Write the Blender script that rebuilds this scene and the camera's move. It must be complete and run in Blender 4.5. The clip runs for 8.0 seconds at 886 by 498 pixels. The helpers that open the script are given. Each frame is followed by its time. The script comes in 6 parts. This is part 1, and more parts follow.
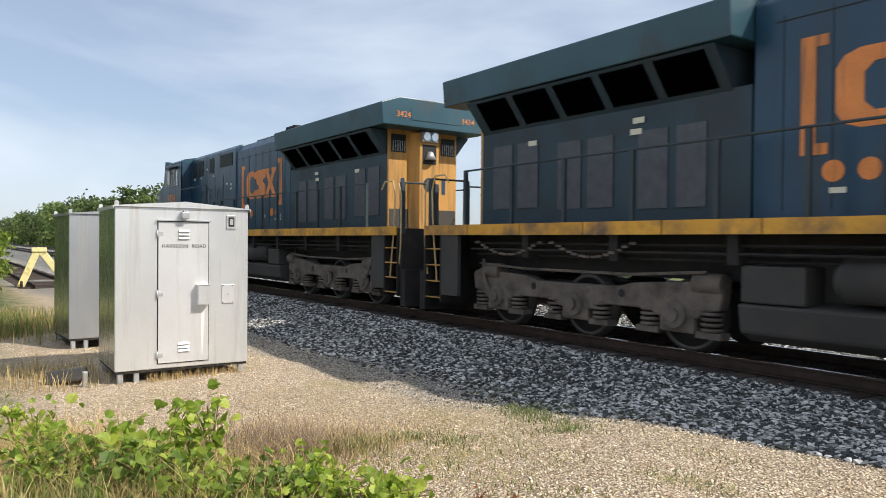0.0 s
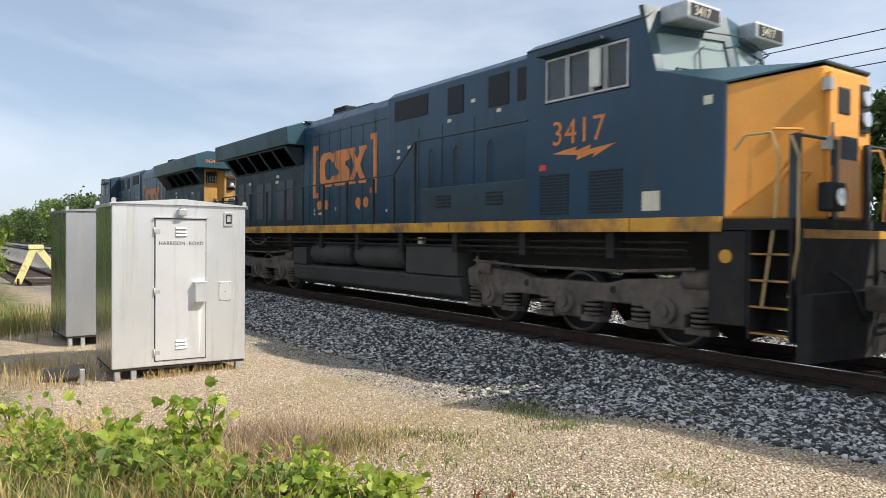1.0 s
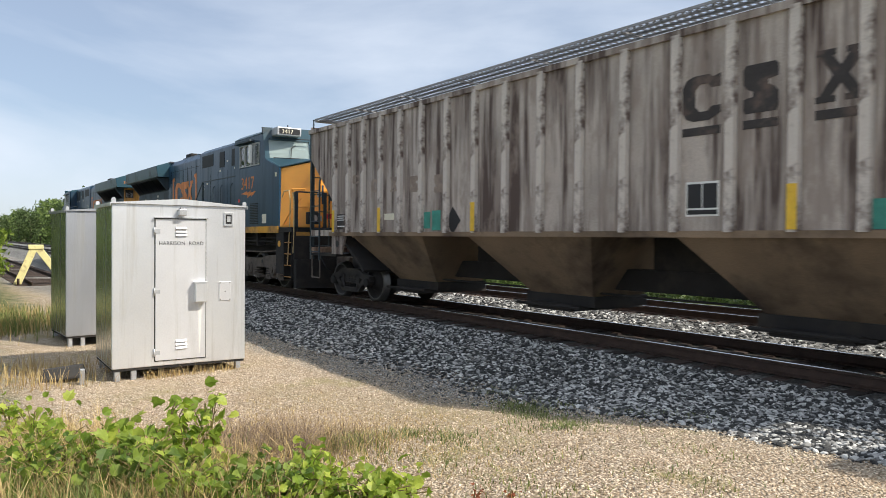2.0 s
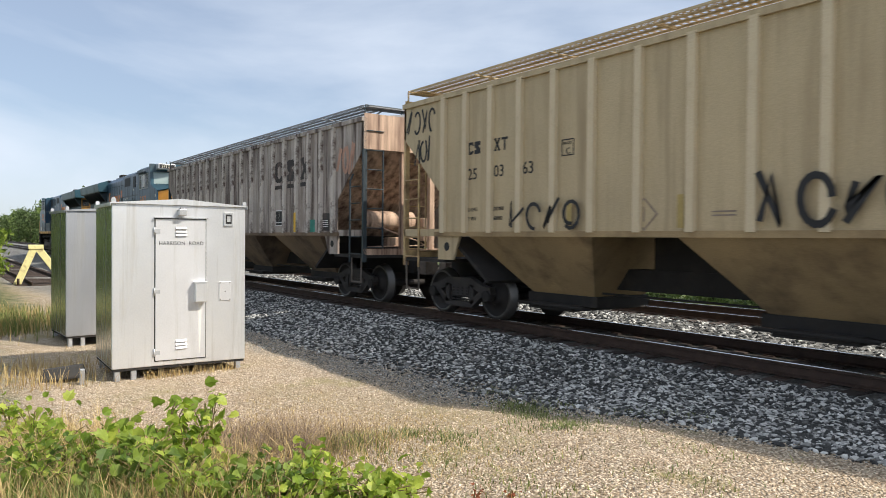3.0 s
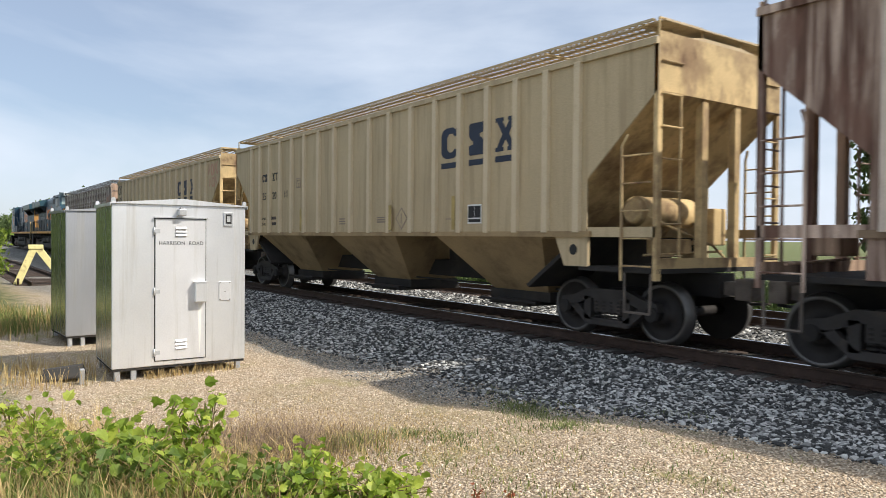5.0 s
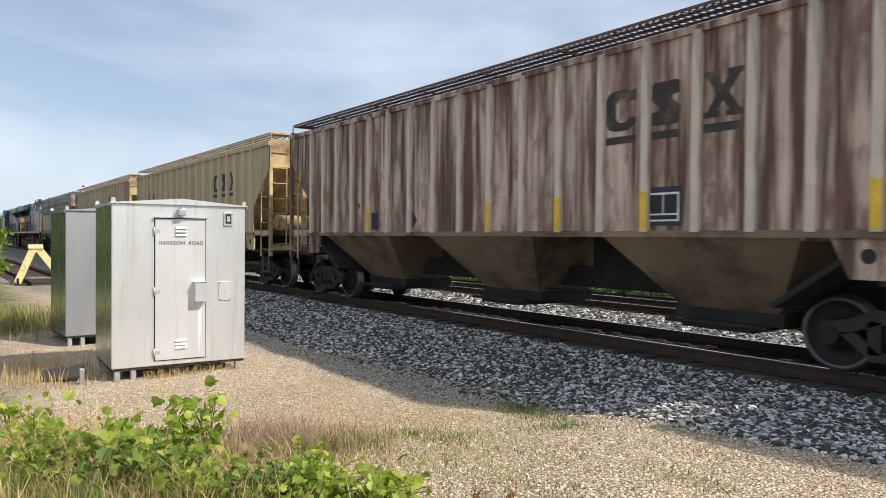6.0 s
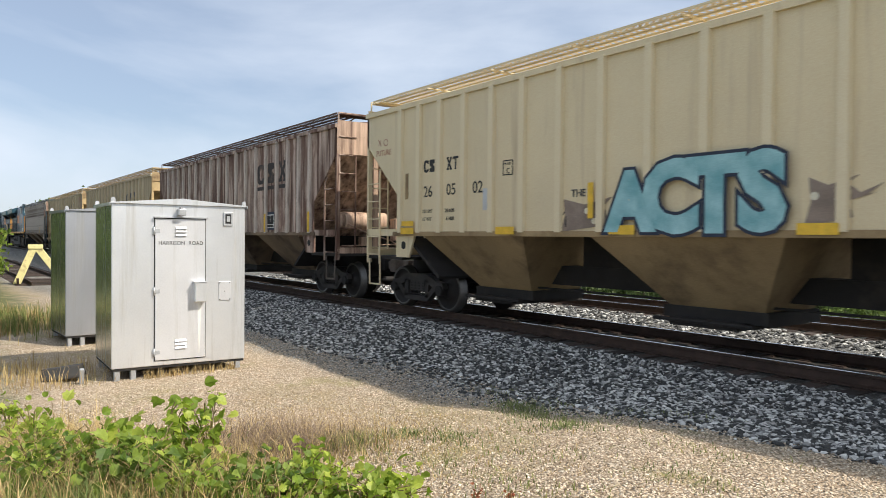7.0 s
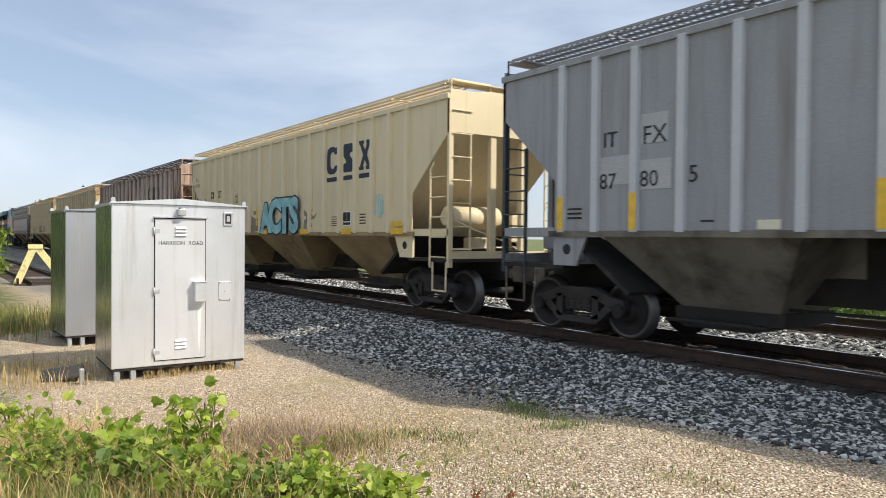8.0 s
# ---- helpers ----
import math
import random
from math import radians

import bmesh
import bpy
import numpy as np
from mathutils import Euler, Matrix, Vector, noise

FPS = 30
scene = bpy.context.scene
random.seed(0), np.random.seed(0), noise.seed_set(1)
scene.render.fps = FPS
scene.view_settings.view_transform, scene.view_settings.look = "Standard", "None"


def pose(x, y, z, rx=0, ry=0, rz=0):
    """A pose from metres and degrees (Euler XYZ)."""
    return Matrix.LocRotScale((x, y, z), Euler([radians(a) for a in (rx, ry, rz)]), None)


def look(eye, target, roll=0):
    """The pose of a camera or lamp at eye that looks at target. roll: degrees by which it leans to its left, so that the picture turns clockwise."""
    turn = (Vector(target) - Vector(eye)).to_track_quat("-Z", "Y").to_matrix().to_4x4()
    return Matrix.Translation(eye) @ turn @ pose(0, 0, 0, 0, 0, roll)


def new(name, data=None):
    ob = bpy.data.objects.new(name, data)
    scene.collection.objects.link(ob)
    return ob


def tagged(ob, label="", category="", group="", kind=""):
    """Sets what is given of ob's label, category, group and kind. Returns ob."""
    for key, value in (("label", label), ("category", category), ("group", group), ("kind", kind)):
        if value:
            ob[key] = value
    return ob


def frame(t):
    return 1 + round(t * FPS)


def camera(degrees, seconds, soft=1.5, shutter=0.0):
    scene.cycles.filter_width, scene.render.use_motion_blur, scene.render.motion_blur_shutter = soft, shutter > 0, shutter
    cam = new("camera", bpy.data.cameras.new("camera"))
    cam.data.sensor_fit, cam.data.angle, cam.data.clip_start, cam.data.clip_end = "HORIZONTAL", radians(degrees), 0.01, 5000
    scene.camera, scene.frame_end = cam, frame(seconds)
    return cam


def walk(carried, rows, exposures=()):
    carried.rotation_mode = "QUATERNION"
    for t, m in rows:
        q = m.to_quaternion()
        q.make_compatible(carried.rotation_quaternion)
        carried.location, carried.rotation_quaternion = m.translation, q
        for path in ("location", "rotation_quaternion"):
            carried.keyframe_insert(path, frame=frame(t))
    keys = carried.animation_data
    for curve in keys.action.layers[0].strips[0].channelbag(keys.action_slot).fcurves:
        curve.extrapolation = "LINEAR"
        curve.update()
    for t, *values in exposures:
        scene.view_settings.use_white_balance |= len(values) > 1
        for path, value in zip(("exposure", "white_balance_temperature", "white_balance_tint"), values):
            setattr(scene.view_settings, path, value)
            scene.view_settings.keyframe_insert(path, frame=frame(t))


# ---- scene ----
# World: x along the track (the train runs towards -x), y away from the camera, z up from the ground beside the bungalows.
EYE = (0.0, 0.0, 2.1)
cam = camera(63.4, 8.0, soft=0.8, shutter=0.1)


def aim(yaw, pitch, roll):
    """Camera pose: yaw in degrees from the direction -x towards +y."""
    a, p = radians(yaw), radians(pitch)
    return look(EYE, (EYE[0] - math.cos(a) * math.cos(p), EYE[1] + math.sin(a) * math.cos(p), EYE[2] + math.sin(p)), roll)


YAW, PITCH, ROLL = 35.5, -0.85, 0.5
walk(cam, [(0.0, aim(YAW - 0.20, PITCH + 0.22, ROLL)), (0.3, aim(YAW - 0.08, PITCH + 0.10, ROLL)), (0.6, aim(YAW - 0.02, PITCH + 0.03, ROLL)),
           (1.0, aim(YAW, PITCH, ROLL)), (4.0, aim(YAW, PITCH, ROLL)), (6.0, aim(YAW + 0.02, PITCH - 0.02, ROLL)), (8.0, aim(YAW + 0.03, PITCH - 0.02, ROLL))])

# ---- light ----
SUN = Vector((0.78, 0.62, 1.0)).normalized()
world = bpy.data.worlds.new("sky")
scene.world = world
world.use_nodes = True
wt = world.node_tree
wt.nodes.clear()
sky = wt.nodes.new("ShaderNodeTexSky")
sky.sky_type, sky.sun_disc = "NISHITA", False
sky.sun_elevation = math.asin(SUN.z)
sky.sun_rotation = math.atan2(SUN.x, SUN.y)
sky.air_density, sky.dust_density, sky.ozone_density = 1.0, 0.8, 4.0
coord = wt.nodes.new("ShaderNodeTexCoord")
mapping = wt.nodes.new("ShaderNodeMapping")
mapping.inputs["Scale"].default_value = (1.0, 1.0, 2.6)
mapping.inputs["Location"].default_value = (2.1, 0.4, 0.2)
cloud = wt.nodes.new("ShaderNodeTexNoise")
cloud.inputs["Scale"].default_value, cloud.inputs["Detail"].default_value, cloud.inputs["Roughness"].default_value = 1.25, 9.0, 0.52
cloud.inputs["Distortion"].default_value = 0.6
ramp = wt.nodes.new("ShaderNodeValToRGB")
ramp.color_ramp.elements[0].position, ramp.color_ramp.elements[1].position = 0.36, 0.62
ramp.color_ramp.elements[0].color, ramp.color_ramp.elements[1].color = (0.33, 0.33, 0.33, 1), (0.98, 0.98, 0.98, 1)
mixc = wt.nodes.new("ShaderNodeMix")
mixc.data_type = "RGBA"
mixc.inputs["B"].default_value = (6.9, 7.6, 8.7, 1)
bg = wt.nodes.new("ShaderNodeBackground")
bg.inputs["Strength"].default_value = 0.115
wo = wt.nodes.new("ShaderNodeOutputWorld")
for a, b in ((coord.outputs["Generated"], mapping.inputs["Vector"]), (mapping.outputs["Vector"], cloud.inputs["Vector"]), (cloud.outputs["Fac"], ramp.inputs["Fac"]),
             (ramp.outputs["Color"], mixc.inputs["Factor"]), (sky.outputs["Color"], mixc.inputs["A"]), (mixc.outputs["Result"], bg.inputs["Color"]), (bg.outputs["Background"], wo.inputs["Surface"])):
    wt.links.new(a, b)
sun_lamp = bpy.data.lights.new("sun", "SUN")
sun_lamp.energy, sun_lamp.angle, sun_lamp.color = 5.0, radians(0.6), (1.0, 0.93, 0.82)
sun = new("sun", sun_lamp)
sun.matrix_world = look(tuple(SUN * 60), (0, 0, 0))
scene.view_settings.exposure = 0.06

# ---- materials ----


def surf(name, base, rough=0.6, metal=0.0, var=0.18, scale=2.0, dirt=None, amount=0.0, streak=False, bump=0.0, grain=60.0, second=None, dscale=1.0, blotch=None, sharp=1.0):
    """A worn surface: two scales of variation, optional dirt (blotches or rain streaks) and fine relief."""
    m = bpy.data.materials.new(name)
    m.use_nodes = True
    nt = m.node_tree
    b = nt.nodes["Principled BSDF"]
    tc = nt.nodes.new("ShaderNodeTexCoord")
    n1 = nt.nodes.new("ShaderNodeTexNoise")
    n1.inputs["Scale"].default_value, n1.inputs["Detail"].default_value = scale, 8
    nt.links.new(tc.outputs["Object"], n1.inputs["Vector"])
    n2 = nt.nodes.new("ShaderNodeTexNoise")
    n2.inputs["Scale"].default_value, n2.inputs["Detail"].default_value = grain, 4
    nt.links.new(tc.outputs["Object"], n2.inputs["Vector"])
    r1 = nt.nodes.new("ShaderNodeValToRGB")
    r1.color_ramp.elements[0].position, r1.color_ramp.elements[1].position = 0.3, 0.72
    c2 = second or tuple(c * (1 + var) for c in base)
    r1.color_ramp.elements[0].color = (*[c * (1 - var) for c in base], 1)
    r1.color_ramp.elements[1].color = (*c2, 1)
    nt.links.new(n1.outputs["Fac"], r1.inputs["Fac"])
    fine = nt.nodes.new("ShaderNodeMix")
    fine.data_type, fine.blend_type = "RGBA", "OVERLAY"
    fine.inputs["Factor"].default_value = 0.35
    nt.links.new(r1.outputs["Color"], fine.inputs["A"])
    nt.links.new(n2.outputs["Fac"], fine.inputs["B"])
    out = fine.outputs["Result"]
    rsock = None
    if dirt:
        mp = nt.nodes.new("ShaderNodeMapping")
        mp.inputs["Scale"].default_value = (5.5, 5.5, 0.35) if streak else (1, 1, 1)
        nt.links.new(tc.outputs["Object"], mp.inputs["Vector"])
        n3 = nt.nodes.new("ShaderNodeTexNoise")
        n3.inputs["Scale"].default_value, n3.inputs["Detail"].default_value, n3.inputs["Roughness"].default_value = dscale, 7, 0.62
        nt.links.new(mp.outputs["Vector"], n3.inputs["Vector"])
        r3 = nt.nodes.new("ShaderNodeValToRGB")
        r3.color_ramp.elements[0].position, r3.color_ramp.elements[1].position = 0.62 - 0.32 * amount, 0.62 - 0.32 * amount + (0.20 + 0.10 * amount) / sharp
        nt.links.new(n3.outputs["Fac"], r3.inputs["Fac"])
        mx = nt.nodes.new("ShaderNodeMix")
        mx.data_type = "RGBA"
        mx.inputs["B"].default_value = (*dirt, 1)
        nt.links.new(r3.outputs["Color"], mx.inputs["Factor"])
        nt.links.new(out, mx.inputs["A"])
        out = mx.outputs["Result"]
        rr = nt.nodes.new("ShaderNodeMapRange")
        rr.inputs["To Min"].default_value, rr.inputs["To Max"].default_value = rough, min(1.0, rough + 0.25)
        nt.links.new(r3.outputs["Color"], rr.inputs["Value"])
        rsock = rr.outputs["Result"]
    if blotch:
        mp2 = nt.nodes.new("ShaderNodeMapping")
        mp2.inputs["Scale"].default_value = (1.3, 1.3, 0.55)
        nt.links.new(tc.outputs["Object"], mp2.inputs["Vector"])
        n4 = nt.nodes.new("ShaderNodeTexNoise")
        n4.inputs["Scale"].default_value, n4.inputs["Detail"].default_value, n4.inputs["Roughness"].default_value = 1.5, 9, 0.68
        nt.links.new(mp2.outputs["Vector"], n4.inputs["Vector"])
        r4 = nt.nodes.new("ShaderNodeValToRGB")
        r4.color_ramp.elements[0].position, r4.color_ramp.elements[1].position = 0.50, 0.60
        r4.color_ramp.elements[1].color = (0.8, 0.8, 0.8, 1)
        nt.links.new(n4.outputs["Fac"], r4.inputs["Fac"])
        m4 = nt.nodes.new("ShaderNodeMix")
        m4.data_type = "RGBA"
        m4.inputs["B"].default_value = (*blotch, 1)
        nt.links.new(r4.outputs["Color"], m4.inputs["Factor"])
        nt.links.new(out, m4.inputs["A"])
        out = m4.outputs["Result"]
    nt.links.new(out, b.inputs["Base Color"])
    b.inputs["Roughness"].default_value, b.inputs["Metallic"].default_value = rough, metal
    if rsock:
        nt.links.new(rsock, b.inputs["Roughness"])
    if bump:
        bp = nt.nodes.new("ShaderNodeBump")
        bp.inputs["Strength"].default_value, bp.inputs["Distance"].default_value = bump, 0.02
        nt.links.new(n2.outputs["Fac"], bp.inputs["Height"])
        nt.links.new(bp.outputs["Normal"], b.inputs["Normal"])
    return m


def pieces(name, dark, light, rough=0.9, per_island=True, trans=0.0, knee=0.0):
    """Colour that varies from piece to piece."""
    m = bpy.data.materials.new(name)
    m.use_nodes = True
    nt = m.node_tree
    b = nt.nodes["Principled BSDF"]
    if per_island:
        s = nt.nodes.new("ShaderNodeNewGeometry").outputs["Random Per Island"]
    else:
        s = nt.nodes.new("ShaderNodeObjectInfo").outputs["Random"]
    r = nt.nodes.new("ShaderNodeValToRGB")
    r.color_ramp.elements[0].color, r.color_ramp.elements[1].color = (*dark, 1), (*light, 1)
    r.color_ramp.elements[0].position = knee
    nt.links.new(s, r.inputs["Fac"])
    tc = nt.nodes.new("ShaderNodeTexCoord")
    n = nt.nodes.new("ShaderNodeTexNoise")
    n.inputs["Scale"].default_value, n.inputs["Detail"].default_value = 30, 5
    nt.links.new(tc.outputs["Object"], n.inputs["Vector"])
    mx = nt.nodes.new("ShaderNodeMix")
    mx.data_type, mx.blend_type = "RGBA", "OVERLAY"
    mx.inputs["Factor"].default_value = 0.5
    nt.links.new(r.outputs["Color"], mx.inputs["A"])
    nt.links.new(n.outputs["Fac"], mx.inputs["B"])
    nt.links.new(mx.outputs["Result"], b.inputs["Base Color"])
    b.inputs["Roughness"].default_value = rough
    if trans:
        tr = nt.nodes.new("ShaderNodeBsdfTranslucent")
        nt.links.new(mx.outputs["Result"], tr.inputs["Color"])
        ms = nt.nodes.new("ShaderNodeMixShader")
        ms.inputs["Fac"].default_value = trans
        nt.links.new(b.outputs["BSDF"], ms.inputs[1])
        nt.links.new(tr.outputs["BSDF"], ms.inputs[2])
        nt.links.new(ms.outputs["Shader"], nt.nodes["Material Output"].inputs["Surface"])
    return m


def glass(name, tint=(0.8, 0.85, 0.85)):
    m = bpy.data.materials.new(name)
    m.use_nodes = True
    b = m.node_tree.nodes["Principled BSDF"]
    b.inputs["Base Color"].default_value = (*tint, 1)
    b.inputs["Roughness"].default_value, b.inputs["Transmission Weight"].default_value, b.inputs["IOR"].default_value = 0.03, 1.0, 1.45
    return m


M = {}
M["rail"] = surf("rail_steel", (0.055, 0.033, 0.024), 0.75, 0.2, 0.3, 6, bump=0.3)
M["railtop"] = surf("rail_head_polished", (0.45, 0.45, 0.46), 0.25, 1.0, 0.1, 8)
M["tie"] = pieces("weathered_tie", (0.03, 0.022, 0.018), (0.085, 0.06, 0.048), 0.95, False)
M["ballast"] = pieces("ballast_stone", (0.045, 0.046, 0.045), (0.70, 0.69, 0.655), 0.85, knee=0.42)
M["pebble"] = pieces("gravel_stone", (0.27, 0.20, 0.125), (0.84, 0.70, 0.53), 0.9)
# Darker grey aluminium for the rear bungalow and the door louvres.
M["alu2"] = surf("darker_aluminium", (0.46, 0.47, 0.49), 0.38, 0.6, 0.08, 1.4, dirt=(0.34, 0.34, 0.33), amount=0.3, streak=True)
M["alu"] = surf("mill_aluminium", (0.82, 0.83, 0.84), 0.34, 0.58, 0.07, 1.4, dirt=(0.5, 0.49, 0.46), amount=0.25, streak=True, bump=0.03, grain=40)
M["aludoor"] = surf("aluminium_door", (0.76, 0.76, 0.77), 0.42, 0.45, 0.06, 1.7, dirt=(0.55, 0.54, 0.51), amount=0.2, streak=True)
# Body aluminium made darker and glossier to imitate its shaded, tree-mirroring sides.
M["alumirror"] = surf("darkened_aluminium_side", (0.58, 0.60, 0.58), 0.24, 0.95, 0.06, 1.2, dirt=(0.40, 0.40, 0.37), amount=0.25, streak=True)
M["gap"] = surf("dark_seam", (0.03, 0.03, 0.03), 0.9)
M["galv"] = surf("galvanised_steel", (0.52, 0.53, 0.54), 0.5, 0.5, 0.15, 8)
M["ink"] = surf("black_paint", (0.015, 0.015, 0.017), 0.6)
M["yellow_old"] = surf("faded_yellow_paint", (0.85, 0.76, 0.36), 0.6, 0, 0.10, 3, dirt=(0.35, 0.20, 0.09), amount=0.12, dscale=4)
M["blue"] = surf("dark_blue_paint", (0.015, 0.055, 0.103), 0.32, 0, 0.2, 0.9, dirt=(0.034, 0.054, 0.072), amount=0.4, streak=True, bump=0.02, grain=30)
M["bluegrey"] = surf("dusty_blue_paint", (0.022, 0.048, 0.068), 0.5, 0, 0.2, 1.2, dirt=(0.042, 0.046, 0.050), amount=0.35)
M["wing"] = surf("grey_green_wing_paint", (0.030, 0.082, 0.110), 0.35, 0, 0.2, 0.8, dirt=(0.05, 0.055, 0.055), amount=0.3)
M["gold"] = surf("golden_yellow_paint", (0.97, 0.43, 0.075), 0.4, 0, 0.08, 1.5, dirt=(0.35, 0.17, 0.05), amount=0.12, streak=True)
M["sill"] = surf("dirty_yellow_sill", (0.72, 0.36, 0.04), 0.5, 0, 0.15, 1.2, dirt=(0.16, 0.10, 0.065), amount=0.55, dscale=1.6)
# Grimy underframe black, deepened to stand for the shade under the cars.
M["under"] = surf("grimy_shaded_underframe", (0.020, 0.018, 0.017), 0.85, 0, 0.3, 3, dirt=(0.055, 0.046, 0.038), amount=0.3, dscale=2, bump=0.1)
M["truck"] = surf("dusty_cast_steel", (0.145, 0.12, 0.10), 0.85, 0, 0.3, 3, dirt=(0.045, 0.039, 0.034), amount=0.36, dscale=2.5, bump=0.12)
# Hopper truck steel, its black deepened to imitate shade under the car.
M["truckdark"] = surf("shaded_black_truck_steel", (0.036, 0.032, 0.030), 0.75, 0, 0.3, 3, dirt=(0.09, 0.072, 0.058), amount=0.25, dscale=2.5, bump=0.12)
# Grimy yellow, darkened too for the shade that falls on the rear panel.
M["golddirtyshade"] = surf("grimy_shaded_yellow_paint", (0.58, 0.30, 0.075), 0.55, 0, 0.12, 1.5, dirt=(0.20, 0.115, 0.055), amount=0.5, streak=True)
M["tank"] = surf("dusty_fuel_tank", (0.055, 0.052, 0.048), 0.8, 0, 0.2, 1.2, dirt=(0.085, 0.070, 0.056), amount=0.3, dscale=1.5)
M["black"] = surf("black_opening", (0.008, 0.009, 0.010), 0.6)
M["grille"] = surf("dark_grille", (0.075, 0.078, 0.095), 0.45, 0, 0.2, 5)
M["railw"] = surf("yellow_handrail", (0.58, 0.42, 0.20), 0.5, 0, 0.15, 6)
M["raild"] = surf("dark_handrail", (0.035, 0.05, 0.06), 0.5, 0, 0.2, 5)
M["stepedge"] = surf("yellow_step_edge", (0.80, 0.50, 0.04), 0.5, 0, 0.15, 6)
M["orange"] = surf("faded_orange_lettering", (0.75, 0.25, 0.06), 0.5, 0, 0.15, 2, dirt=(0.10, 0.08, 0.07), amount=0.25, streak=True)
M["white"] = surf("white_paint", (0.78, 0.78, 0.74), 0.5, 0, 0.06, 4)
M["cream"] = surf("cream_sticker", (0.74, 0.70, 0.55), 0.5, 0, 0.06, 4)
M["red"] = surf("red_sticker", (0.75, 0.06, 0.05), 0.5)
M["glass"] = glass("window_glass")
M["windscreen"] = glass("sky_pale_windscreen", (0.75, 0.85, 0.82))
# Pale, half-opaque base colour stands in for sky mirrored in the panes.
b_ = M["windscreen"].node_tree.nodes["Principled BSDF"]
b_.inputs["Transmission Weight"].default_value, b_.inputs["Roughness"].default_value, b_.inputs["Base Color"].default_value = 0.45, 0.08, (0.55, 0.66, 0.64, 1)
M["lampglass"] = surf("headlight_lens", (0.75, 0.78, 0.8), 0.1, 0.6, 0.1, 20)
M["wheel"] = surf("rusty_wheel", (0.022, 0.019, 0.018), 0.7, 0.2, 0.3, 4, bump=0.1)
M["tread"] = surf("polished_wheel_rim", (0.13, 0.125, 0.12), 0.45, 0.7, 0.15, 6)

# ---- mesh helpers ----


def bx(bm, x0, x1, y0, y1, z0, z1, bev=0.0):
    vs = [bm.verts.new((x, y, z)) for x in (x0, x1) for y in (y0, y1) for z in (z0, z1)]
    fs = [bm.faces.new([vs[i] for i in q]) for q in ((0, 1, 3, 2), (4, 6, 7, 5), (0, 4, 5, 1), (2, 3, 7, 6), (0, 2, 6, 4), (1, 5, 7, 3))]
    if bev:
        es = {e for f in fs for e in f.edges}
        bmesh.ops.bevel(bm, geom=list(es), offset=bev, segments=2, affect="EDGES", profile=0.6)
    return bm


def cyl(bm, p, q, r, n=12, r2=None):
    p, q = Vector(p), Vector(q)
    w = (q - p).normalized()
    u = w.orthogonal().normalized()
    v = w.cross(u)
    r2 = r if r2 is None else r2
    A = [bm.verts.new(p + r * (math.cos(2 * math.pi * i / n) * u + math.sin(2 * math.pi * i / n) * v)) for i in range(n)]
    B = [bm.verts.new(q + r2 * (math.cos(2 * math.pi * i / n) * u + math.sin(2 * math.pi * i / n) * v)) for i in range(n)]
    for i in range(n):
        f = bm.faces.new((A[i], A[(i + 1) % n], B[(i + 1) % n], B[i]))
        f.smooth = n > 6
    bm.faces.new(A[::-1])
    bm.faces.new(B)
    return bm


def tube(bm, pts, r, n=6):
    for a, b in zip(pts, pts[1:]):
        cyl(bm, a, b, r, n)
    return bm


def prism(bm, pts, axis, a, b):
    """A polygon drawn in the two other axes, extruded along axis from a to b."""
    def at(p, t):
        return {"x": (t, p[0], p[1]), "y": (p[0], t, p[1]), "z": (p[0], p[1], t)}[axis]
    A = [bm.verts.new(at(p, a)) for p in pts]
    B = [bm.verts.new(at(p, b)) for p in pts]
    n = len(pts)
    for i in range(n):
        bm.faces.new((A[i], A[(i + 1) % n], B[(i + 1) % n], B[i]))
    bm.faces.new(A[::-1])
    bm.faces.new(B)
    return bm


def loft(bm, low, high):
    A = [bm.verts.new(p) for p in low]
    B = [bm.verts.new(p) for p in high]
    n = len(A)
    for i in range(n):
        bm.faces.new((A[i], A[(i + 1) % n], B[(i + 1) % n], B[i]))
    bm.faces.new(A[::-1])
    bm.faces.new(B)
    return bm


def B():
    return bmesh.new()


def mesh_of(name, bm, material):
    bmesh.ops.recalc_face_normals(bm, faces=bm.faces)
    me = bpy.data.meshes.new(name)
    bm.to_mesh(me)
    bm.free()
    me.materials.append(material)
    return me


def part(name, bm, material, parent=None, label="", at=None):
    """Links a bmesh (or a ready mesh) as one mesh object under a thing or a part."""
    me = bm if isinstance(bm, bpy.types.Mesh) else mesh_of(name, bm, material)
    ob = new(name, me)
    if at is not None:
        ob.matrix_basis = at
    if parent is not None:
        ob.parent = parent
    return tagged(ob, label)


def thing(name, label, category, group="", m=None, kind=""):
    ob = new(name)
    if m is not None:
        ob.matrix_basis = m
    return tagged(ob, label, category, group, kind)


def bevelled(ob, w=0.01, seg=2):
    md = ob.modifiers.new("bevel", "BEVEL")
    md.width, md.segments, md.limit_method, md.angle_limit = w, seg, "ANGLE", radians(40)
    return ob


def text_mesh(s, size, material, depth=0.004, squeeze=1.0, space=1.0, fat=0.0):
    cu = bpy.data.curves.new("lettering", "FONT")
    cu.body, cu.size, cu.extrude, cu.space_character = s, size, depth, space
    cu.align_x, cu.align_y = "LEFT", "BOTTOM_BASELINE"
    cu.resolution_u, cu.offset = 3, fat
    ob = bpy.data.objects.new("lettering", cu)
    scene.collection.objects.link(ob)
    me = bpy.data.meshes.new_from_object(ob)
    bpy.data.objects.remove(ob)
    bpy.data.curves.remove(cu)
    me.materials.clear()
    me.materials.append(material)
    if squeeze != 1.0:
        me.transform(Matrix.Diagonal((squeeze, 1, 1, 1)))
    return me


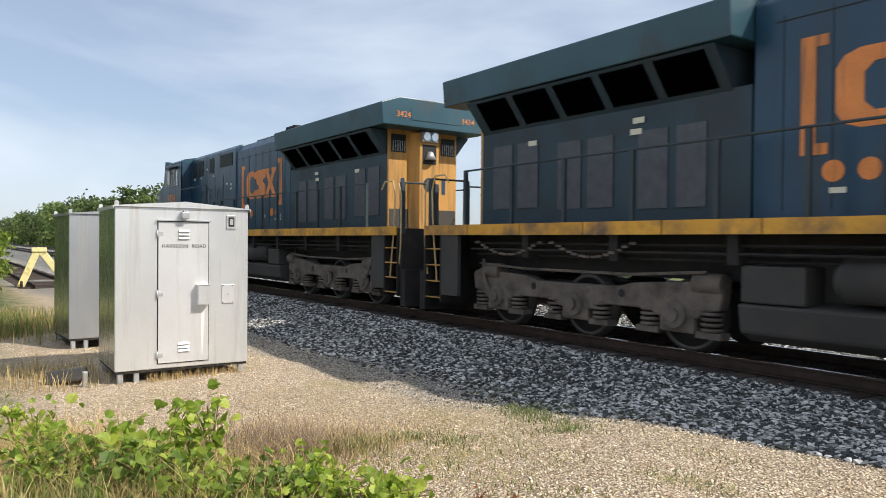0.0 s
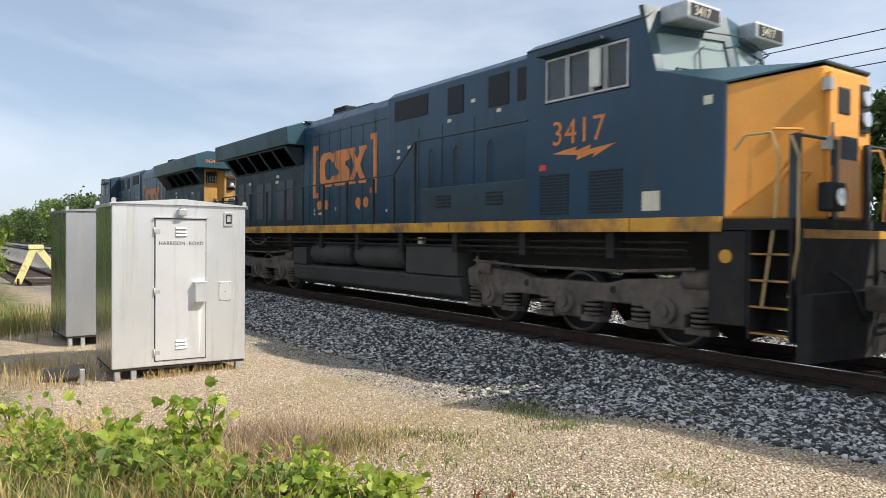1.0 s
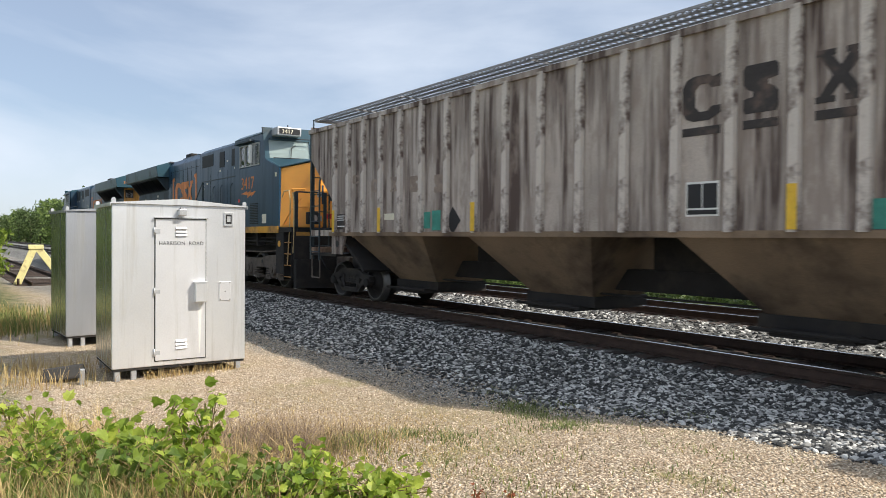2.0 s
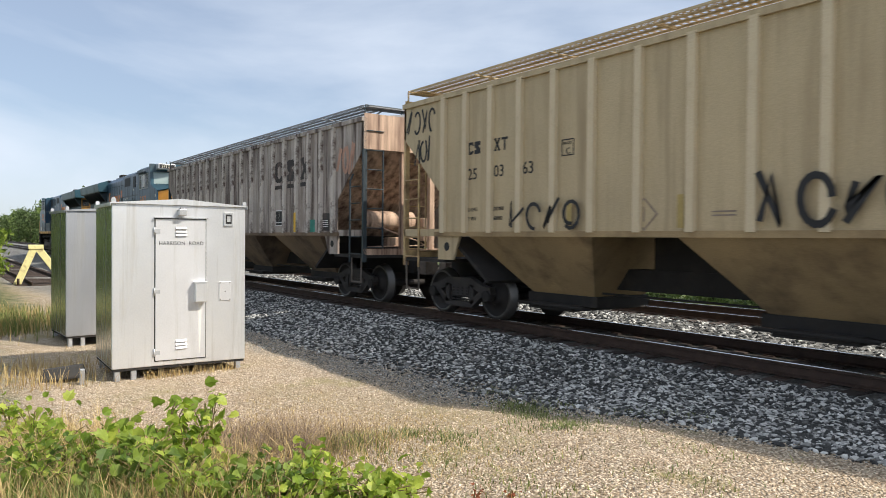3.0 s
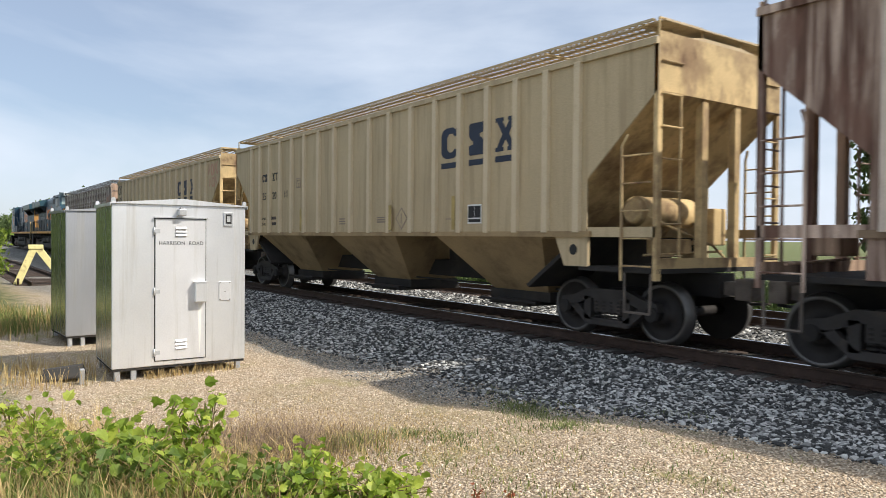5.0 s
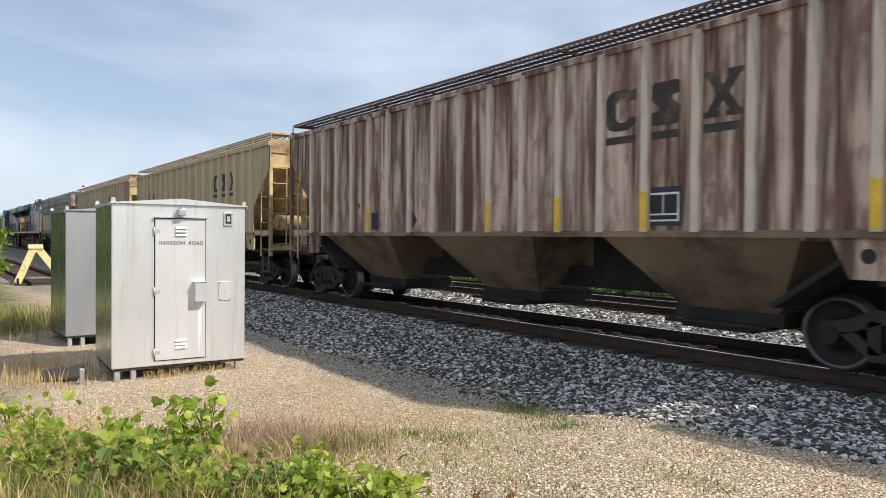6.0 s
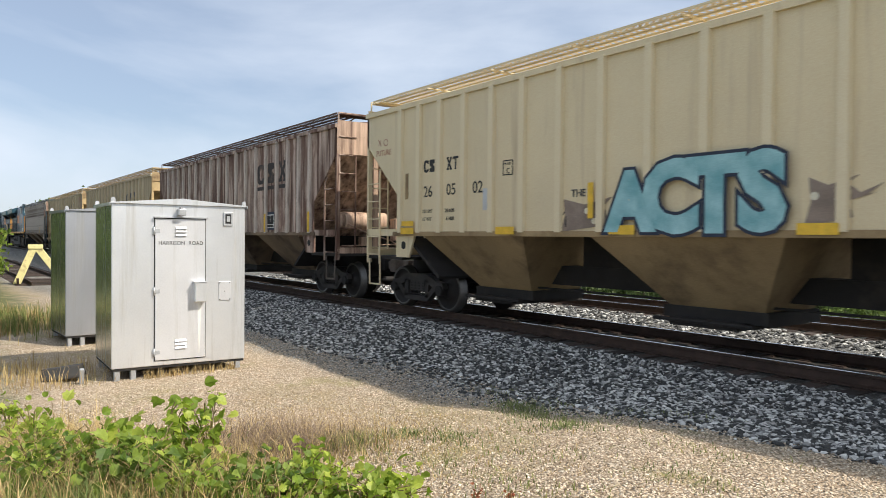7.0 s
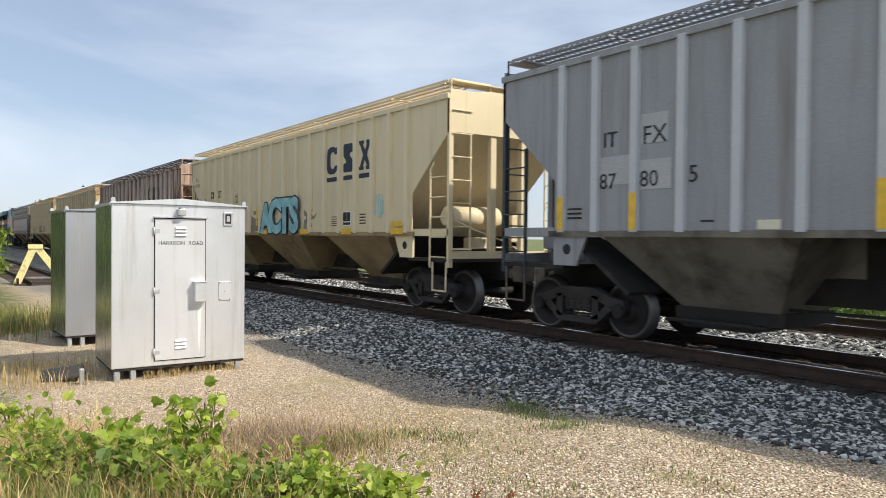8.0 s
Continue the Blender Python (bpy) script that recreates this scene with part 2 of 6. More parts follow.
def lettering(s, x, y, z, size, material, parent, side=-1, label="", squeeze=1.0, space=1.0, bold=0.0):
    """Letters on a plane of constant y, read from the side y = side."""
    me = text_mesh(s, size, material, squeeze=squeeze, space=space)
    m = pose(x, y, z, 90, 0, 0 if side < 0 else 180)
    return part("lettering", me, material, parent, label, m)


def end_lettering(s, x, y, z, size, material, parent, face=-1, label="", squeeze=1.0):
    """Letters on a plane of constant x, read from the end x = face."""
    me = text_mesh(s, size, material, squeeze=squeeze)
    return part("lettering", me, material, parent, label, pose(x, y, z, 90, 0, 90 if face > 0 else -90))

# ---- ground and tracks ----
RAIL = 0.52          # rail head above the ground at the bungalows
TRACK_Y, TRACK2_Y = 9.85, 14.75


def smooth(t):
    t = np.clip(t, 0, 1)
    return t * t * (3 - 2 * t)


def ground_z(x, y):
    """Height of the ground: flat round the bungalows, rising to the road crossing, ballast shoulders at the tracks."""
    x, y = np.asarray(x, float), np.asarray(y, float)
    rise = 0.46 * smooth((x + 8.2) / 6.0) * smooth((y + 30) / 20)
    toe = 6.0 + 0.25 * np.sin(x * 0.55) + 0.12 * np.sin(x * 1.7 + 1)
    bed = 0.30 * smooth((y - toe) / (8.45 - toe)) * (1 - smooth((y - 16.6) / 2.5))
    bed = bed + 0.03 * smooth((y - 8.2) / 0.3) * (1 - smooth((y - 16.4) / 0.5))
    far = -0.5 * smooth((y - 17) / 6)
    z = np.where(y < 7.5, np.maximum(rise * (1 - smooth((y - 5.6) / 2.6)) + bed * 0.9, bed), bed) + far
    bumps = 0.035 * np.sin(x * 0.9 + 0.6 * y) * np.sin(y * 0.8 - 0.2 * x) + 0.015 * np.sin(x * 2.7 + 1.3 * y)
    return z + bumps * (1 - smooth((np.abs(x) - 60) / 60)) * (1 - smooth((y - 5.5) / 1.5)) * smooth((y + 40) / 20)


def ground_material():
    m = bpy.data.materials.new("gravel_and_grass")
    m.use_nodes = True
    nt = m.node_tree
    L = nt.links.new
    b = nt.nodes["Principled BSDF"]
    tc = nt.nodes.new("ShaderNodeTexCoord").outputs["Object"]
    sep = nt.nodes.new("ShaderNodeSeparateXYZ")
    L(tc, sep.inputs[0])

    def noise_node(scale, detail=6, rough=0.55):
        n = nt.nodes.new("ShaderNodeTexNoise")
        n.inputs["Scale"].default_value, n.inputs["Detail"].default_value, n.inputs["Roughness"].default_value = scale, detail, rough
        L(tc, n.inputs["Vector"])
        return n.outputs["Fac"]

    def cells(scale):
        v = nt.nodes.new("ShaderNodeTexVoronoi")
        v.inputs["Scale"].default_value = scale
        L(tc, v.inputs["Vector"])
        return v

    def ramped(s, stops):
        r = nt.nodes.new("ShaderNodeValToRGB")
        while len(r.color_ramp.elements) < len(stops):
            r.color_ramp.elements.new(0.5)
        for e, (p, c) in zip(r.color_ramp.elements, stops):
            e.position, e.color = p, (*c, 1) if len(c) == 3 else c
        L(s, r.inputs["Fac"])
        return r.outputs["Color"]

    def mix(f, a, c, kind="MIX"):
        n = nt.nodes.new("ShaderNodeMix")
        n.data_type, n.blend_type = "RGBA", kind
        for s, v in (("Factor", f), ("A", a), ("B", c)):
            if isinstance(v, bpy.types.NodeSocket):
                L(v, n.inputs[s])
            else:
                n.inputs[s].default_value = v if s == "Factor" else (*v, 1)
        return n.outputs["Result"]

    def maths(op, a, c):
        n = nt.nodes.new("ShaderNodeMath")
        n.operation = op
        for i, v in enumerate((a, c)):
            if isinstance(v, bpy.types.NodeSocket):
                L(v, n.inputs[i])
            else:
                n.inputs[i].default_value = v
        return n.outputs[0]

    def band(s, lo, hi):
        n = nt.nodes.new("ShaderNodeMapRange")
        n.interpolation_type = "SMOOTHSTEP"
        n.inputs["From Min"].default_value, n.inputs["From Max"].default_value = lo, hi
        L(s, n.inputs["Value"])
        return n.outputs["Result"]

    big, mid, fine = noise_node(0.35), noise_node(2.2), noise_node(45, 3)
    v1, v2 = cells(42), cells(24)
    stone = ramped(v1.outputs["Color"], [(0.0, (0.30, 0.23, 0.15)), (0.5, (0.70, 0.57, 0.42)), (1.0, (0.98, 0.88, 0.73))])
    # Shade between the stones, multiplied into the colour from the cell distance.
    gap_shade = ramped(v1.outputs["Distance"], [(0.25, (1, 1, 1)), (0.72, (0.30, 0.25, 0.19))])
    stone = mix(0.85, stone, gap_shade, "MULTIPLY")
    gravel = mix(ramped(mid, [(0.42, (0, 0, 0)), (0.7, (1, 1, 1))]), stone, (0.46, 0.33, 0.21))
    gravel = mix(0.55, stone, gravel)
    gravel = mix(ramped(big, [(0.52, (0, 0, 0)), (0.72, (0.55, 0.55, 0.55))]), gravel, (0.30, 0.25, 0.10))
    gravel = mix(ramped(noise_node(0.9, 8, 0.65), [(0.56, (0, 0, 0)), (0.68, (0.6, 0.6, 0.6))]), gravel, (0.30, 0.27, 0.09))
    grey = ramped(v2.outputs["Color"], [(0.0, (0.06, 0.058, 0.053)), (0.55, (0.17, 0.165, 0.15)), (1.0, (0.46, 0.45, 0.42))])
    grass = ramped(mid, [(0.3, (0.05, 0.085, 0.02)), (0.55, (0.14, 0.16, 0.05)), (0.75, (0.34, 0.27, 0.12))])
    y_noisy = maths("ADD", sep.outputs["Y"], maths("MULTIPLY", maths("SUBTRACT", mid, 0.5), 1.1))
    # Grey fines towards the ballast, placed to grey the gravel inside the train's shadow.
    shaded_fines = mix(0.8, ramped(v1.outputs["Color"], [(0.0, (0.13, 0.125, 0.115)), (0.5, (0.36, 0.345, 0.315)), (1.0, (0.74, 0.72, 0.67))]), gap_shade, "MULTIPLY")
    shadow_edge = maths("ADD", y_noisy, maths("MULTIPLY", sep.outputs["X"], -0.10))
    gravel = mix(band(shadow_edge, 5.6, 6.7), gravel, shaded_fines)
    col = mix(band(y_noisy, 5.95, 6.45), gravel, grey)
    # Near-black band along the first track's bed.
    bed_dark = mix(1.0, mix(band(y_noisy, 8.5, 9.0), (0, 0, 0), (0.8, 0.8, 0.8)), mix(band(y_noisy, 11.3, 10.8), (0, 0, 0), (1, 1, 1)), "MULTIPLY")
    col = mix(bed_dark, col, (0.03, 0.026, 0.022))
    col = mix(band(y_noisy, 17.0, 18.5), col, grass)
    x_noisy = maths("ADD", sep.outputs["X"], maths("MULTIPLY", maths("SUBTRACT", big, 0.5), 9.0))
    dry = mix(band(x_noisy, -17.5, -20.0), (0, 0, 0), (1, 1, 1))
    near = mix(band(y_noisy, 3.0, 1.6), (0, 0, 0), (1, 1, 1))
    both = mix(1.0, dry, near, "MULTIPLY")
    col = mix(both, col, grass)
    mid_bank = mix(band(y_noisy, 1.2, 0.2), (0, 0, 0), (0.85, 0.85, 0.85))
    col = mix(mid_bank, col, grass)
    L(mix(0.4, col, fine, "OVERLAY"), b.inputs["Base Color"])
    b.inputs["Roughness"].default_value = 0.95
    bp = nt.nodes.new("ShaderNodeBump")
    bp.inputs["Strength"].default_value, bp.inputs["Distance"].default_value = 1.0, 0.03
    inv = maths("SUBTRACT", 1.0, v1.outputs["Distance"])
    L(maths("ADD", inv, maths("MULTIPLY", fine, 0.5)), bp.inputs["Height"])
    L(bp.outputs["Normal"], b.inputs["Normal"])
    return m


def build_ground():
    xs = np.unique(np.concatenate([np.linspace(-2500, -120, 18), np.linspace(-120, -30, 60), np.linspace(-30, 10, 200), np.linspace(10, 60, 40), np.linspace(60, 2500, 14)]))
    ys = np.unique(np.concatenate([np.linspace(-2500, -40, 14), np.linspace(-40, -6, 30), np.linspace(-6, 18, 160), np.linspace(18, 60, 40), np.linspace(60, 2500, 16)]))
    X, Y = np.meshgrid(xs, ys, indexing="ij")
    Z = ground_z(X, Y)
    n, k = X.shape
    verts = np.stack([X, Y, Z], -1).reshape(-1, 3)
    idx = np.arange(n * k).reshape(n, k)
    faces = np.stack([idx[:-1, :-1], idx[1:, :-1], idx[1:, 1:], idx[:-1, 1:]], -1).reshape(-1, 4)
    me = bpy.data.meshes.new("ground")
    me.from_pydata(verts.tolist(), [], faces.tolist())
    for p in me.polygons:
        p.use_smooth = True
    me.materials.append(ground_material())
    tagged(new("ground", me), "tan gravel lot with dry weeds rising to grey railway ballast", "ground", kind="structure")


def scatter(name, spots, sizes, material, label, category, flat=0.7):
    """Many small angular stones in one mesh."""
    rng = np.random.default_rng(5)
    phi = (1 + 5 ** 0.5) / 2
    base = np.array([(-1, phi, 0), (1, phi, 0), (-1, -phi, 0), (1, -phi, 0), (0, -1, phi), (0, 1, phi), (0, -1, -phi), (0, 1, -phi), (phi, 0, -1), (phi, 0, 1), (-phi, 0, -1), (-phi, 0, 1)]) / 1.9
    tri = np.array([(0, 11, 5), (0, 5, 1), (0, 1, 7), (0, 7, 10), (0, 10, 11), (1, 5, 9), (5, 11, 4), (11, 10, 2), (10, 7, 6), (7, 1, 8), (3, 9, 4), (3, 4, 2), (3, 2, 6), (3, 6, 8), (3, 8, 9), (4, 9, 5), (2, 4, 11), (6, 2, 10), (8, 6, 7), (9, 8, 1)])
    n = len(spots)
    v = base[None] * rng.uniform(0.65, 1.25, (n, 12, 1)) * np.stack([rng.uniform(0.8, 1.4, n), rng.uniform(0.7, 1.1, n), rng.uniform(0.5, 1.0, n) * flat], -1)[:, None]
    a = rng.uniform(0, 6.28, n)
    c, s = np.cos(a)[:, None], np.sin(a)[:, None]
    x, y = v[..., 0] * c - v[..., 1] * s, v[..., 0] * s + v[..., 1] * c
    t = rng.uniform(-0.6, 0.6, n)[:, None]
    z = v[..., 2] * np.cos(t) + x * np.sin(t)
    v = np.stack([x, y, z], -1) * sizes[:, None, None] + spots[:, None]
    f = (tri[None] + 12 * np.arange(n)[:, None, None]).reshape(-1, 3)
    me = bpy.data.meshes.new(name)
    me.from_pydata(v.reshape(-1, 3).tolist(), [], f.tolist())
    me.materials.append(material)
    tagged(new(name, me), label, category, kind="stuff")


def build_stones():
    rng = np.random.default_rng(3)
    n = 60000
    x = -1.0 - 30 * rng.random(n) ** 1.6
    y = rng.uniform(5.75, 8.55, n)
    keep = y > 6.25 + 0.35 * np.sin(x * 0.55) - 0.9 * rng.random(n) ** 4
    x, y = x[keep], y[keep]
    s = rng.uniform(0.015, 0.038, len(x)) * (1 + 0.015 * np.abs(x))
    scatter("ballast_stones", np.stack([x, y, ground_z(x, y) + s * 0.35], -1), s, M["ballast"], "angular grey and white crushed ballast stones beside the track", "ballast")
    n = 5000
    x, y = -1.0 - 30 * rng.random(n), rng.uniform(11.2, 13.6, n)
    s = rng.uniform(0.03, 0.055, n)
    scatter("ballast_stones", np.stack([x, y, ground_z(x, y) + s * 0.3], -1), s, M["ballast"], "pale sunlit ballast stones between the two tracks", "ballast")
    n = 9000
    x = -2.0 - 18 * rng.random(n) ** 1.4
    y = 6.5 - 1.1 * rng.random(n) ** 1.8 + 0.10 * (x + 6.0).clip(-3, 3)
    s = rng.uniform(0.006, 0.018, n)
    scatter("ballast_chips", np.stack([x, y, ground_z(x, y) + s * 0.25], -1), s, M["ballast"], "small grey stone chips at the ballast's foot", "ballast")
    n = 60000
    x = -1.2 - 14 * rng.random(n) ** 1.3
    y = rng.uniform(1.2, 6.6, n)
    s = rng.uniform(0.005, 0.0125, n)
    scatter("gravel_stones", np.stack([x, y, ground_z(x, y) + s * 0.25], -1), s, M["pebble"], "loose tan and pinkish gravel pebbles on the lot", "gravel")


def build_track(name, yc, label):
    t = tagged(new(name), label, "railway track", kind="structure")
    t.location = (0, yc, RAIL)
    for side in (-1, 1):
        y = side * 0.755
        prof = [(y - 0.07, -0.17), (y + 0.07, -0.17), (y + 0.07, -0.155), (y + 0.012, -0.135), (y + 0.010, -0.045), (y + 0.036, -0.035), (y + 0.036, -0.004), (y - 0.036, -0.004), (y - 0.036, -0.035), (y - 0.010, -0.045), (y - 0.012, -0.135), (y - 0.07, -0.155)]
        r = part("rail", prism(B(), prof, "x", -600, 80), M["rail"], t, "rust-brown steel rail")
        part("rail_head", bx(B(), -600, 80, y - 0.028, y + 0.028, -0.004, 0.0), M["railtop"], r, "polished running surface")
    tie = mesh_of("tie", bx(B(), -0.115, 0.115, -1.3, 1.3, -0.36, -0.172, 0.012), M["tie"])
    plate = mesh_of("tie_plate", bx(B(), -0.09, 0.09, -0.18, 0.18, -0.172, -0.158), M["rail"])
    rng = random.Random(4)
    for i in range(118):
        x = 3.0 - 0.5 * i + rng.uniform(-0.03, 0.03)
        o = part("tie", tie, None, t, at=pose(x, rng.uniform(-0.05, 0.05), rng.uniform(-0.012, 0.006), 0, 0, rng.uniform(-1, 1)))
        if i < 50:
            for side in (-1, 1):
                part("tie_plate", plate, None, o, at=pose(0, side * 0.755, 0))
    return t

build_ground()
build_track("track_1", TRACK_Y, "main railway track with dark ties and rusty rails")
build_track("track_2", TRACK2_Y, "second railway track in sunlit ballast beyond the first")

# ---- signal bungalows ----


def bungalow(x, y, turn, label, name_on_door):
    """An aluminium signal house: local x points to its front, y along the front, origin at the front's near corner on the ground."""
    W, D, Z0, Z1 = 1.93, 1.42, 0.18, 2.56
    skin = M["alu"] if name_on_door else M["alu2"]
    t = thing("signal_bungalow", label, "signal house", "pair of bungalows", pose(x, y, 0, 0, 0, turn))
    bevelled(part("body", bx(B(), -D, 0, 0, W, Z0, Z1), skin, t), 0.012)
    # Thin sheets added over the same finish so the unlit sides read darker.
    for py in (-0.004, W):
        part("side_panel", bx(B(), -D + 0.02, -0.02, py, py + 0.004, Z0 + 0.02, Z1 - 0.04), M["alumirror"], t, "added aluminium sheet, darker and glossier for the body's unlit side")
    # low gable roof with overhanging sheet edges
    prof = [(-0.03, Z1 - 0.035), (-0.03, Z1 + 0.012), (W / 2, Z1 + 0.095), (W + 0.03, Z1 + 0.012), (W + 0.03, Z1 - 0.035), (W + 0.022, Z1 - 0.035), (W + 0.022, Z1), (-0.022, Z1), (-0.022, Z1 - 0.035)]
    roof = part("roof", prism(B(), prof, "x", -D - 0.03, 0.03), skin, t, "low gabled sheet-metal roof")
    for px, py in ((0.0, 0.02), (0.0, W - 0.02), (-D, 0.02), (-D, W - 0.02)):
        b = B()
        bx(b, px - 0.012, px + 0.012, py - 0.03, py + 0.03, Z1 - 0.02, Z1 + 0.05)
        cyl(b, (px - 0.014, py, Z1 + 0.055), (px + 0.014, py, Z1 + 0.055), 0.03, 10)
        part("lifting_eye", b, M["galv"], roof)
    for py in (0.04, 0.26, W - 0.14):
        for px in (-0.10, -D + 0.02):
            b = B()
            bx(b, px, px + 0.08, py, py + 0.012, -0.06, Z0)
            bx(b, px + 0.068, px + 0.08, py, py + 0.075, -0.06, Z0)
            part("leg", b, M["galv"], t, "galvanised angle-iron leg")
    part("floor_frame", bx(B(), -D + 0.01, -0.012, 0.012, W - 0.012, Z0 - 0.035, Z0 - 0.002), M["under"], t, "dark steel floor frame")
    if name_on_door:
        d0, d1, dz0, dz1 = 0.585, 1.31, 0.26, 2.35
        part("door_seam", bx(B(), 0.001, 0.006, d0 - 0.012, d1 + 0.012, dz0 - 0.012, dz1 + 0.012), M["gap"], t, "dark seam round the door")
        door = bevelled(part("door", bx(B(), 0.003, 0.022, d0, d1, dz0, dz1), M["aludoor"], t, "plain aluminium door with louvres"), 0.006)
        part("drip_cap", bx(B(), 0.0, 0.05, d0 - 0.02, d1 + 0.03, dz1 + 0.014, dz1 + 0.03), M["galv"], t)
        for lz in (2.10, 0.42):
            for k in range(3):
                z = lz + 0.052 * k
                b = prism(B(), [(0.018, z), (0.045, z), (0.022, z + 0.034), (0.018, z + 0.034)], "y", 0.87, 1.03)
                part("louvre", b, M["alu2"], door)
        for z in (0.38, 1.28, 2.17):
            b = B()
            cyl(b, (0.018, d0 - 0.014, z - 0.06), (0.018, d0 - 0.014, z + 0.06), 0.013, 8)
            bx(b, 0.002, 0.028, d0 - 0.012, d0 + 0.065, z - 0.028, z + 0.028)
            part("hinge", b, M["galv"], door)
        lock = bevelled(part("lock_box", bx(B(), 0.02, 0.13, 1.135, 1.31, 1.11, 1.40), M["alu"], door, "raised padlock cover box"), 0.01)
        part("lid", bx(B(), 0.015, 0.14, 1.125, 1.32, 1.402, 1.415), M["alu"], lock)
        bevelled(part("cover_plate", bx(B(), 0.002, 0.012, 1.52, 1.70, 1.11, 1.40), M["aludoor"], t, "small bolted cover plate"), 0.004)
        for by, bz in ((1.535, 1.125), (1.685, 1.125), (1.535, 1.385), (1.685, 1.385), (1.61, 1.25)):
            part("bolt", cyl(B(), (0.011, by, bz), (0.018, by, bz), 0.008, 8), M["gap"], t)
        # vent with a dark centre
        v = bevelled(part("vent_frame", bx(B(), 0.001, 0.02, 1.59, 1.73, 2.26, 2.47), M["galv"], t, "square vent"), 0.004)
        part("vent_core", bx(B(), 0.02, 0.024, 1.615, 1.705, 2.295, 2.44), M["gap"], v)
        part("vent_pane", bx(B(), 0.024, 0.028, 1.635, 1.685, 2.325, 2.41), M["galv"], v)
        # lamp above the door
        lamp = bevelled(part("lamp", bx(B(), 0.0, 0.12, 0.895, 1.005, 2.40, 2.50), M["galv"], t, "small grey lamp housing above the door"), 0.012)
        part("bracket", cyl(B(), (0.0, 0.95, 2.515), (0.08, 0.95, 2.515), 0.02, 8), M["galv"], lamp)
        for word, y in (("HARRISON", 0.63), ("ROAD", 1.06)):
            me = text_mesh(word, 0.080, M["ink"], 0.001, squeeze=0.93, space=1.05)
            part("lettering", me, None, door, "black lettering on the door", pose(0.0235, y, 1.965, 90, 0, 90))
        # pale drip below the lock box
        part("drip_stain", prism(B(), [(1.20, 1.08), (1.255, 1.08), (1.24, 0.62), (1.225, 0.33), (1.215, 0.33), (1.205, 0.7)], "x", 0.0225, 0.0232), M["white"], door, "pale run-off stain")
    else:
        part("seam", bx(B(), 0.0005, 0.004, 0.55, 0.556, Z0 + 0.05, Z1 - 0.1), M["gap"], t)
        cap = part("conduit_plug", cyl(B(), (0.0, 0.78, 0.62), (0.05, 0.78, 0.62), 0.05, 14), M["galv"], t)
        part("hex_cap", cyl(B(), (0.05, 0.78, 0.62), (0.08, 0.78, 0.62), 0.035, 6), M["galv"], cap)
        b = B()
        tube(b, [(0.0, 0.62, 2.42), (0.06, 0.62, 2.40), (0.06, 0.85, 2.40)], 0.012, 6)
        part("hook", b, M["gap"], t)
    return t


bungalow(-11.04, 2.09, -1.5, "silver aluminium signal bungalow with lettered door on gravel", True)
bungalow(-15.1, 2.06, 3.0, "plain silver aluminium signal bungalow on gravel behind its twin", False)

# ---- rolling stock ----
# how far the train has run, in metres, at moments in seconds
RUN = ((0.0, 0.0), (0.5, 6.83), (1.0, 14.02), (1.5, 21.55), (3.0, 42.75), (3.5, 50.57), (4.0, 57.83), (4.5, 64.86), (6.0, 85.99), (6.5, 93.16), (7.0, 100.15), (7.5, 106.87), (8.0, 113.95))
ROLLING = []      # (thing, x of its centre at the start, turned)
WHEELSETS = []    # (part, x, radius, turned)


def wheel_meshes(r):
    """An axle, and a wheel with flange, tread, hub and a raised rim; the wheel's outer face is towards -y."""
    axle = mesh_of("axle", cyl(B(), (0, -1.05, 0), (0, 1.05, 0), 0.08, 12), M["wheel"])
    b = B()
    rings = [(-0.66, r + 0.028), (-0.69, r + 0.028), (-0.705, r), (-0.845, r - 0.006), (-0.845, r * 0.86), (-0.80, r * 0.83), (-0.79, r * 0.45), (-0.86, 0.17), (-0.90, 0.15), (-0.90, 0.06)]
    n = 32
    loops = [[b.verts.new((rr * math.cos(2 * math.pi * i / n), y, rr * math.sin(2 * math.pi * i / n))) for i in range(n)] for y, rr in rings]
    for k, (p, q) in enumerate(zip(loops, loops[1:])):
        for i in range(n):
            f = b.faces.new((p[i], p[(i + 1) % n], q[(i + 1) % n], q[i]))
            f.smooth = True
            f.material_index = 1 if k in (1, 2, 3) else 0
    b.faces.new(loops[0])
    b.faces.new(loops[-1][::-1])
    wheel = mesh_of("wheel", b, M["wheel"])
    wheel.materials.append(M["tread"])
    return axle, wheel


WHEEL_S, WHEEL_L = wheel_meshes(0.46), wheel_meshes(0.53)


def wheelset(car, meshes, x, r, turned):
    w = part("wheelset", meshes[0], None, car, "steel axle with two wheels", pose(x, 0, r))
    for s in (-1, 1):
        part("wheel", meshes[1], None, w, "rusty wheel with a polished tread", pose(0, 0, 0, 0, 0, 0 if s < 0 else 180))
    WHEELSETS.append((w, x, r, turned))


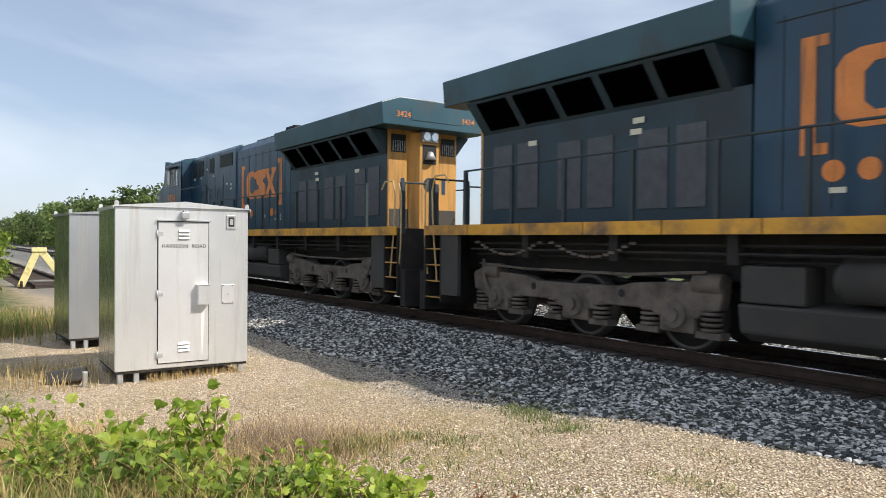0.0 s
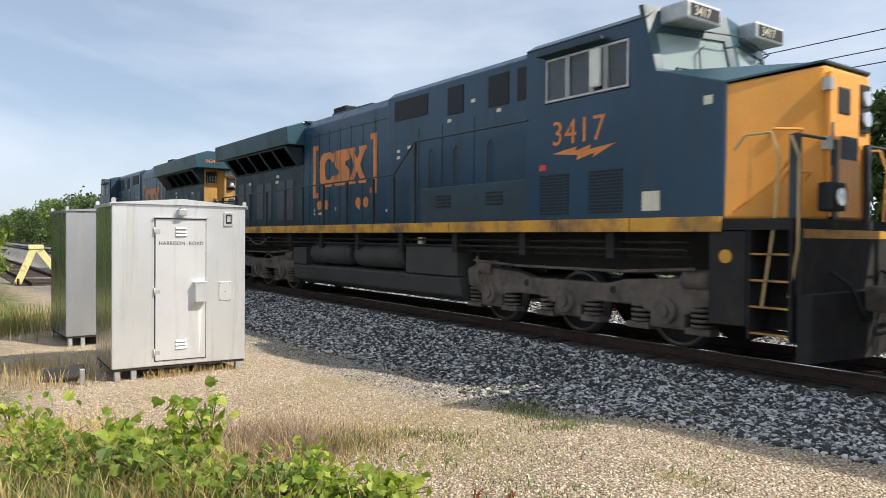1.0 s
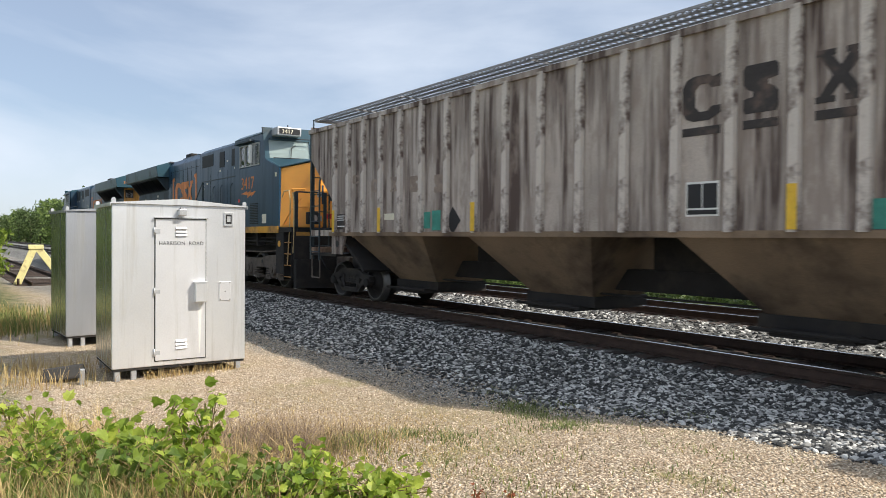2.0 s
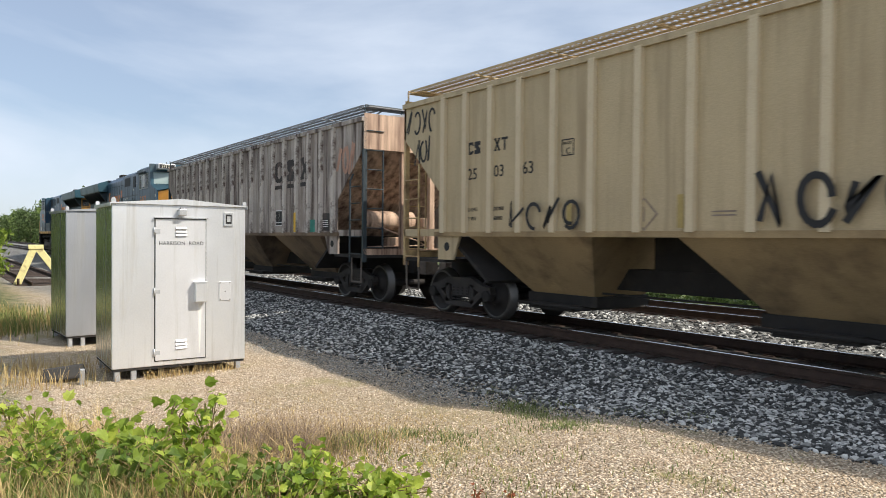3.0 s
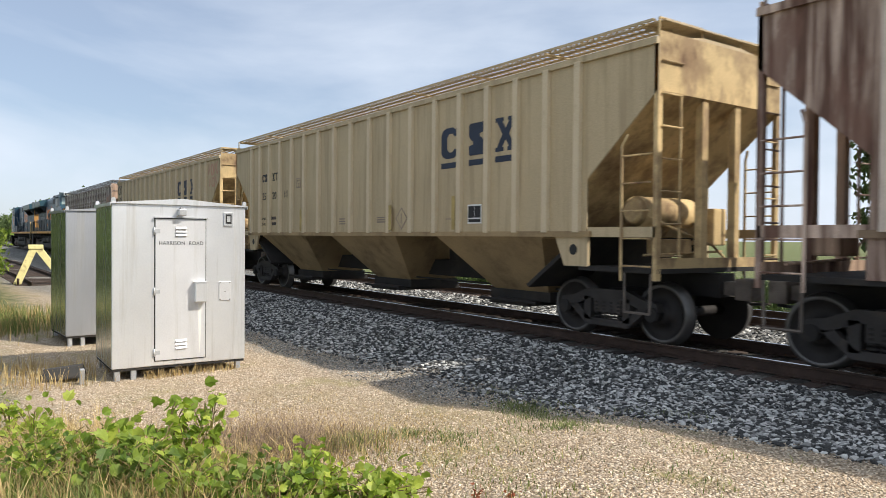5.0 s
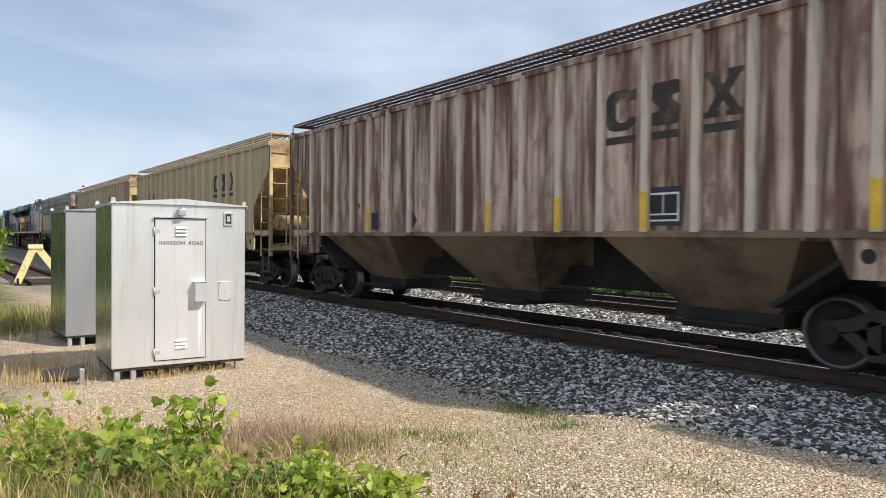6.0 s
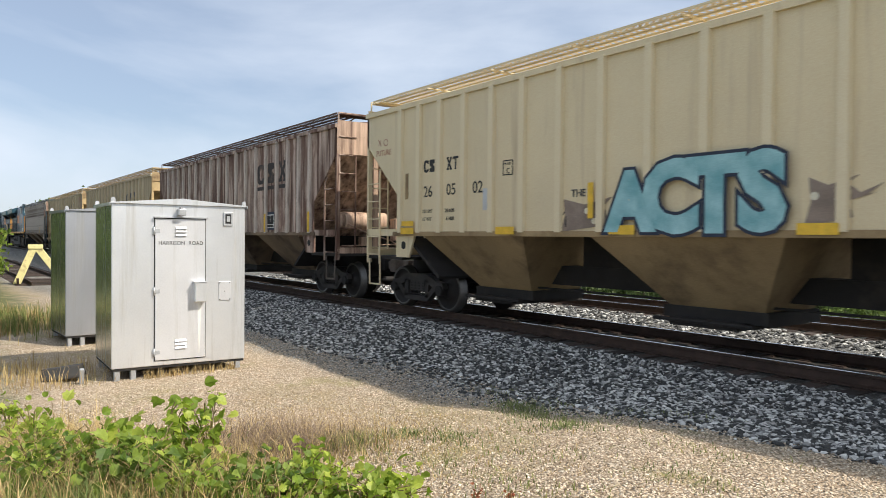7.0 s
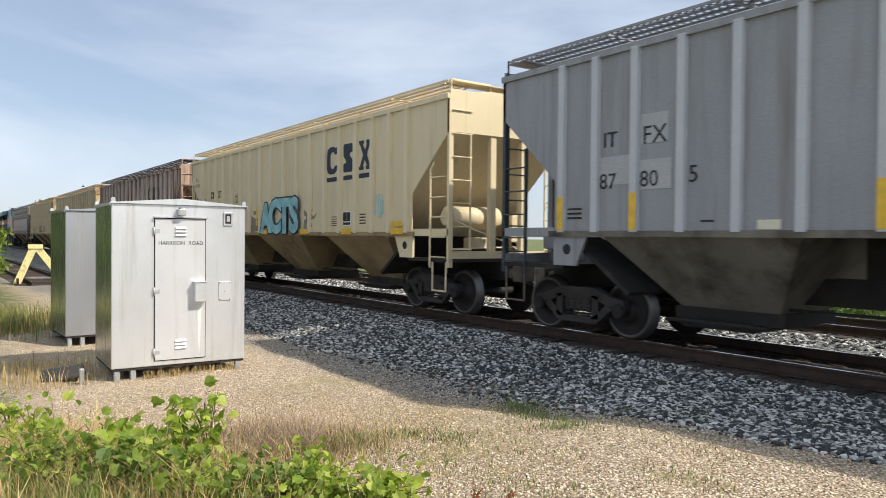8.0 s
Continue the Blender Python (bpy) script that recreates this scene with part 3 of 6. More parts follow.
def two_axle_truck(car, xc, turned):
    t = part("truck", bx(B(), xc - 0.28, xc + 0.28, -1.05, 1.05, 0.42, 0.78), M["truckdark"], car, "two-axle freight truck, dark cast steel")
    for s in (-1, 1):
        y0, y1 = s * 0.93, s * 1.07
        b = B()
        top = [(-1.02, 0.50), (-0.98, 0.62), (-0.72, 0.66), (-0.38, 0.79), (0.38, 0.79), (0.72, 0.66), (0.98, 0.62), (1.02, 0.50), (0.78, 0.47), (0.42, 0.60), (0.36, 0.63), (-0.36, 0.63), (-0.42, 0.60), (-0.78, 0.47)]
        prism(b, [(xc + p[0], p[1]) for p in top], "y", min(y0, y1), max(y0, y1))
        low = [(-0.80, 0.50), (-0.42, 0.20), (0.42, 0.20), (0.80, 0.50), (0.62, 0.52), (0.36, 0.31), (-0.36, 0.31), (-0.62, 0.52)]
        prism(b, [(xc + p[0], p[1]) for p in low], "y", min(y0, y1), max(y0, y1))
        for sx in (-1, 1):
            bx(b, xc + sx * 0.40 - 0.07, xc + sx * 0.40 + 0.07, min(y0, y1), max(y0, y1), 0.28, 0.66)
        part("side_frame", b, M["truckdark"], t)
        for k in (-0.22, -0.07, 0.08, 0.23):
            sp = B()
            for j in range(5):
                cyl(sp, (xc + k, s * 1.0, 0.33 + 0.058 * j), (xc + k, s * 1.0, 0.36 + 0.058 * j), 0.06, 10)
            part("spring", sp, M["under"], t)
        for sx in (-1, 1):
            part("bearing_cap", cyl(B(), (xc + sx * 0.9, s * 0.95, 0.46), (xc + sx * 0.9, s * 1.12, 0.46), 0.11, 14), M["under"], t)
    for sx in (-1, 1):
        wheelset(car, WHEEL_S, xc + sx * 0.9, 0.46, turned)
    return t


def coupler(car, x_in, x_out):
    s = 1 if x_out > x_in else -1
    b = B()
    bx(b, min(x_in, x_out), max(x_in, x_out), -0.09, 0.09, 0.76, 0.96)
    bx(b, min(x_out - s * 0.28, x_out), max(x_out - s * 0.28, x_out), -0.2, 0.16, 0.70, 1.02, 0.03)
    part("coupler", b, M["truck"], car, "rusty knuckle coupler")
    h = B()
    tube(h, [(x_in, 0.35, 0.95), (x_in + s * 0.15, 0.35, 0.75), (x_in + s * 0.45, 0.25, 0.62), (x_in + s * 0.75, 0.1, 0.66)], 0.025)
    part("air_hose", h, M["ink"], car)


def rib_mesh(z0, z1, mat):
    b = B()
    prism(b, [(-0.075, 0), (-0.062, -0.07), (0.062, -0.07), (0.075, 0)], "z", z0, z1)
    return mesh_of("rib", b, mat)


def grate_mesh(L, w, mat):
    """Expanded-metal running board."""
    b = B()
    step = 0.12
    for i in range(int(L / step) + 1):
        x = i * step
        if x + w * 0.5 <= L:
            for x0, x1 in ((x, x + w * 0.5), (x + w * 0.5, x)):
                p = [(x0 - 0.024, 0), (x0 + 0.024, 0), (x1 + 0.024, w), (x1 - 0.024, w)]
                vs = [b.verts.new((a, c, 0)) for a, c in p]
                b.faces.new(vs)
    for y in (0, w * 0.33, w * 0.66, w):
        bx(b, 0, L, y - 0.014, y + 0.014, -0.025, 0.012)
    return mesh_of("running_board", b, mat)


HOPPER = 17.05     # length of a hopper over its end sheets
# side posts, closer together towards the ends, and the spans of the three bays at the sill
RIBS = sorted(HOPPER / 2 + sx * a for sx in (-1, 1) for a in (0.45, 1.33, 2.22, 3.11, 3.94, 4.77, 5.56, 6.31, 7.02))
BAYS = ((2.35, 5.40), (6.97, 10.08), (11.65, 14.70))


def hopper_car(name, label, x_left, L, paint, lower, endpaint, ladder, step_top, deco=None, yellow_posts=(), roofmat=None, ribpaint=None):
    """A ribbed covered hopper. Local x runs from 0 at the leading end to L, z from the rail head; the near side is y = -1.62."""
    c = thing(name, label, "covered hopper", "freight cars of the train")
    c.location = (x_left, TRACK_Y, RAIL)
    ROLLING.append((c, x_left, False))
    S, E, H = 1.64, 4.42, 1.57          # sill, eave, half width to the side sheet
    zc, cut = 3.70, 1.32                        # where the end sheet breaks, and how far the slope reaches at the gusset
    # side sheets with the corners cut along the slope
    for s in (-1, 1):
        y0, y1 = sorted((s * H, s * (H - 0.02)))
        prof = [(cut, S), (L - cut, S), (L - cut, 2.52), (L, zc), (L, E), (0, E), (0, zc), (cut, 2.52)]
        part("side_sheet", prism(B(), prof, "y", y0, y1), paint, c, "ribbed steel side sheet")
        part("side_sill", bx(B(), cut - 0.1, L - cut + 0.1, *sorted((s * H, s * (H + 0.045))), S - 0.02, S + 0.07), lower, c, "dirty side sill")
        part("eave_rail", bx(B(), 0, L, *sorted((s * H, s * (H + 0.05))), E - 0.09, E + 0.01), paint, c)
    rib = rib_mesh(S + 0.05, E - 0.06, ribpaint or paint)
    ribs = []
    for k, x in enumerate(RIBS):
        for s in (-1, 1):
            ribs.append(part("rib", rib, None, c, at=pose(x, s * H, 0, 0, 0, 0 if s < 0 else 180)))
        if k in yellow_posts:
            part("reflective_strip", bx(B(), x - 0.062, x + 0.062, -H - 0.076, -H - 0.0705, S + 0.08, S + 0.62), M["stepedge"], c, "yellow reflective strip")
    # end walls, slope sheets and floors of the bays
    for x, s in ((0, 1), (L, -1)):
        part("end_sheet", bx(B(), *sorted((x, x + s * 0.03)), -H + 0.02, H - 0.02, zc - 0.02, E + 0.1), endpaint, c, "end sheet")
        b = B()
        prism(b, [(x + s * 0.0, zc), (x + s * 2.35, 1.58), (x + s * 2.40, 1.62), (x + s * 0.05, zc + 0.04)], "y", -H + 0.025, H - 0.025)
        part("slope_sheet", b, endpaint, c, "sloping end sheet")
        # Near-black here stands for the shade under the end slope.
        part("bay_end_sheet", prism(B(), [(x + s * 1.5, 1.62), (x + s * 2.75, 0.75), (x + s * 2.8, 0.8), (x + s * 1.62, 1.62)], "y", -H + 0.1, H - 0.1), M["under"], c, "grimy sheet over the truck, blackened for the shade there")
    part("roof", prism(B(), [(-H, E), (-H + 0.12, E + 0.03), (-0.5, E + 0.16), (0.5, E + 0.16), (H - 0.12, E + 0.03), (H, E), (H - 0.05, E - 0.03), (-H + 0.05, E - 0.03)], "x", 0.02, L - 0.02), roofmat or paint, c, "low arched roof")
    hat = B()
    bx(hat, 0.8, L - 0.8, -0.32, 0.32, E + 0.16, E + 0.24, 0.02)
    part("hatch_cover", hat, roofmat or paint, c, "long roof hatch")
    grate = grate_mesh(L - 0.3, 0.62, roofmat or paint)
    for s in (-1, 1):
        part("running_board", grate, None, c, "expanded-metal roof walkway", pose(0.15, -1.5 if s < 0 else 0.88, E + 0.30))
        for k in range(9):
            x = 0.3 + (L - 0.6) * k / 8
            b = B()
            tube(b, [(x, s * 1.5, E + 0.25), (x, s * 0.9, E + 0.25), (x, s * 1.2, E + 0.05)], 0.018, 5)
            part("board_bracket", b, roofmat or paint, c)
    for x, s in ((0, 1), (L, -1)):
        for sy in (-1, 1):
            part("roof_grab_iron", tube(B(), [(x + s * 0.05, sy * 1.5, E), (x + s * 0.05, sy * 1.5, E + 0.3), (x + s * 0.05, sy * 0.5, E + 0.3), (x + s * 0.05, sy * 0.5, E + 0.05)], 0.018, 5), ladder, c)
        cross = bx(B(), *sorted((x - s * 0.02, x + s * 0.42)), -1.45, 1.45, E + 0.255, E + 0.275)
        part("end_walk", cross, roofmat or paint, c)
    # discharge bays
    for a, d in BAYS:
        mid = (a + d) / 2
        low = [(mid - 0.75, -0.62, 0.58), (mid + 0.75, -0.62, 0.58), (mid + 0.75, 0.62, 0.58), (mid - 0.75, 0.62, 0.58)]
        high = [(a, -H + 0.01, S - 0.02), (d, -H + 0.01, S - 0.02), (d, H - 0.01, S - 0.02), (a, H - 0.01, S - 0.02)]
        bay = part("discharge_bay", loft(B(), low, high), lower, c, "sloping hopper bay in dirty paint darkened for shade")
        g = B()
        bx(g, mid - 0.85, mid + 0.85, -0.68, 0.68, 0.42, 0.60)
        bx(g, mid - 0.55, mid + 0.55, -0.95, 0.95, 0.34, 0.44)
        tube(g, [(mid - 0.8, -0.98, 0.42), (mid + 0.8, -0.98, 0.42)], 0.03)
        part("outlet_gate", g, M["under"], bay, "black outlet gate")
    for (_, xa), (xb, _) in zip(BAYS, BAYS[1:]):
        # Saddle sheets in the shade-darkened black fill the gaps between the bays.
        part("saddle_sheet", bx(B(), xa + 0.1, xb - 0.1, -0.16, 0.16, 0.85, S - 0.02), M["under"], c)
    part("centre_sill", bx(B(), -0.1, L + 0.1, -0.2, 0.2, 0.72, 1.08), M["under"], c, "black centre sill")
    b = B()
    tube(b, [(2.4, -0.5, 0.66), (L - 2.4, -0.5, 0.66)], 0.02)
    part("brake_rod", b, M["under"], c)
    # ends: gusset, platform, posts, ladders, brake gear
    for x, s in ((0, 1), (L, -1)):
        for sy in (-1, 1):
            b = B()
            q = [(x + s * 1.30, S), (x + s * 2.02, S), (x + s * 1.80, 1.16), (x + s * 1.30, 1.16)]
            prism(b, q, "y", *sorted((sy * (H - 0.05), sy * H)))
            gus = part("gusset", b, paint, c, "end gusset plate with a round hole")
            part("jacking_hole", cyl(B(), (x + s * 1.60, sy * (H + 0.004), 1.42), (x + s * 1.60, sy * (H - 0.055), 1.42), 0.085, 16), M["black"], gus)
            part("end_stringer", bx(B(), *sorted((x + s * 0.02, x + s * 1.30)), *sorted((sy * (H - 0.08), sy * H)), S - 0.02, S + 0.13), paint, c)
        part("end_platform", bx(B(), *sorted((x, x + s * 1.5)), -H + 0.02, H - 0.02, 1.10, 1.17), M["under"], c, "dark end platform")
        part("end_sill", bx(B(), *sorted((x, x + s * 0.08)), -H + 0.02, H - 0.02, 1.17, 1.32), endpaint, c)
        for py in (-0.42, 0.42):
            part("end_post", bx(B(), *sorted((x + s * 0.03, x + s * 0.15)), py - 0.07, py + 0.07, 1.17, zc + 0.1), endpaint, c, "upright end post")
        for py in (-H + 0.05, H - 0.05):
            part("corner_post", bx(B(), *sorted((x, x + s * 0.07)), py - 0.05, py + 0.05, 1.0, E), ladder, c, "corner ladder post")
        for sy in (-1, 1):
            b = B()
            tube(b, [(x + s * 0.03, sy * 1.02, 1.17), (x + s * 0.03, sy * 1.02, E - 0.05)], 0.022, 5)
            for j in range(7):
                z = 1.35 + 0.46 * j
                tube(b, [(x - s * 0.02, sy * 1.02, z), (x - s * 0.02, sy * 1.5, z)], 0.014, 5)
            part("end_ladder", b, ladder, c, "end ladder with round rungs")
            b = B()
            tube(b, [(x + s * 0.62, sy * (H + 0.02), 0.98), (x + s * 0.62, sy * (H + 0.02), 2.95), (x + s * 0.55, sy * (H - 0.03), 3.12)], 0.024, 5)
            for j in range(5):
                z = 1.2 + 0.40 * j
                tube(b, [(x + s * 0.08, sy * (H + 0.03), z), (x + s * 0.62, sy * (H + 0.03), z)], 0.014, 5)
            part("side_ladder", b, ladder, c, "side ladder at the car's end")
            b = B()
            tube(b, [(x + s * 0.10, sy * (H - 0.02), 1.1), (x + s * 0.12, sy * (H - 0.02), 0.52), (x + s * 0.58, sy * (H - 0.02), 0.52), (x + s * 0.58, sy * (H - 0.02), 1.1)], 0.02, 5)
            part("stirrup_step", b, step_top, c)
    # air tank and piping on the trailing end, brake box on the leading end
    b = B()
    cyl(b, (L - 0.9, -0.95, 2.02), (L - 0.9, 0.35, 2.02), 0.24, 18)
    cyl(b, (L - 0.9, -1.03, 2.02), (L - 0.9, -0.95, 2.02), 0.15, 18, 0.24)
    part("air_tank", b, endpaint, c, "air reservoir cylinder")
    b = B()
    bx(b, L - 0.75, L - 0.45, 0.45, 0.8, 1.5, 2.1, 0.03)
    bx(b, L - 1.2, L - 0.6, -0.3, 0.1, 1.35, 1.6, 0.04)
    tube(b, [(L - 0.7, -0.9, 1.95), (L - 0.4, -0.6, 1.75), (L - 0.3, 0.2, 1.5), (L - 0.35, 0.6, 1.3)], 0.02)
    tube(b, [(L - 0.6, -1.1, 1.35), (L - 0.6, 0.9, 1.4)], 0.02)
    part("brake_gear", b, endpaint, c, "brake valve and pipework")
    b = B()
    bx(b, 0.35, 0.7, -0.9, -0.4, 1.4, 1.75, 0.04)
    tube(b, [(0.3, -1.4, 1.3), (0.3, 0.2, 1.35), (0.3, 0.9, 1.8)], 0.02)
    part("brake_gear", b, endpaint, c, "brake rigging")
    coupler(c, 0.1, -0.62)
    coupler(c, L - 0.1, L + 0.62)
    for xc in (1.35, L - 1.35):
        two_axle_truck(c, xc, False)
    if deco:
        deco(c, H, S)
    return c


def plane(c, name, pts, y, mat, label=""):
    """A thin plate cut to an outline on the near side."""
    return part(name, prism(B(), pts, "y", y - 0.004, y), mat, c, label)


def rect(c, name, x0, x1, z0, z1, y, mat, label=""):
    return plane(c, name, [(x0, z0), (x1, z0), (x1, z1), (x0, z1)], y, mat, label)


M["tan"] = surf("tan_hopper_paint", (0.50, 0.395, 0.24), 0.6, 0, 0.10, 0.6, dirt=(0.37, 0.285, 0.175), amount=0.45, streak=True, bump=0.02)
M["tan2"] = surf("pale_tan_hopper_paint", (0.72, 0.605, 0.39), 0.55, 0, 0.06, 0.6, dirt=(0.58, 0.47, 0.31), amount=0.26, streak=True, bump=0.02)
M["brown"] = surf("rust_stained_brown_paint", (0.60, 0.46, 0.37), 0.75, 0, 0.25, 0.7, dirt=(0.125, 0.070, 0.052), amount=0.72, streak=True, bump=0.08, dscale=0.8, blotch=(0.19, 0.105, 0.078), sharp=1.5)
M["grimy"] = surf("grimy_grey_paint", (0.46, 0.40, 0.35), 0.75, 0, 0.25, 0.7, dirt=(0.10, 0.072, 0.062), amount=0.58, streak=True, bump=0.06, dscale=0.8, blotch=(0.29, 0.235, 0.20), sharp=1.6)
M["grey"] = surf("light_grey_hopper_paint", (0.305, 0.315, 0.33), 0.55, 0, 0.08, 0.6, dirt=(0.235, 0.22, 0.215), amount=0.42, streak=True, bump=0.02)
M["endtan"] = surf("grimy_tan_end_paint", (0.60, 0.44, 0.22), 0.7, 0, 0.2, 1.0, dirt=(0.16, 0.095, 0.055), amount=0.5, dscale=1.6, blotch=(0.30, 0.20, 0.11))
# Bay paints: car colours with dirt, darkened as well for shade below the sill.
M["lowtan"] = surf("dirty_shaded_tan_bay", (0.36, 0.255, 0.13), 0.75, 0, 0.2, 0.8, dirt=(0.14, 0.095, 0.055), amount=0.45, dscale=1.2)
M["lowbrown"] = surf("dirty_shaded_brown_bay", (0.235, 0.165, 0.105), 0.8, 0, 0.25, 0.8, dirt=(0.05, 0.036, 0.028), amount=0.5, dscale=1.0)
M["lowgrey"] = surf("dirty_shaded_grey_bay", (0.20, 0.18, 0.145), 0.8, 0, 0.2, 0.8, dirt=(0.05, 0.04, 0.032), amount=0.6, dscale=1.2)
# Rib paints: cleaner than the sheets, and lightened for sky light on the ribs.
M["ribtan"] = surf("skylit_tan_rib_paint", (0.62, 0.51, 0.34), 0.6, 0, 0.08, 1.2, dirt=(0.42, 0.33, 0.21), amount=0.2)
M["ribtan2"] = surf("skylit_pale_tan_rib_paint", (0.75, 0.64, 0.43), 0.6, 0, 0.05, 1.2)
M["ribgrey"] = surf("skylit_grey_rib_paint", (0.52, 0.54, 0.56), 0.5, 0, 0.06, 1.2, dirt=(0.45, 0.44, 0.43), amount=0.2)
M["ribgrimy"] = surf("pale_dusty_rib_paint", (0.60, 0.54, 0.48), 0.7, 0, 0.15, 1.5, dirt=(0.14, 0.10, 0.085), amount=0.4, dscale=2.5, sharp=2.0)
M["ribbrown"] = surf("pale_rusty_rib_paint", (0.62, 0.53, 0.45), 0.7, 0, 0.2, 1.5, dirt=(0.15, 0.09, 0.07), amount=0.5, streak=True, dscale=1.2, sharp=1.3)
M["salmon"] = surf("faded_salmon_end_paint", (0.60, 0.42, 0.30), 0.7, 0, 0.15, 1.0, dirt=(0.10, 0.05, 0.038), amount=0.7, streak=True)
M["navy"] = surf("navy_marking_paint", (0.018, 0.028, 0.055), 0.6, 0, 0.2, 3)
M["spray"] = surf("black_spray_paint", (0.02, 0.02, 0.022), 0.7)
M["aqua"] = surf("aqua_spray_paint", (0.16, 0.46, 0.52), 0.6, 0, 0.25, 2.5, second=(0.42, 0.68, 0.70))
M["teal"] = surf("teal_spray_paint", (0.05, 0.28, 0.22), 0.6, 0, 0.3, 4)
M["redspray"] = surf("faded_red_spray_paint", (0.48, 0.27, 0.19), 0.7)
M["soot"] = surf("sooty_faded_marking", (0.045, 0.038, 0.036), 0.75, 0, 0.3, 3, dirt=(0.20, 0.14, 0.11), amount=0.35, dscale=3)
M["oldstrip"] = surf("dirty_yellow_strip", (0.42, 0.31, 0.11), 0.65, 0, 0.2, 4)
M["greypatch"] = surf("pale_grey_touch_up", (0.42, 0.425, 0.43), 0.55, 0, 0.06, 2)
M["mauve"] = surf("grey_mauve_spray_paint", (0.27, 0.21, 0.17), 0.7, 0, 0.25, 4)
M["roofgrey"] = surf("grey_roof_metal", (0.30, 0.30, 0.31), 0.6, 0.3, 0.12, 2)
M["roofrust"] = surf("rusty_roof_metal", (0.14, 0.085, 0.06), 0.8, 0.1, 0.2, 2)


def block_shape(k, a, w, z0, h):
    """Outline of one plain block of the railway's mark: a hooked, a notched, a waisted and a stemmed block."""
    shapes = (((0, 0.22), (0.10, 0.07), (0.30, 0), (0.72, 0), (1, 0.14), (1, 0.30), (0.78, 0.30), (0.66, 0.20), (0.46, 0.20), (0.34, 0.32), (0.34, 0.68), (0.46, 0.80), (0.66, 0.80), (0.78, 0.70), (1, 0.70), (1, 0.98), (0.80, 0.93), (0.70, 1), (0.30, 1), (0.10, 0.93), (0, 0.78)),
              ((0.06, 0), (0.94, 0), (1, 0.10), (1, 0.40), (0.88, 0.50), (0.72, 0.56), (0.72, 0.66), (1, 0.70), (1, 0.94), (0.92, 1), (0.08, 1), (0, 0.92), (0, 0.60), (0.12, 0.50), (0.28, 0.44), (0.28, 0.34), (0, 0.30), (0, 0.06)),
              ((0, 0), (0.40, 0), (0.40, 0.12), (0.32, 0.12), (0.50, 0.34), (0.66, 0.12), (0.58, 0.12), (0.58, 0), (1, 0), (1, 0.12), (0.92, 0.12), (0.66, 0.50), (0.92, 0.88), (1, 0.88), (1, 1), (0.60, 1), (0.60, 0.88), (0.66, 0.88), (0.50, 0.67), (0.33, 0.88), (0.40, 0.88), (0.40, 1), (0, 1), (0, 0.88), (0.08, 0.88), (0.34, 0.50), (0.08, 0.12), (0, 0.12)),
              ((0.38, 0), (0.62, 0), (0.62, 0.82), (1, 0.82), (1, 1), (0, 1), (0, 0.82), (0.38, 0.82)))
    return [(a + w * x, z0 + h * z) for x, z in shapes[k]]


def emblem(c, at, z0, z1, y, mat, under=True, w=0.57):
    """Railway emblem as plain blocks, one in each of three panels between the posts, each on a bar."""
    for k, a in enumerate(at):
        ww = w * (0.80 if k == 1 else 1.0)
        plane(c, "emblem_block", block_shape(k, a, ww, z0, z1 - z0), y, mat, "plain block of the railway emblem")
        if under:
            rect(c, "emblem_bar", a, a + ww, z0 - 0.19, z0 - 0.08, y, mat, "bar under the emblem")


def reporting_mark(c, at, z, y, mat, h=0.23):
    """The owner's mark as four plain blocks in two pairs."""
    for k, a in zip((0, 1, 2, 3), (at[0], at[0] + 0.205, at[1], at[1] + 0.205)):
        plane(c, "mark_block", block_shape(k, a, 0.175, z, h), y, mat, "dark block of the owner's mark")


def scrawl(c, x0, x1, z0, z1, y, mat, seed, strokes=7, r=0.022, label="black spray-paint scrawl"):
    """Loose spray strokes that form no letters."""
    rng = random.Random(seed)
    w = (x1 - x0) / strokes
    for k in range(strokes):
        a = x0 + w * k
        pts = [(a + w * rng.uniform(0, 0.3), y, z0 + (z1 - z0) * rng.uniform(0, 0.25))]
        if k % 2:
            t0, turns = rng.uniform(0, 6.28), rng.choice((-1, 1)) * rng.uniform(4.0, 7.5)
            pts = [(a + w * (0.5 + (0.36 + 0.08 * j / 14) * math.cos(t0 + turns * j / 14)), y, z0 + (z1 - z0) * (0.5 + (0.30 + 0.16 * j / 14) * math.sin(t0 + turns * j / 14))) for j in range(15)]
        else:
            for j in range(3):
                pts.append((a + w * rng.uniform(0.0, 1.0), y, z0 + (z1 - z0) * rng.uniform(0.05 if j % 2 else 0.7, 0.3 if j % 2 else 1.0)))
        b, rings = B(), []
        for j, p in enumerate(pts):
            d = Vector(pts[min(j + 1, len(pts) - 1)]) - Vector(pts[max(j - 1, 0)])
            nrm = Vector((-d.z, 0, d.x)).normalized() * r
            rings.append([b.verts.new((p[0] + sg * nrm.x, yy, p[2] + sg * nrm.z)) for sg, yy in ((-1, y), (1, y), (1, y - 0.003), (-1, y - 0.003))])
        for u, v in zip(rings, rings[1:]):
            for m in range(4):
                b.faces.new((u[m], u[(m + 1) % 4], v[(m + 1) % 4], v[m]))
        b.faces.new(rings[0])
        b.faces.new(rings[-1][::-1])
        part("spray_stroke", b, mat, c, label)


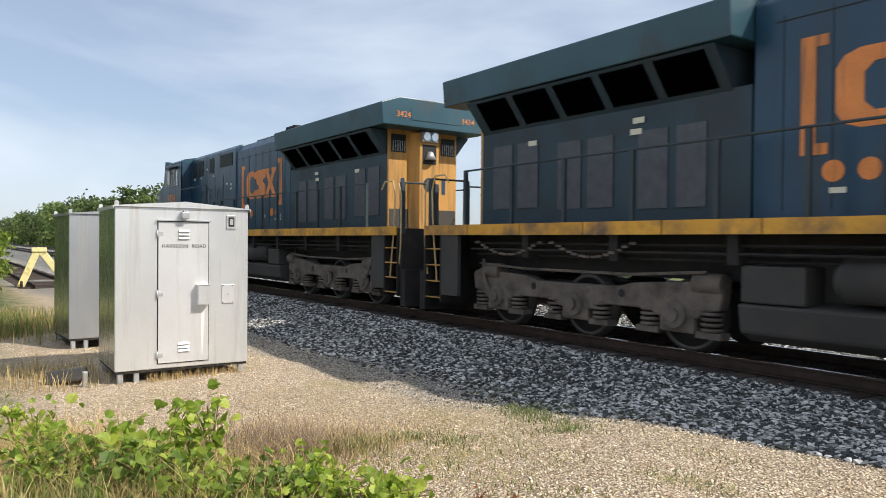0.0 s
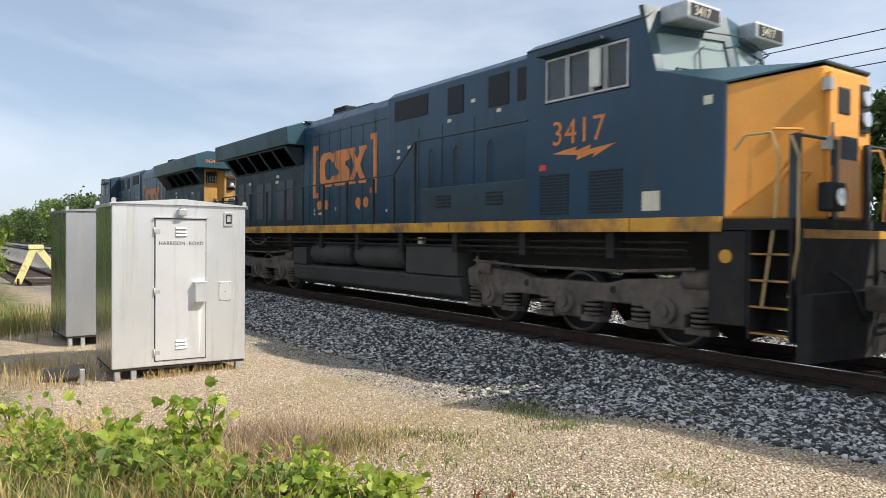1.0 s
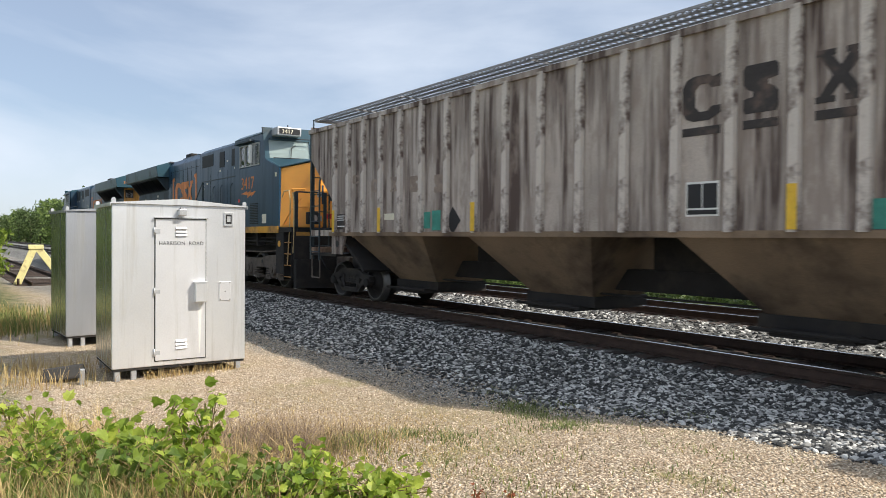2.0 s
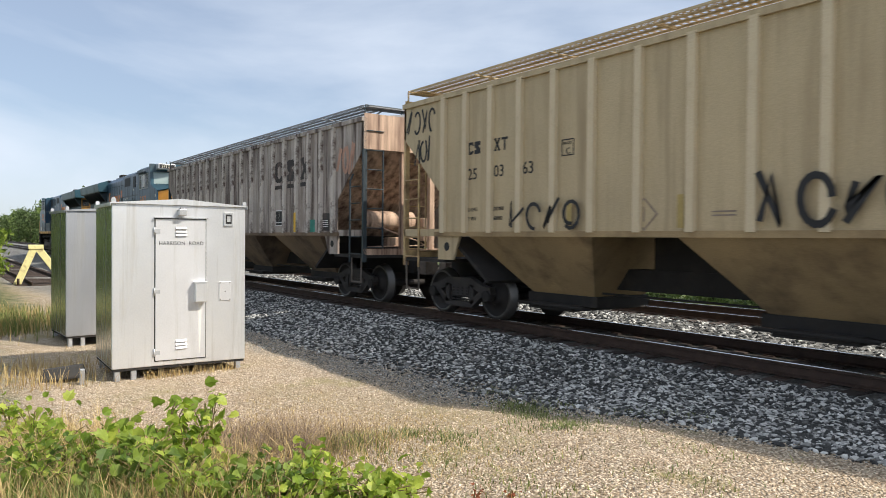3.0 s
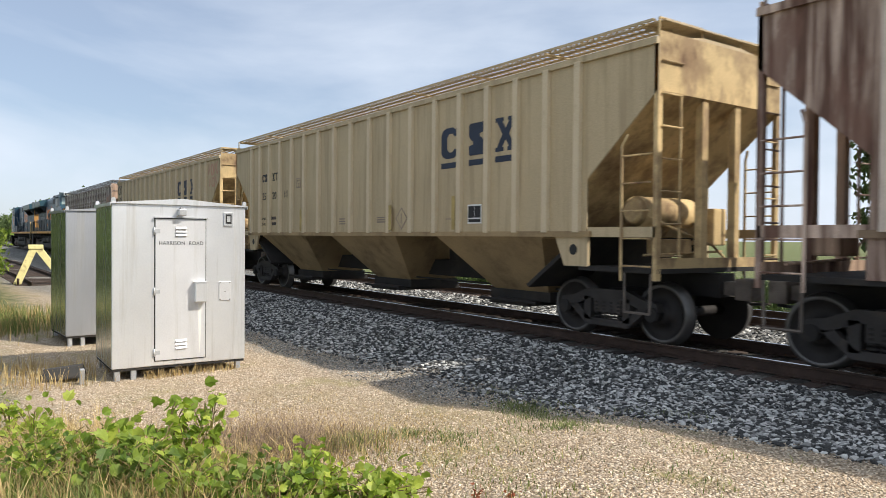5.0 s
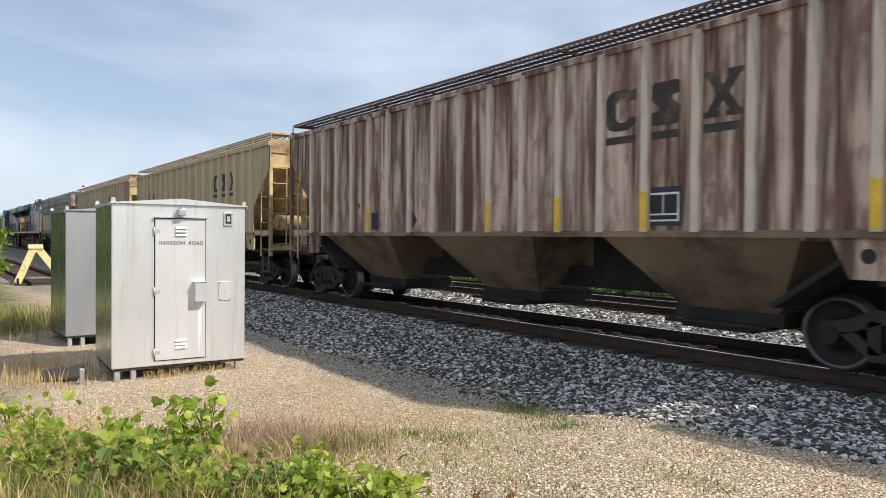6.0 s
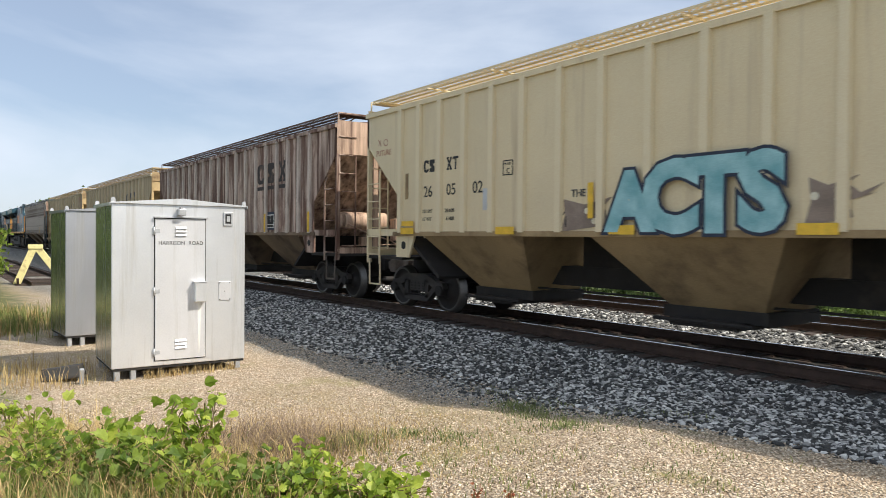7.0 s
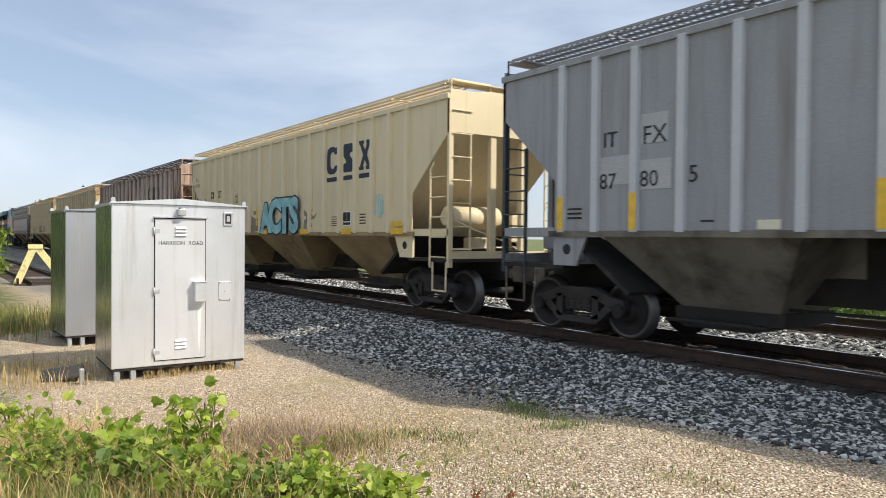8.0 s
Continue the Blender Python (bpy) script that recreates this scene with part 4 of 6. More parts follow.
def data_panel(c, x, z, y, w=0.42, h=0.36):
    rect(c, "data_panel", x, x + w, z, z + h, y, M["white"], "framed data panel")
    rect(c, "data_field", x + 0.025, x + w * 0.48, z + 0.11, z + h - 0.03, y - 0.004, M["ink"])
    rect(c, "data_field", x + w * 0.52, x + w - 0.025, z + 0.11, z + h - 0.03, y - 0.004, M["ink"])
    rect(c, "data_field", x + 0.025, x + w - 0.025, z + 0.025, z + 0.085, y - 0.004, M["ink"])


def words(c, rows, y, mat):
    for s, x, z, size in rows:
        lettering(s, x, y, z, size, mat, c)


def bars(c, rows, y, mat, label="unreadable stencil line"):
    for x, z, w, h in rows:
        rect(c, "stencil_line", x, x + w, z, z + h, y, mat, label)


def plate_box(c, x, z, y, ink):
    """A stencilled square outline with a small letter in it."""
    for x0, x1, z0, z1 in ((x, x + 0.27, z, z + 0.018), (x, x + 0.27, z + 0.25, z + 0.268), (x, x + 0.018, z + 0.018, z + 0.25), (x + 0.252, x + 0.27, z + 0.018, z + 0.25)):
        rect(c, "stencil_frame", x0, x1, z0, z1, y, ink)
    words(c, [("C", x + 0.09, z + 0.03, 0.14), ("PLATE", x + 0.035, z + 0.18, 0.062)], y, ink)


def diamond(c, x, z, r, y, ink, paint):
    """A stencilled diamond outline with a mark inside."""
    plane(c, "placard_mark", [(x - r, z), (x, z - r), (x + r, z), (x, z + r)], y, ink, "faded diamond outline")
    q = r - 0.035
    plane(c, "placard_field", [(x - q, z), (x, z - q), (x + q, z), (x, z + q)], y - 0.003, paint)
    rect(c, "placard_stem", x - 0.012, x + 0.012, z - q * 0.5, z + q * 0.5, y - 0.007, ink)


def deco_1(c, H, S):
    y = -H - 0.003
    emblem(c, (11.73, 12.62, 13.52), 3.16, 3.76, y, M["soot"])
    rect(c, "spray_patch", 5.47, 5.72, 1.78, 2.12, y, M["teal"], "small teal spray-painted patch")
    rect(c, "spray_patch", 5.78, 6.08, 1.74, 2.14, y, M["teal"], "small teal spray-painted patch")
    rect(c, "spray_patch", 14.15, 14.45, 1.72, 2.05, y, M["teal"], "small teal spray-painted patch")
    plane(c, "placard", [(6.26, 1.93), (6.5, 1.66), (6.75, 1.93), (6.5, 2.2)], y - 0.004, M["ink"], "black diamond placard")
    rect(c, "label_plate", 3.9, 4.32, 1.98, 2.12, y - 0.003, M["cream"], "small pale plate")
    rect(c, "stencil_field", 1.58, 2.05, 1.78, 2.16, y, M["soot"], "dark stencil field")
    bars(c, [(1.62, 2.1 - 0.05 * k, 0.38 - 0.05 * (k % 2), 0.02) for k in range(3)] + [(1.62, 1.84, 0.38, 0.03)], y - 0.004, M["white"])
    rect(c, "stencil_field", 14.9, 15.3, 1.75, 2.2, y, M["soot"], "dark stencil field")
    bars(c, [(14.93, 2.0 - 0.05 * k, 0.3, 0.02) for k in range(4)], y - 0.004, M["white"])
    data_panel(c, 11.8, 1.9, y, 0.5, 0.46)
    for x, z, h in ((2.4, 2.86, 0.22), (3.3, 2.62, 0.3), (4.15, 2.6, 0.32), (4.95, 2.55, 0.34), (5.85, 2.5, 0.36)):
        plane(c, "faded_mark", block_shape(int(x * 10) % 3, x, 0.3, z, h), y, M["mauve"], "rusted remains of a large stencilled mark")
    scrawl(c, 15.7, 16.6, 3.1, 3.9, y, M["redspray"], 21, 3, 0.05, "faded red scrawl")


def deco_2(c, H, S):
    y = -H - 0.003
    emblem(c, (11.73, 12.64, 13.46), 3.22, 3.80, y, M["navy"])
    words(c, [("25", 2.26, 2.69, 0.30), ("03", 3.03, 2.70, 0.30), ("63", 3.80, 2.70, 0.30), ("LD LMT", 2.23, 2.09, 0.10), ("203000", 3.02, 2.09, 0.10), ("LT WT", 2.23, 1.92, 0.10), ("60000", 3.04, 1.92, 0.10)], y, M["ink"])
    reporting_mark(c, (2.26, 3.04), 3.16, y, M["ink"])
    plate_box(c, 4.75, 2.92, y, M["ink"])
    diamond(c, 6.41, 1.95, 0.24, y, M["mauve"], M["tan"])
    scrawl(c, 8.17, 10.1, 1.72, 2.46, y - 0.075, M["spray"], 3, 4, 0.045)
    scrawl(c, 10.8, 12.2, 1.72, 2.40, y - 0.075, M["spray"], 5, 3, 0.035)
    rect(c, "spray_stroke", 10.18, 10.6, 1.80, 1.86, y - 0.075, M["spray"], "black spray-paint stroke")
    scrawl(c, 3.55, 5.25, 1.73, 2.25, y - 0.075, M["spray"], 9, 4, 0.030)
    scrawl(c, 0.1, 1.2, 3.72, 4.3, y, M["spray"], 14, 4, 0.026)
    scrawl(c, 0.35, 1.15, 3.1, 3.68, y, M["spray"], 15, 3, 0.026)
    scrawl(c, 15.75, 16.9, 3.75, 4.25, y, M["redspray"], 12, 4, 0.035, "faded red scrawl")
    scrawl(c, 15.85, 16.7, 3.35, 3.75, y, M["redspray"], 13, 3, 0.03, "faded red scrawl")
    data_panel(c, 12.63, 1.86, y)
    bars(c, [(13.52, 2.02, 0.22, 0.05), (14.87, 1.98, 0.4, 0.03), (14.87, 1.92, 0.4, 0.03), (14.87, 1.86, 0.3, 0.03), (7.5, 1.9, 0.35, 0.02), (7.5, 1.95, 0.35, 0.02)], y, M["mauve"])
    for x in (4.95, 7.02):
        rect(c, "worn_strip", x, x + 0.1, 1.75, 2.2, y - 0.072, M["oldstrip"], "dirty yellow strip")


def deco_3(c, H, S):
    y = -H - 0.003
    emblem(c, (11.82, 12.72, 13.5), 3.14, 3.74, y, M["navy"])
    words(c, [("25", 2.34, 2.70, 0.31), ("20", 3.12, 2.70, 0.31), ("11", 3.97, 2.70, 0.31), ("LD LMT", 2.3, 2.09, 0.10), ("LT WT", 2.3, 1.92, 0.10)], y, M["ink"])
    reporting_mark(c, (2.34, 3.13), 3.24, y, M["ink"])
    bars(c, [(3.06, 2.09, 0.36, 0.09), (3.1, 1.92, 0.3, 0.09)], y, M["soot"])
    plate_box(c, 4.86, 2.94, y, M["mauve"])
    diamond(c, 10.35, 2.0, 0.24, y, M["mauve"], M["tan"])
    for x, z1 in ((5.3, 2.35), (9.98, 2.3), (12.33, 2.4)):
        rect(c, "worn_strip", x - 0.055, x + 0.055, 1.75, z1, y - 0.072, M["oldstrip"], "dirty yellow strip")
    bars(c, [(7.45, 1.9 + 0.06 * k, 0.3, 0.03) for k in range(3)] + [(9.3, 1.92 + 0.05 * k, 0.36, 0.03) for k in range(3)] + [(12.0, 1.95, 0.35, 0.02)], y, M["mauve"])
    data_panel(c, 12.7, 1.86, y)


def deco_4(c, H, S):
    y = -H - 0.003
    emblem(c, (11.7, 12.55, 13.38), 3.18, 3.78, y, M["soot"])
    data_panel(c, 12.5, 1.84, y, 0.52, 0.40)
    rect(c, "stencil_field", 12.46, 13.06, 1.78, 2.32, y + 0.0005, M["navy"], "dark field behind the data panel")
    rect(c, "spray_patch", 4.42, 4.95, 1.76, 2.15, y, M["navy"], "dark blue painted field")
    diamond(c, 6.35, 1.95, 0.22, y, M["soot"], M["soot"])
    words(c, [("19", 3.9, 2.25, 0.2)], y, M["soot"])


def deco_5(c, H, S):
    y = -H - 0.003
    emblem(c, (11.72, 12.62, 13.41), 3.17, 3.86, y, M["navy"])
    words(c, [("26", 2.36, 2.42, 0.32), ("05", 3.16, 2.43, 0.32), ("02", 4.0, 2.43, 0.32), ("LD LMT", 2.33, 2.09, 0.105), ("201600", 3.12, 2.09, 0.105), ("LT WT", 2.33, 1.93, 0.105), ("61400", 3.16, 1.93, 0.105)], y, M["ink"])
    reporting_mark(c, (2.37, 3.17), 2.92, y, M["ink"], 0.25)
    plate_box(c, 4.88, 2.70, y, M["ink"])
    # the large painted word: dark outline, aqua letters, plain clouds beside it
    for dx, z, s, ch in ((7.42, 1.76, 1.10, "A"), (8.02, 1.74, 1.28, "C"), (8.78, 1.74, 1.28, "T"), (9.52, 1.76, 1.26, "S")):
        part("spray_outline", text_mesh(ch, s, M["navy"], 0.0015, fat=0.115), None, c, "dark outline of the painted word", pose(dx, y - 0.074, z, 90))
        part("spray_letter", text_mesh(ch, s, M["aqua"], 0.0015, fat=0.07), None, c, "fat aqua spray-painted letter", pose(dx, y - 0.079, z, 90))
    for x0, x1, z0, z1 in ((6.35, 7.35, 1.70, 2.22), (10.3, 10.85, 1.75, 2.32), (10.75, 11.1, 2.02, 2.22)):
        plane(c, "spray_cloud", [(x0, z0), (x1, z0 + 0.1), (x1 - 0.1, z1 - 0.12), (x1 + 0.06, z1), ((x0 + x1) / 2, z1 - 0.1), (x0 + 0.05, z1), (x0 + 0.08, (z0 + z1) / 2)], y - 0.004, M["mauve"], "grey-brown spray-painted cloud")
    for x, z in ((6.9, 2.02), (7.05, 1.86), (10.42, 2.1), (10.7, 2.06)):
        part("spray_dot", cyl(B(), (x, y - 0.012, z), (x, y - 0.008, z), 0.05, 10), M["cream"], c, "pale dot in the painted cloud")
    words(c, [("THE", 6.56, 2.25, 0.17)], y - 0.004, M["navy"])
    rect(c, "reflective_strip", 6.98, 7.09, 1.9, 2.45, y - 0.072, M["stepedge"], "upright yellow strip")
    words(c, [("FUTURE", 0.42, 3.42, 0.18)], y, M["redspray"])
    scrawl(c, 0.5, 0.95, 3.62, 3.8, y, M["redspray"], 3, 2, 0.012, "small red scrawl")
    scrawl(c, 14.17, 14.58, 1.95, 2.6, y, M["aqua"], 6, 3, 0.018, "small aqua scrawl")
    data_panel(c, 12.6, 1.86, y)
    diamond(c, 6.45, 1.86, 0.2, y, M["ink"], M["tan2"])
    bars(c, [(12.0, 1.86 + 0.055 * k, 0.3, 0.02) for k in range(5)] + [(13.45, 1.9 + 0.07 * k, 0.3, 0.03) for k in range(4)], y, M["soot"])
    for x, w in ((1.6, 0.5), (4.77, 0.5), (7.4, 0.48), (10.25, 0.48), (12.66, 0.5), (14.98, 0.5)):
        rect(c, "reflective_strip", x, x + w, 1.655, 1.79, -H - 0.075, M["stepedge"], "yellow reflective strip on the sill")
    for x in (1.63, 15.0):
        rect(c, "reflective_strip", x, x + 0.46, 1.83, 1.93, -H - 0.075, M["stepedge"], "yellow reflective strip above the sill")
    rect(c, "primer_patch", 1.66, 1.78, 2.4, 2.95, y, M["lowtan"], "brown primer patch")
    rect(c, "faded_patch", 4.32, 4.45, 2.1, 2.5, y, M["ribgrey"], "pale grey touch-up patch")


def deco_6(c, H, S):
    y = -H - 0.003
    for x, z, w in ((2.28, 2.4, 0.6), (3.03, 2.3, 0.55), (3.02, 2.95, 0.5)):
        rect(c, "touch_up_patch", x, x + w, z, z + 0.42, y, M["greypatch"], "paler grey touch-up patch")
    words(c, [("IT", 2.34, 2.96, 0.33), ("FX", 3.08, 2.95, 0.36), ("87", 2.28, 2.34, 0.33), ("80", 3.04, 2.34, 0.33), ("5", 3.85, 2.36, 0.33)], y - 0.005, M["ink"])
    bars(c, [(4.05, 1.82, 0.2, 0.03), (1.62, 1.9, 0.3, 0.03), (1.62, 1.97, 0.3, 0.03), (1.62, 2.04, 0.3, 0.03)], y, M["ink"])
    rect(c, "label_plate", 4.85, 5.15, 1.72, 1.84, y, M["cream"], "small cream plate")


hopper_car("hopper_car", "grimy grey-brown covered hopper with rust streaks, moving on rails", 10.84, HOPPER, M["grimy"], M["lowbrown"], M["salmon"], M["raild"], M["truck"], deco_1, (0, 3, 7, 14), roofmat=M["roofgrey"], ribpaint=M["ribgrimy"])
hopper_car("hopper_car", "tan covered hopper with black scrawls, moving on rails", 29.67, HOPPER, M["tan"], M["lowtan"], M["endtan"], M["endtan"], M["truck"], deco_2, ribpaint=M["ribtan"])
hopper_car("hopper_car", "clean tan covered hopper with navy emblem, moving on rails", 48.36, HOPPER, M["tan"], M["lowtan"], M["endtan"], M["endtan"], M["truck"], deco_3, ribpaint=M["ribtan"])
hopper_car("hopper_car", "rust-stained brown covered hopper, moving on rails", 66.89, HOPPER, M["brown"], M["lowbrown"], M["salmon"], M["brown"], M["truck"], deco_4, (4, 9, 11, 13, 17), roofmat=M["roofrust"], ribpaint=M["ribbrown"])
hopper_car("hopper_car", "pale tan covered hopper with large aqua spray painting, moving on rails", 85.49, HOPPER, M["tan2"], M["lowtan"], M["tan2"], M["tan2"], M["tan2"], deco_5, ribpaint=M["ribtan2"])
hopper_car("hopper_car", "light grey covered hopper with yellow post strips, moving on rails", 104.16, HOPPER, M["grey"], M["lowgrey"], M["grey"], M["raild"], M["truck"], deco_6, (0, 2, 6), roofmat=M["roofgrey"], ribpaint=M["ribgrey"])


def three_axle_truck(loco, xc, turned):
    t = part("truck", bx(B(), xc - 2.3, xc + 2.3, -0.55, 0.55, 0.5, 0.9), M["under"], loco, "three-axle power truck, dusty cast steel")
    for s in (-1, 1):
        ya, yb = sorted((s * 0.95, s * 1.18))
        b = B()
        prof = [(-2.75, 0.98), (-2.55, 1.06), (-1.2, 0.98), (-0.9, 0.90), (0.9, 0.90), (1.2, 0.98), (2.55, 1.06), (2.75, 0.98), (2.70, 0.66), (2.45, 0.62), (2.35, 0.52), (1.65, 0.52), (1.5, 0.60), (0.55, 0.60), (0.40, 0.50), (-0.40, 0.50), (-0.55, 0.60), (-1.5, 0.60), (-1.65, 0.52), (-2.35, 0.52), (-2.45, 0.62), (-2.70, 0.66)]
        prism(b, [(xc + p[0], p[1]) for p in prof], "y", ya, yb)
        bevelled(part("side_frame", b, M["truck"], t), 0.03)
        for k in (-2.0, 0.0, 2.0):
            jb = B()
            bx(jb, xc + k - 0.3, xc + k + 0.3, ya, yb, 0.30, 0.78, 0.05)
            cyl(jb, (xc + k, s * 1.1, 0.56), (xc + k, s * 1.26, 0.56), 0.19, 18)
            cyl(jb, (xc + k, s * 1.26, 0.56), (xc + k, s * 1.30, 0.56), 0.10, 14)
            part("journal_box", jb, M["truck"], t)
            for j, dx in enumerate((-0.52, 0.52)):
                sp = B()
                for q in range(4):
                    cyl(sp, (xc + k + dx, s * 1.08, 0.36 + 0.075 * q), (xc + k + dx, s * 1.08, 0.405 + 0.075 * q), 0.15, 14)
                bx(sp, xc + k + dx - 0.2, xc + k + dx + 0.2, ya, yb, 0.26, 0.35)
                part("spring", sp, M["truck"], t)
        for k in (-1.0, 1.0):
            part("frame_hole", cyl(B(), (xc + k, s * 1.185, 0.80), (xc + k, s * 1.14, 0.80), 0.065, 12), M["black"], t)
        for k in (-2.9, 2.75):
            part("brake_cylinder", cyl(B(), (xc + k * 0.83, s * 1.1, 1.02), (xc + k * 0.83 + 0.45, s * 1.1, 1.02), 0.15, 16), M["truck"], t)
        pp = B()
        tube(pp, [(xc - 2.5, s * 1.2, 1.16), (xc - 1.2, s * 1.22, 1.10), (xc + 1.2, s * 1.22, 1.10), (xc + 2.5, s * 1.2, 1.18)], 0.025)
        tube(pp, [(xc - 2.4, s * 1.2, 1.24), (xc - 2.3, s * 1.26, 0.85), (xc - 2.1, s * 1.26, 0.60)], 0.03)
        part("sand_pipe", pp, M["truck"], t)
    for k in (-2.0, 0.0, 2.0):
        wheelset(loco, WHEEL_L, xc + k, 0.53, turned)


def handrail(loco, s, pts, posts, mat):
    b = B()
    tube(b, [(x, s * 1.5, z) for x, z in pts], 0.019, 6)
    part("handrail", b, mat, loco, "thin walkway handrail")
    for x, z in posts:
        p = B()
        bx(p, x - 0.035, x + 0.035, *sorted((s * 1.47, s * 1.53)), 1.72, z)
        part("stanchion", p, M["raild"], loco, "flat dark handrail stanchion")


def end_rails(loco, x, s_end):
    for y in (-1.35, -0.45, 0.45, 1.35):
        part("end_stanchion", bx(B(), x - 0.05, x + 0.05, y - 0.05, y + 0.05, 1.72, 2.88), M["raild"], loco)
    for y0 in (-1.35, 0.45):
        part("end_handrail", tube(B(), [(x, y0, 2.88), (x, y0 + 0.9, 2.88)], 0.022), M["raild"], loco)
    for y in (-1.45, 1.45):
        part("grab_rail", tube(B(), [(x - s_end * 0.75, y, 2.75), (x - s_end * 0.6, y, 2.92), (x - s_end * 0.25, y, 2.92), (x - s_end * 0.15, y, 2.6), (x - s_end * 0.2, y, 1.8), (x - s_end * 0.35, y, 0.75)], 0.017), M["railw"], loco, "yellow grab rail beside the steps")
        part("grab_rail", tube(B(), [(x, y, 2.85), (x + s_end * 0.1, y, 2.6), (x + s_end * 0.1, y, 1.5), (x + s_end * 0.0, y, 0.9)], 0.017), M["railw"], loco, "yellow grab rail beside the steps")


def steps(loco, x0, x1, s):
    w = part("step_well", bx(B(), x0 - 0.02, x1 + 0.02, *sorted((s * 0.8, s * 1.05)), 0.45, 1.72), M["under"], loco, "recessed step well")
    for x in (x0 - 0.04, x1 + 0.02):
        part("side_plate", bx(B(), x, x + 0.03, *sorted((s * 0.8, s * 1.5)), 0.35, 1.72), M["under"], w)
    for k in range(4):
        z = 0.44 + 0.33 * k
        part("tread", bx(B(), x0 - 0.01, x1 + 0.01, *sorted((s * 1.05, s * 1.46)), z - 0.03, z), M["under"], w)
        part("step_edge", bx(B(), x0 - 0.01, x1 + 0.01, *sorted((s * 1.46, s * 1.485)), z - 0.022, z + 0.003), M["golddirtyshade"], w, "worn yellow step edge")


def locomotive(label, x, turned, number):
    """A six-axle diesel road engine. Local +x is its cab end, z from the rail head."""
    c = thing("locomotive", label, "locomotive", "engines of the train")
    c.location = (x, TRACK_Y, RAIL)
    ROLLING.append((c, x, turned))
    blue, gold, dark = M["blue"], M["gold"], M["grille"]
    # frame and walkway
    part("underframe", bx(B(), -10.8, 10.8, -0.75, 0.75, 1.05, 1.72), M["under"], c, "black underframe")
    part("walkway", bx(B(), -10.95, 10.97, -1.5, 1.5, 1.72, 1.86), M["under"], c, "dark walkway deck")
    for s in (-1, 1):
        x0 = -10.95
        for k in range(14):
            x1 = x0 + 21.0 / 14
            part("side_sill", bx(B(), x0 + 0.012, x1 - 0.012, *sorted((s * 1.5, s * 1.535)), 1.70, 1.90), M["sill"], c, "dirty yellow side sill panel")
            x0 = x1
        pp = B()
        for z, y in ((1.55, 1.3), (1.44, 1.38), (1.34, 1.2)):
            tube(pp, [(-9.5, s * y, z), (9.4, s * y, z)], 0.022, 5)
        part("pipe_run", pp, M["under"], c)
        for k in range(9):
            xx = -8 + 2 * k
            part("pipe_bracket", bx(B(), xx, xx + 0.16, *sorted((s * 1.15, s * 1.42)), 1.30, 1.70), M["under"], c)
    # rear radiator hood
    hood = part("radiator_hood", bx(B(), -9.65, -3.93, -1.0, 1.0, 1.86, 3.7), M["bluegrey"], c, "dark radiator hood")
    prof = [(-1.0, 3.66), (1.0, 3.66), (1.46, 4.24), (-1.46, 4.24)]
    part("intake_slope", prism(B(), prof, "x", -9.62, -4.2), M["bluegrey"], hood, "outward-sloping air intakes")
    for s in (-1, 1):
        for k in range(5):
            a = -9.35 + 1.03 * k
            b = B()
            vs = [b.verts.new(v) for v in ((a, s * 1.058, 3.72), (a + 0.86, s * 1.058, 3.72), (a + 0.86, s * 1.43, 4.19), (a, s * 1.43, 4.19))]
            f = b.faces.new(vs)
            bmesh.ops.solidify(b, geom=[f], thickness=0.012)
            part("intake_grille", b, M["grille"], hood, "black intake mesh")
        for k, (a, d, z0, z1) in enumerate(((-9.3, -8.75, 2.2, 3.4), (-8.6, -8.05, 2.2, 3.4), (-7.55, -7.0, 2.15, 3.3), (-6.85, -6.3, 2.15, 3.3), (-5.8, -5.25, 2.1, 3.3), (-5.1, -4.6, 2.1, 3.3))):
            part("hood_door", bx(B(), a, d, *sorted((s * 0.99, s * 1.02)), z0, z1), M["grille"], hood, "dark louvred door")
        for k, (a, z) in enumerate(((-8.3, 3.32), (-5.9, 3.42), (-5.95, 3.25))):
            part("warning_label", bx(B(), a, a + 0.22, *sorted((s * 1.021, s * 1.026)), z, z + 0.09), M["cream"], hood)
    b = B()
    prism(b, [(-1.5, 4.26), (1.5, 4.26), (1.55, 4.76), (1.05, 4.93), (-1.05, 4.93), (-1.55, 4.76)], "x", -10.3, -3.92)
    wing = bevelled(part("radiator_wing", b, M["wing"], c, "overhanging grey-blue radiator wing"), 0.02)
    for k in range(5):
        a = -9.7 + 1.2 * k
        part("roof_grille", bx(B(), a, a + 1.05, -0.95, 0.95, 4.93, 4.97), dark, wing)
    part("end_recess", bx(B(), -10.312, -10.29, -0.75, 0.75, 4.42, 4.70), M["wing"], wing)
    for y in (1.15, -0.72):
        end_lettering(number, -10.304, y, 4.46, 0.20, M["orange"], wing, -1, "orange road number")
    # rear end panel
    b = B()
    prism(b, [(-1.0, 1.86), (1.0, 1.86), (1.0, 4.26), (-1.0, 4.26)], "x", -9.72, -9.655)
    rear = part("rear_panel", b, M["golddirtyshade"], c, "golden yellow rear panel")
    prism_pts = [(-9.72, -0.42), (-9.98, -0.28), (-9.98, 0.28), (-9.72, 0.42)]
    part("rear_pod", prism(B(), prism_pts, "z", 1.86, 4.2), M["golddirtyshade"], rear)
    for s in (-1, 1):
        g = part("end_grille", bx(B(), -9.732, -9.72, *sorted((s * 0.52, s * 0.94)), 3.72, 4.15), M["black"], rear, "black square grille")
        for k in range(6):
            y = s * (0.56 + 0.065 * k)
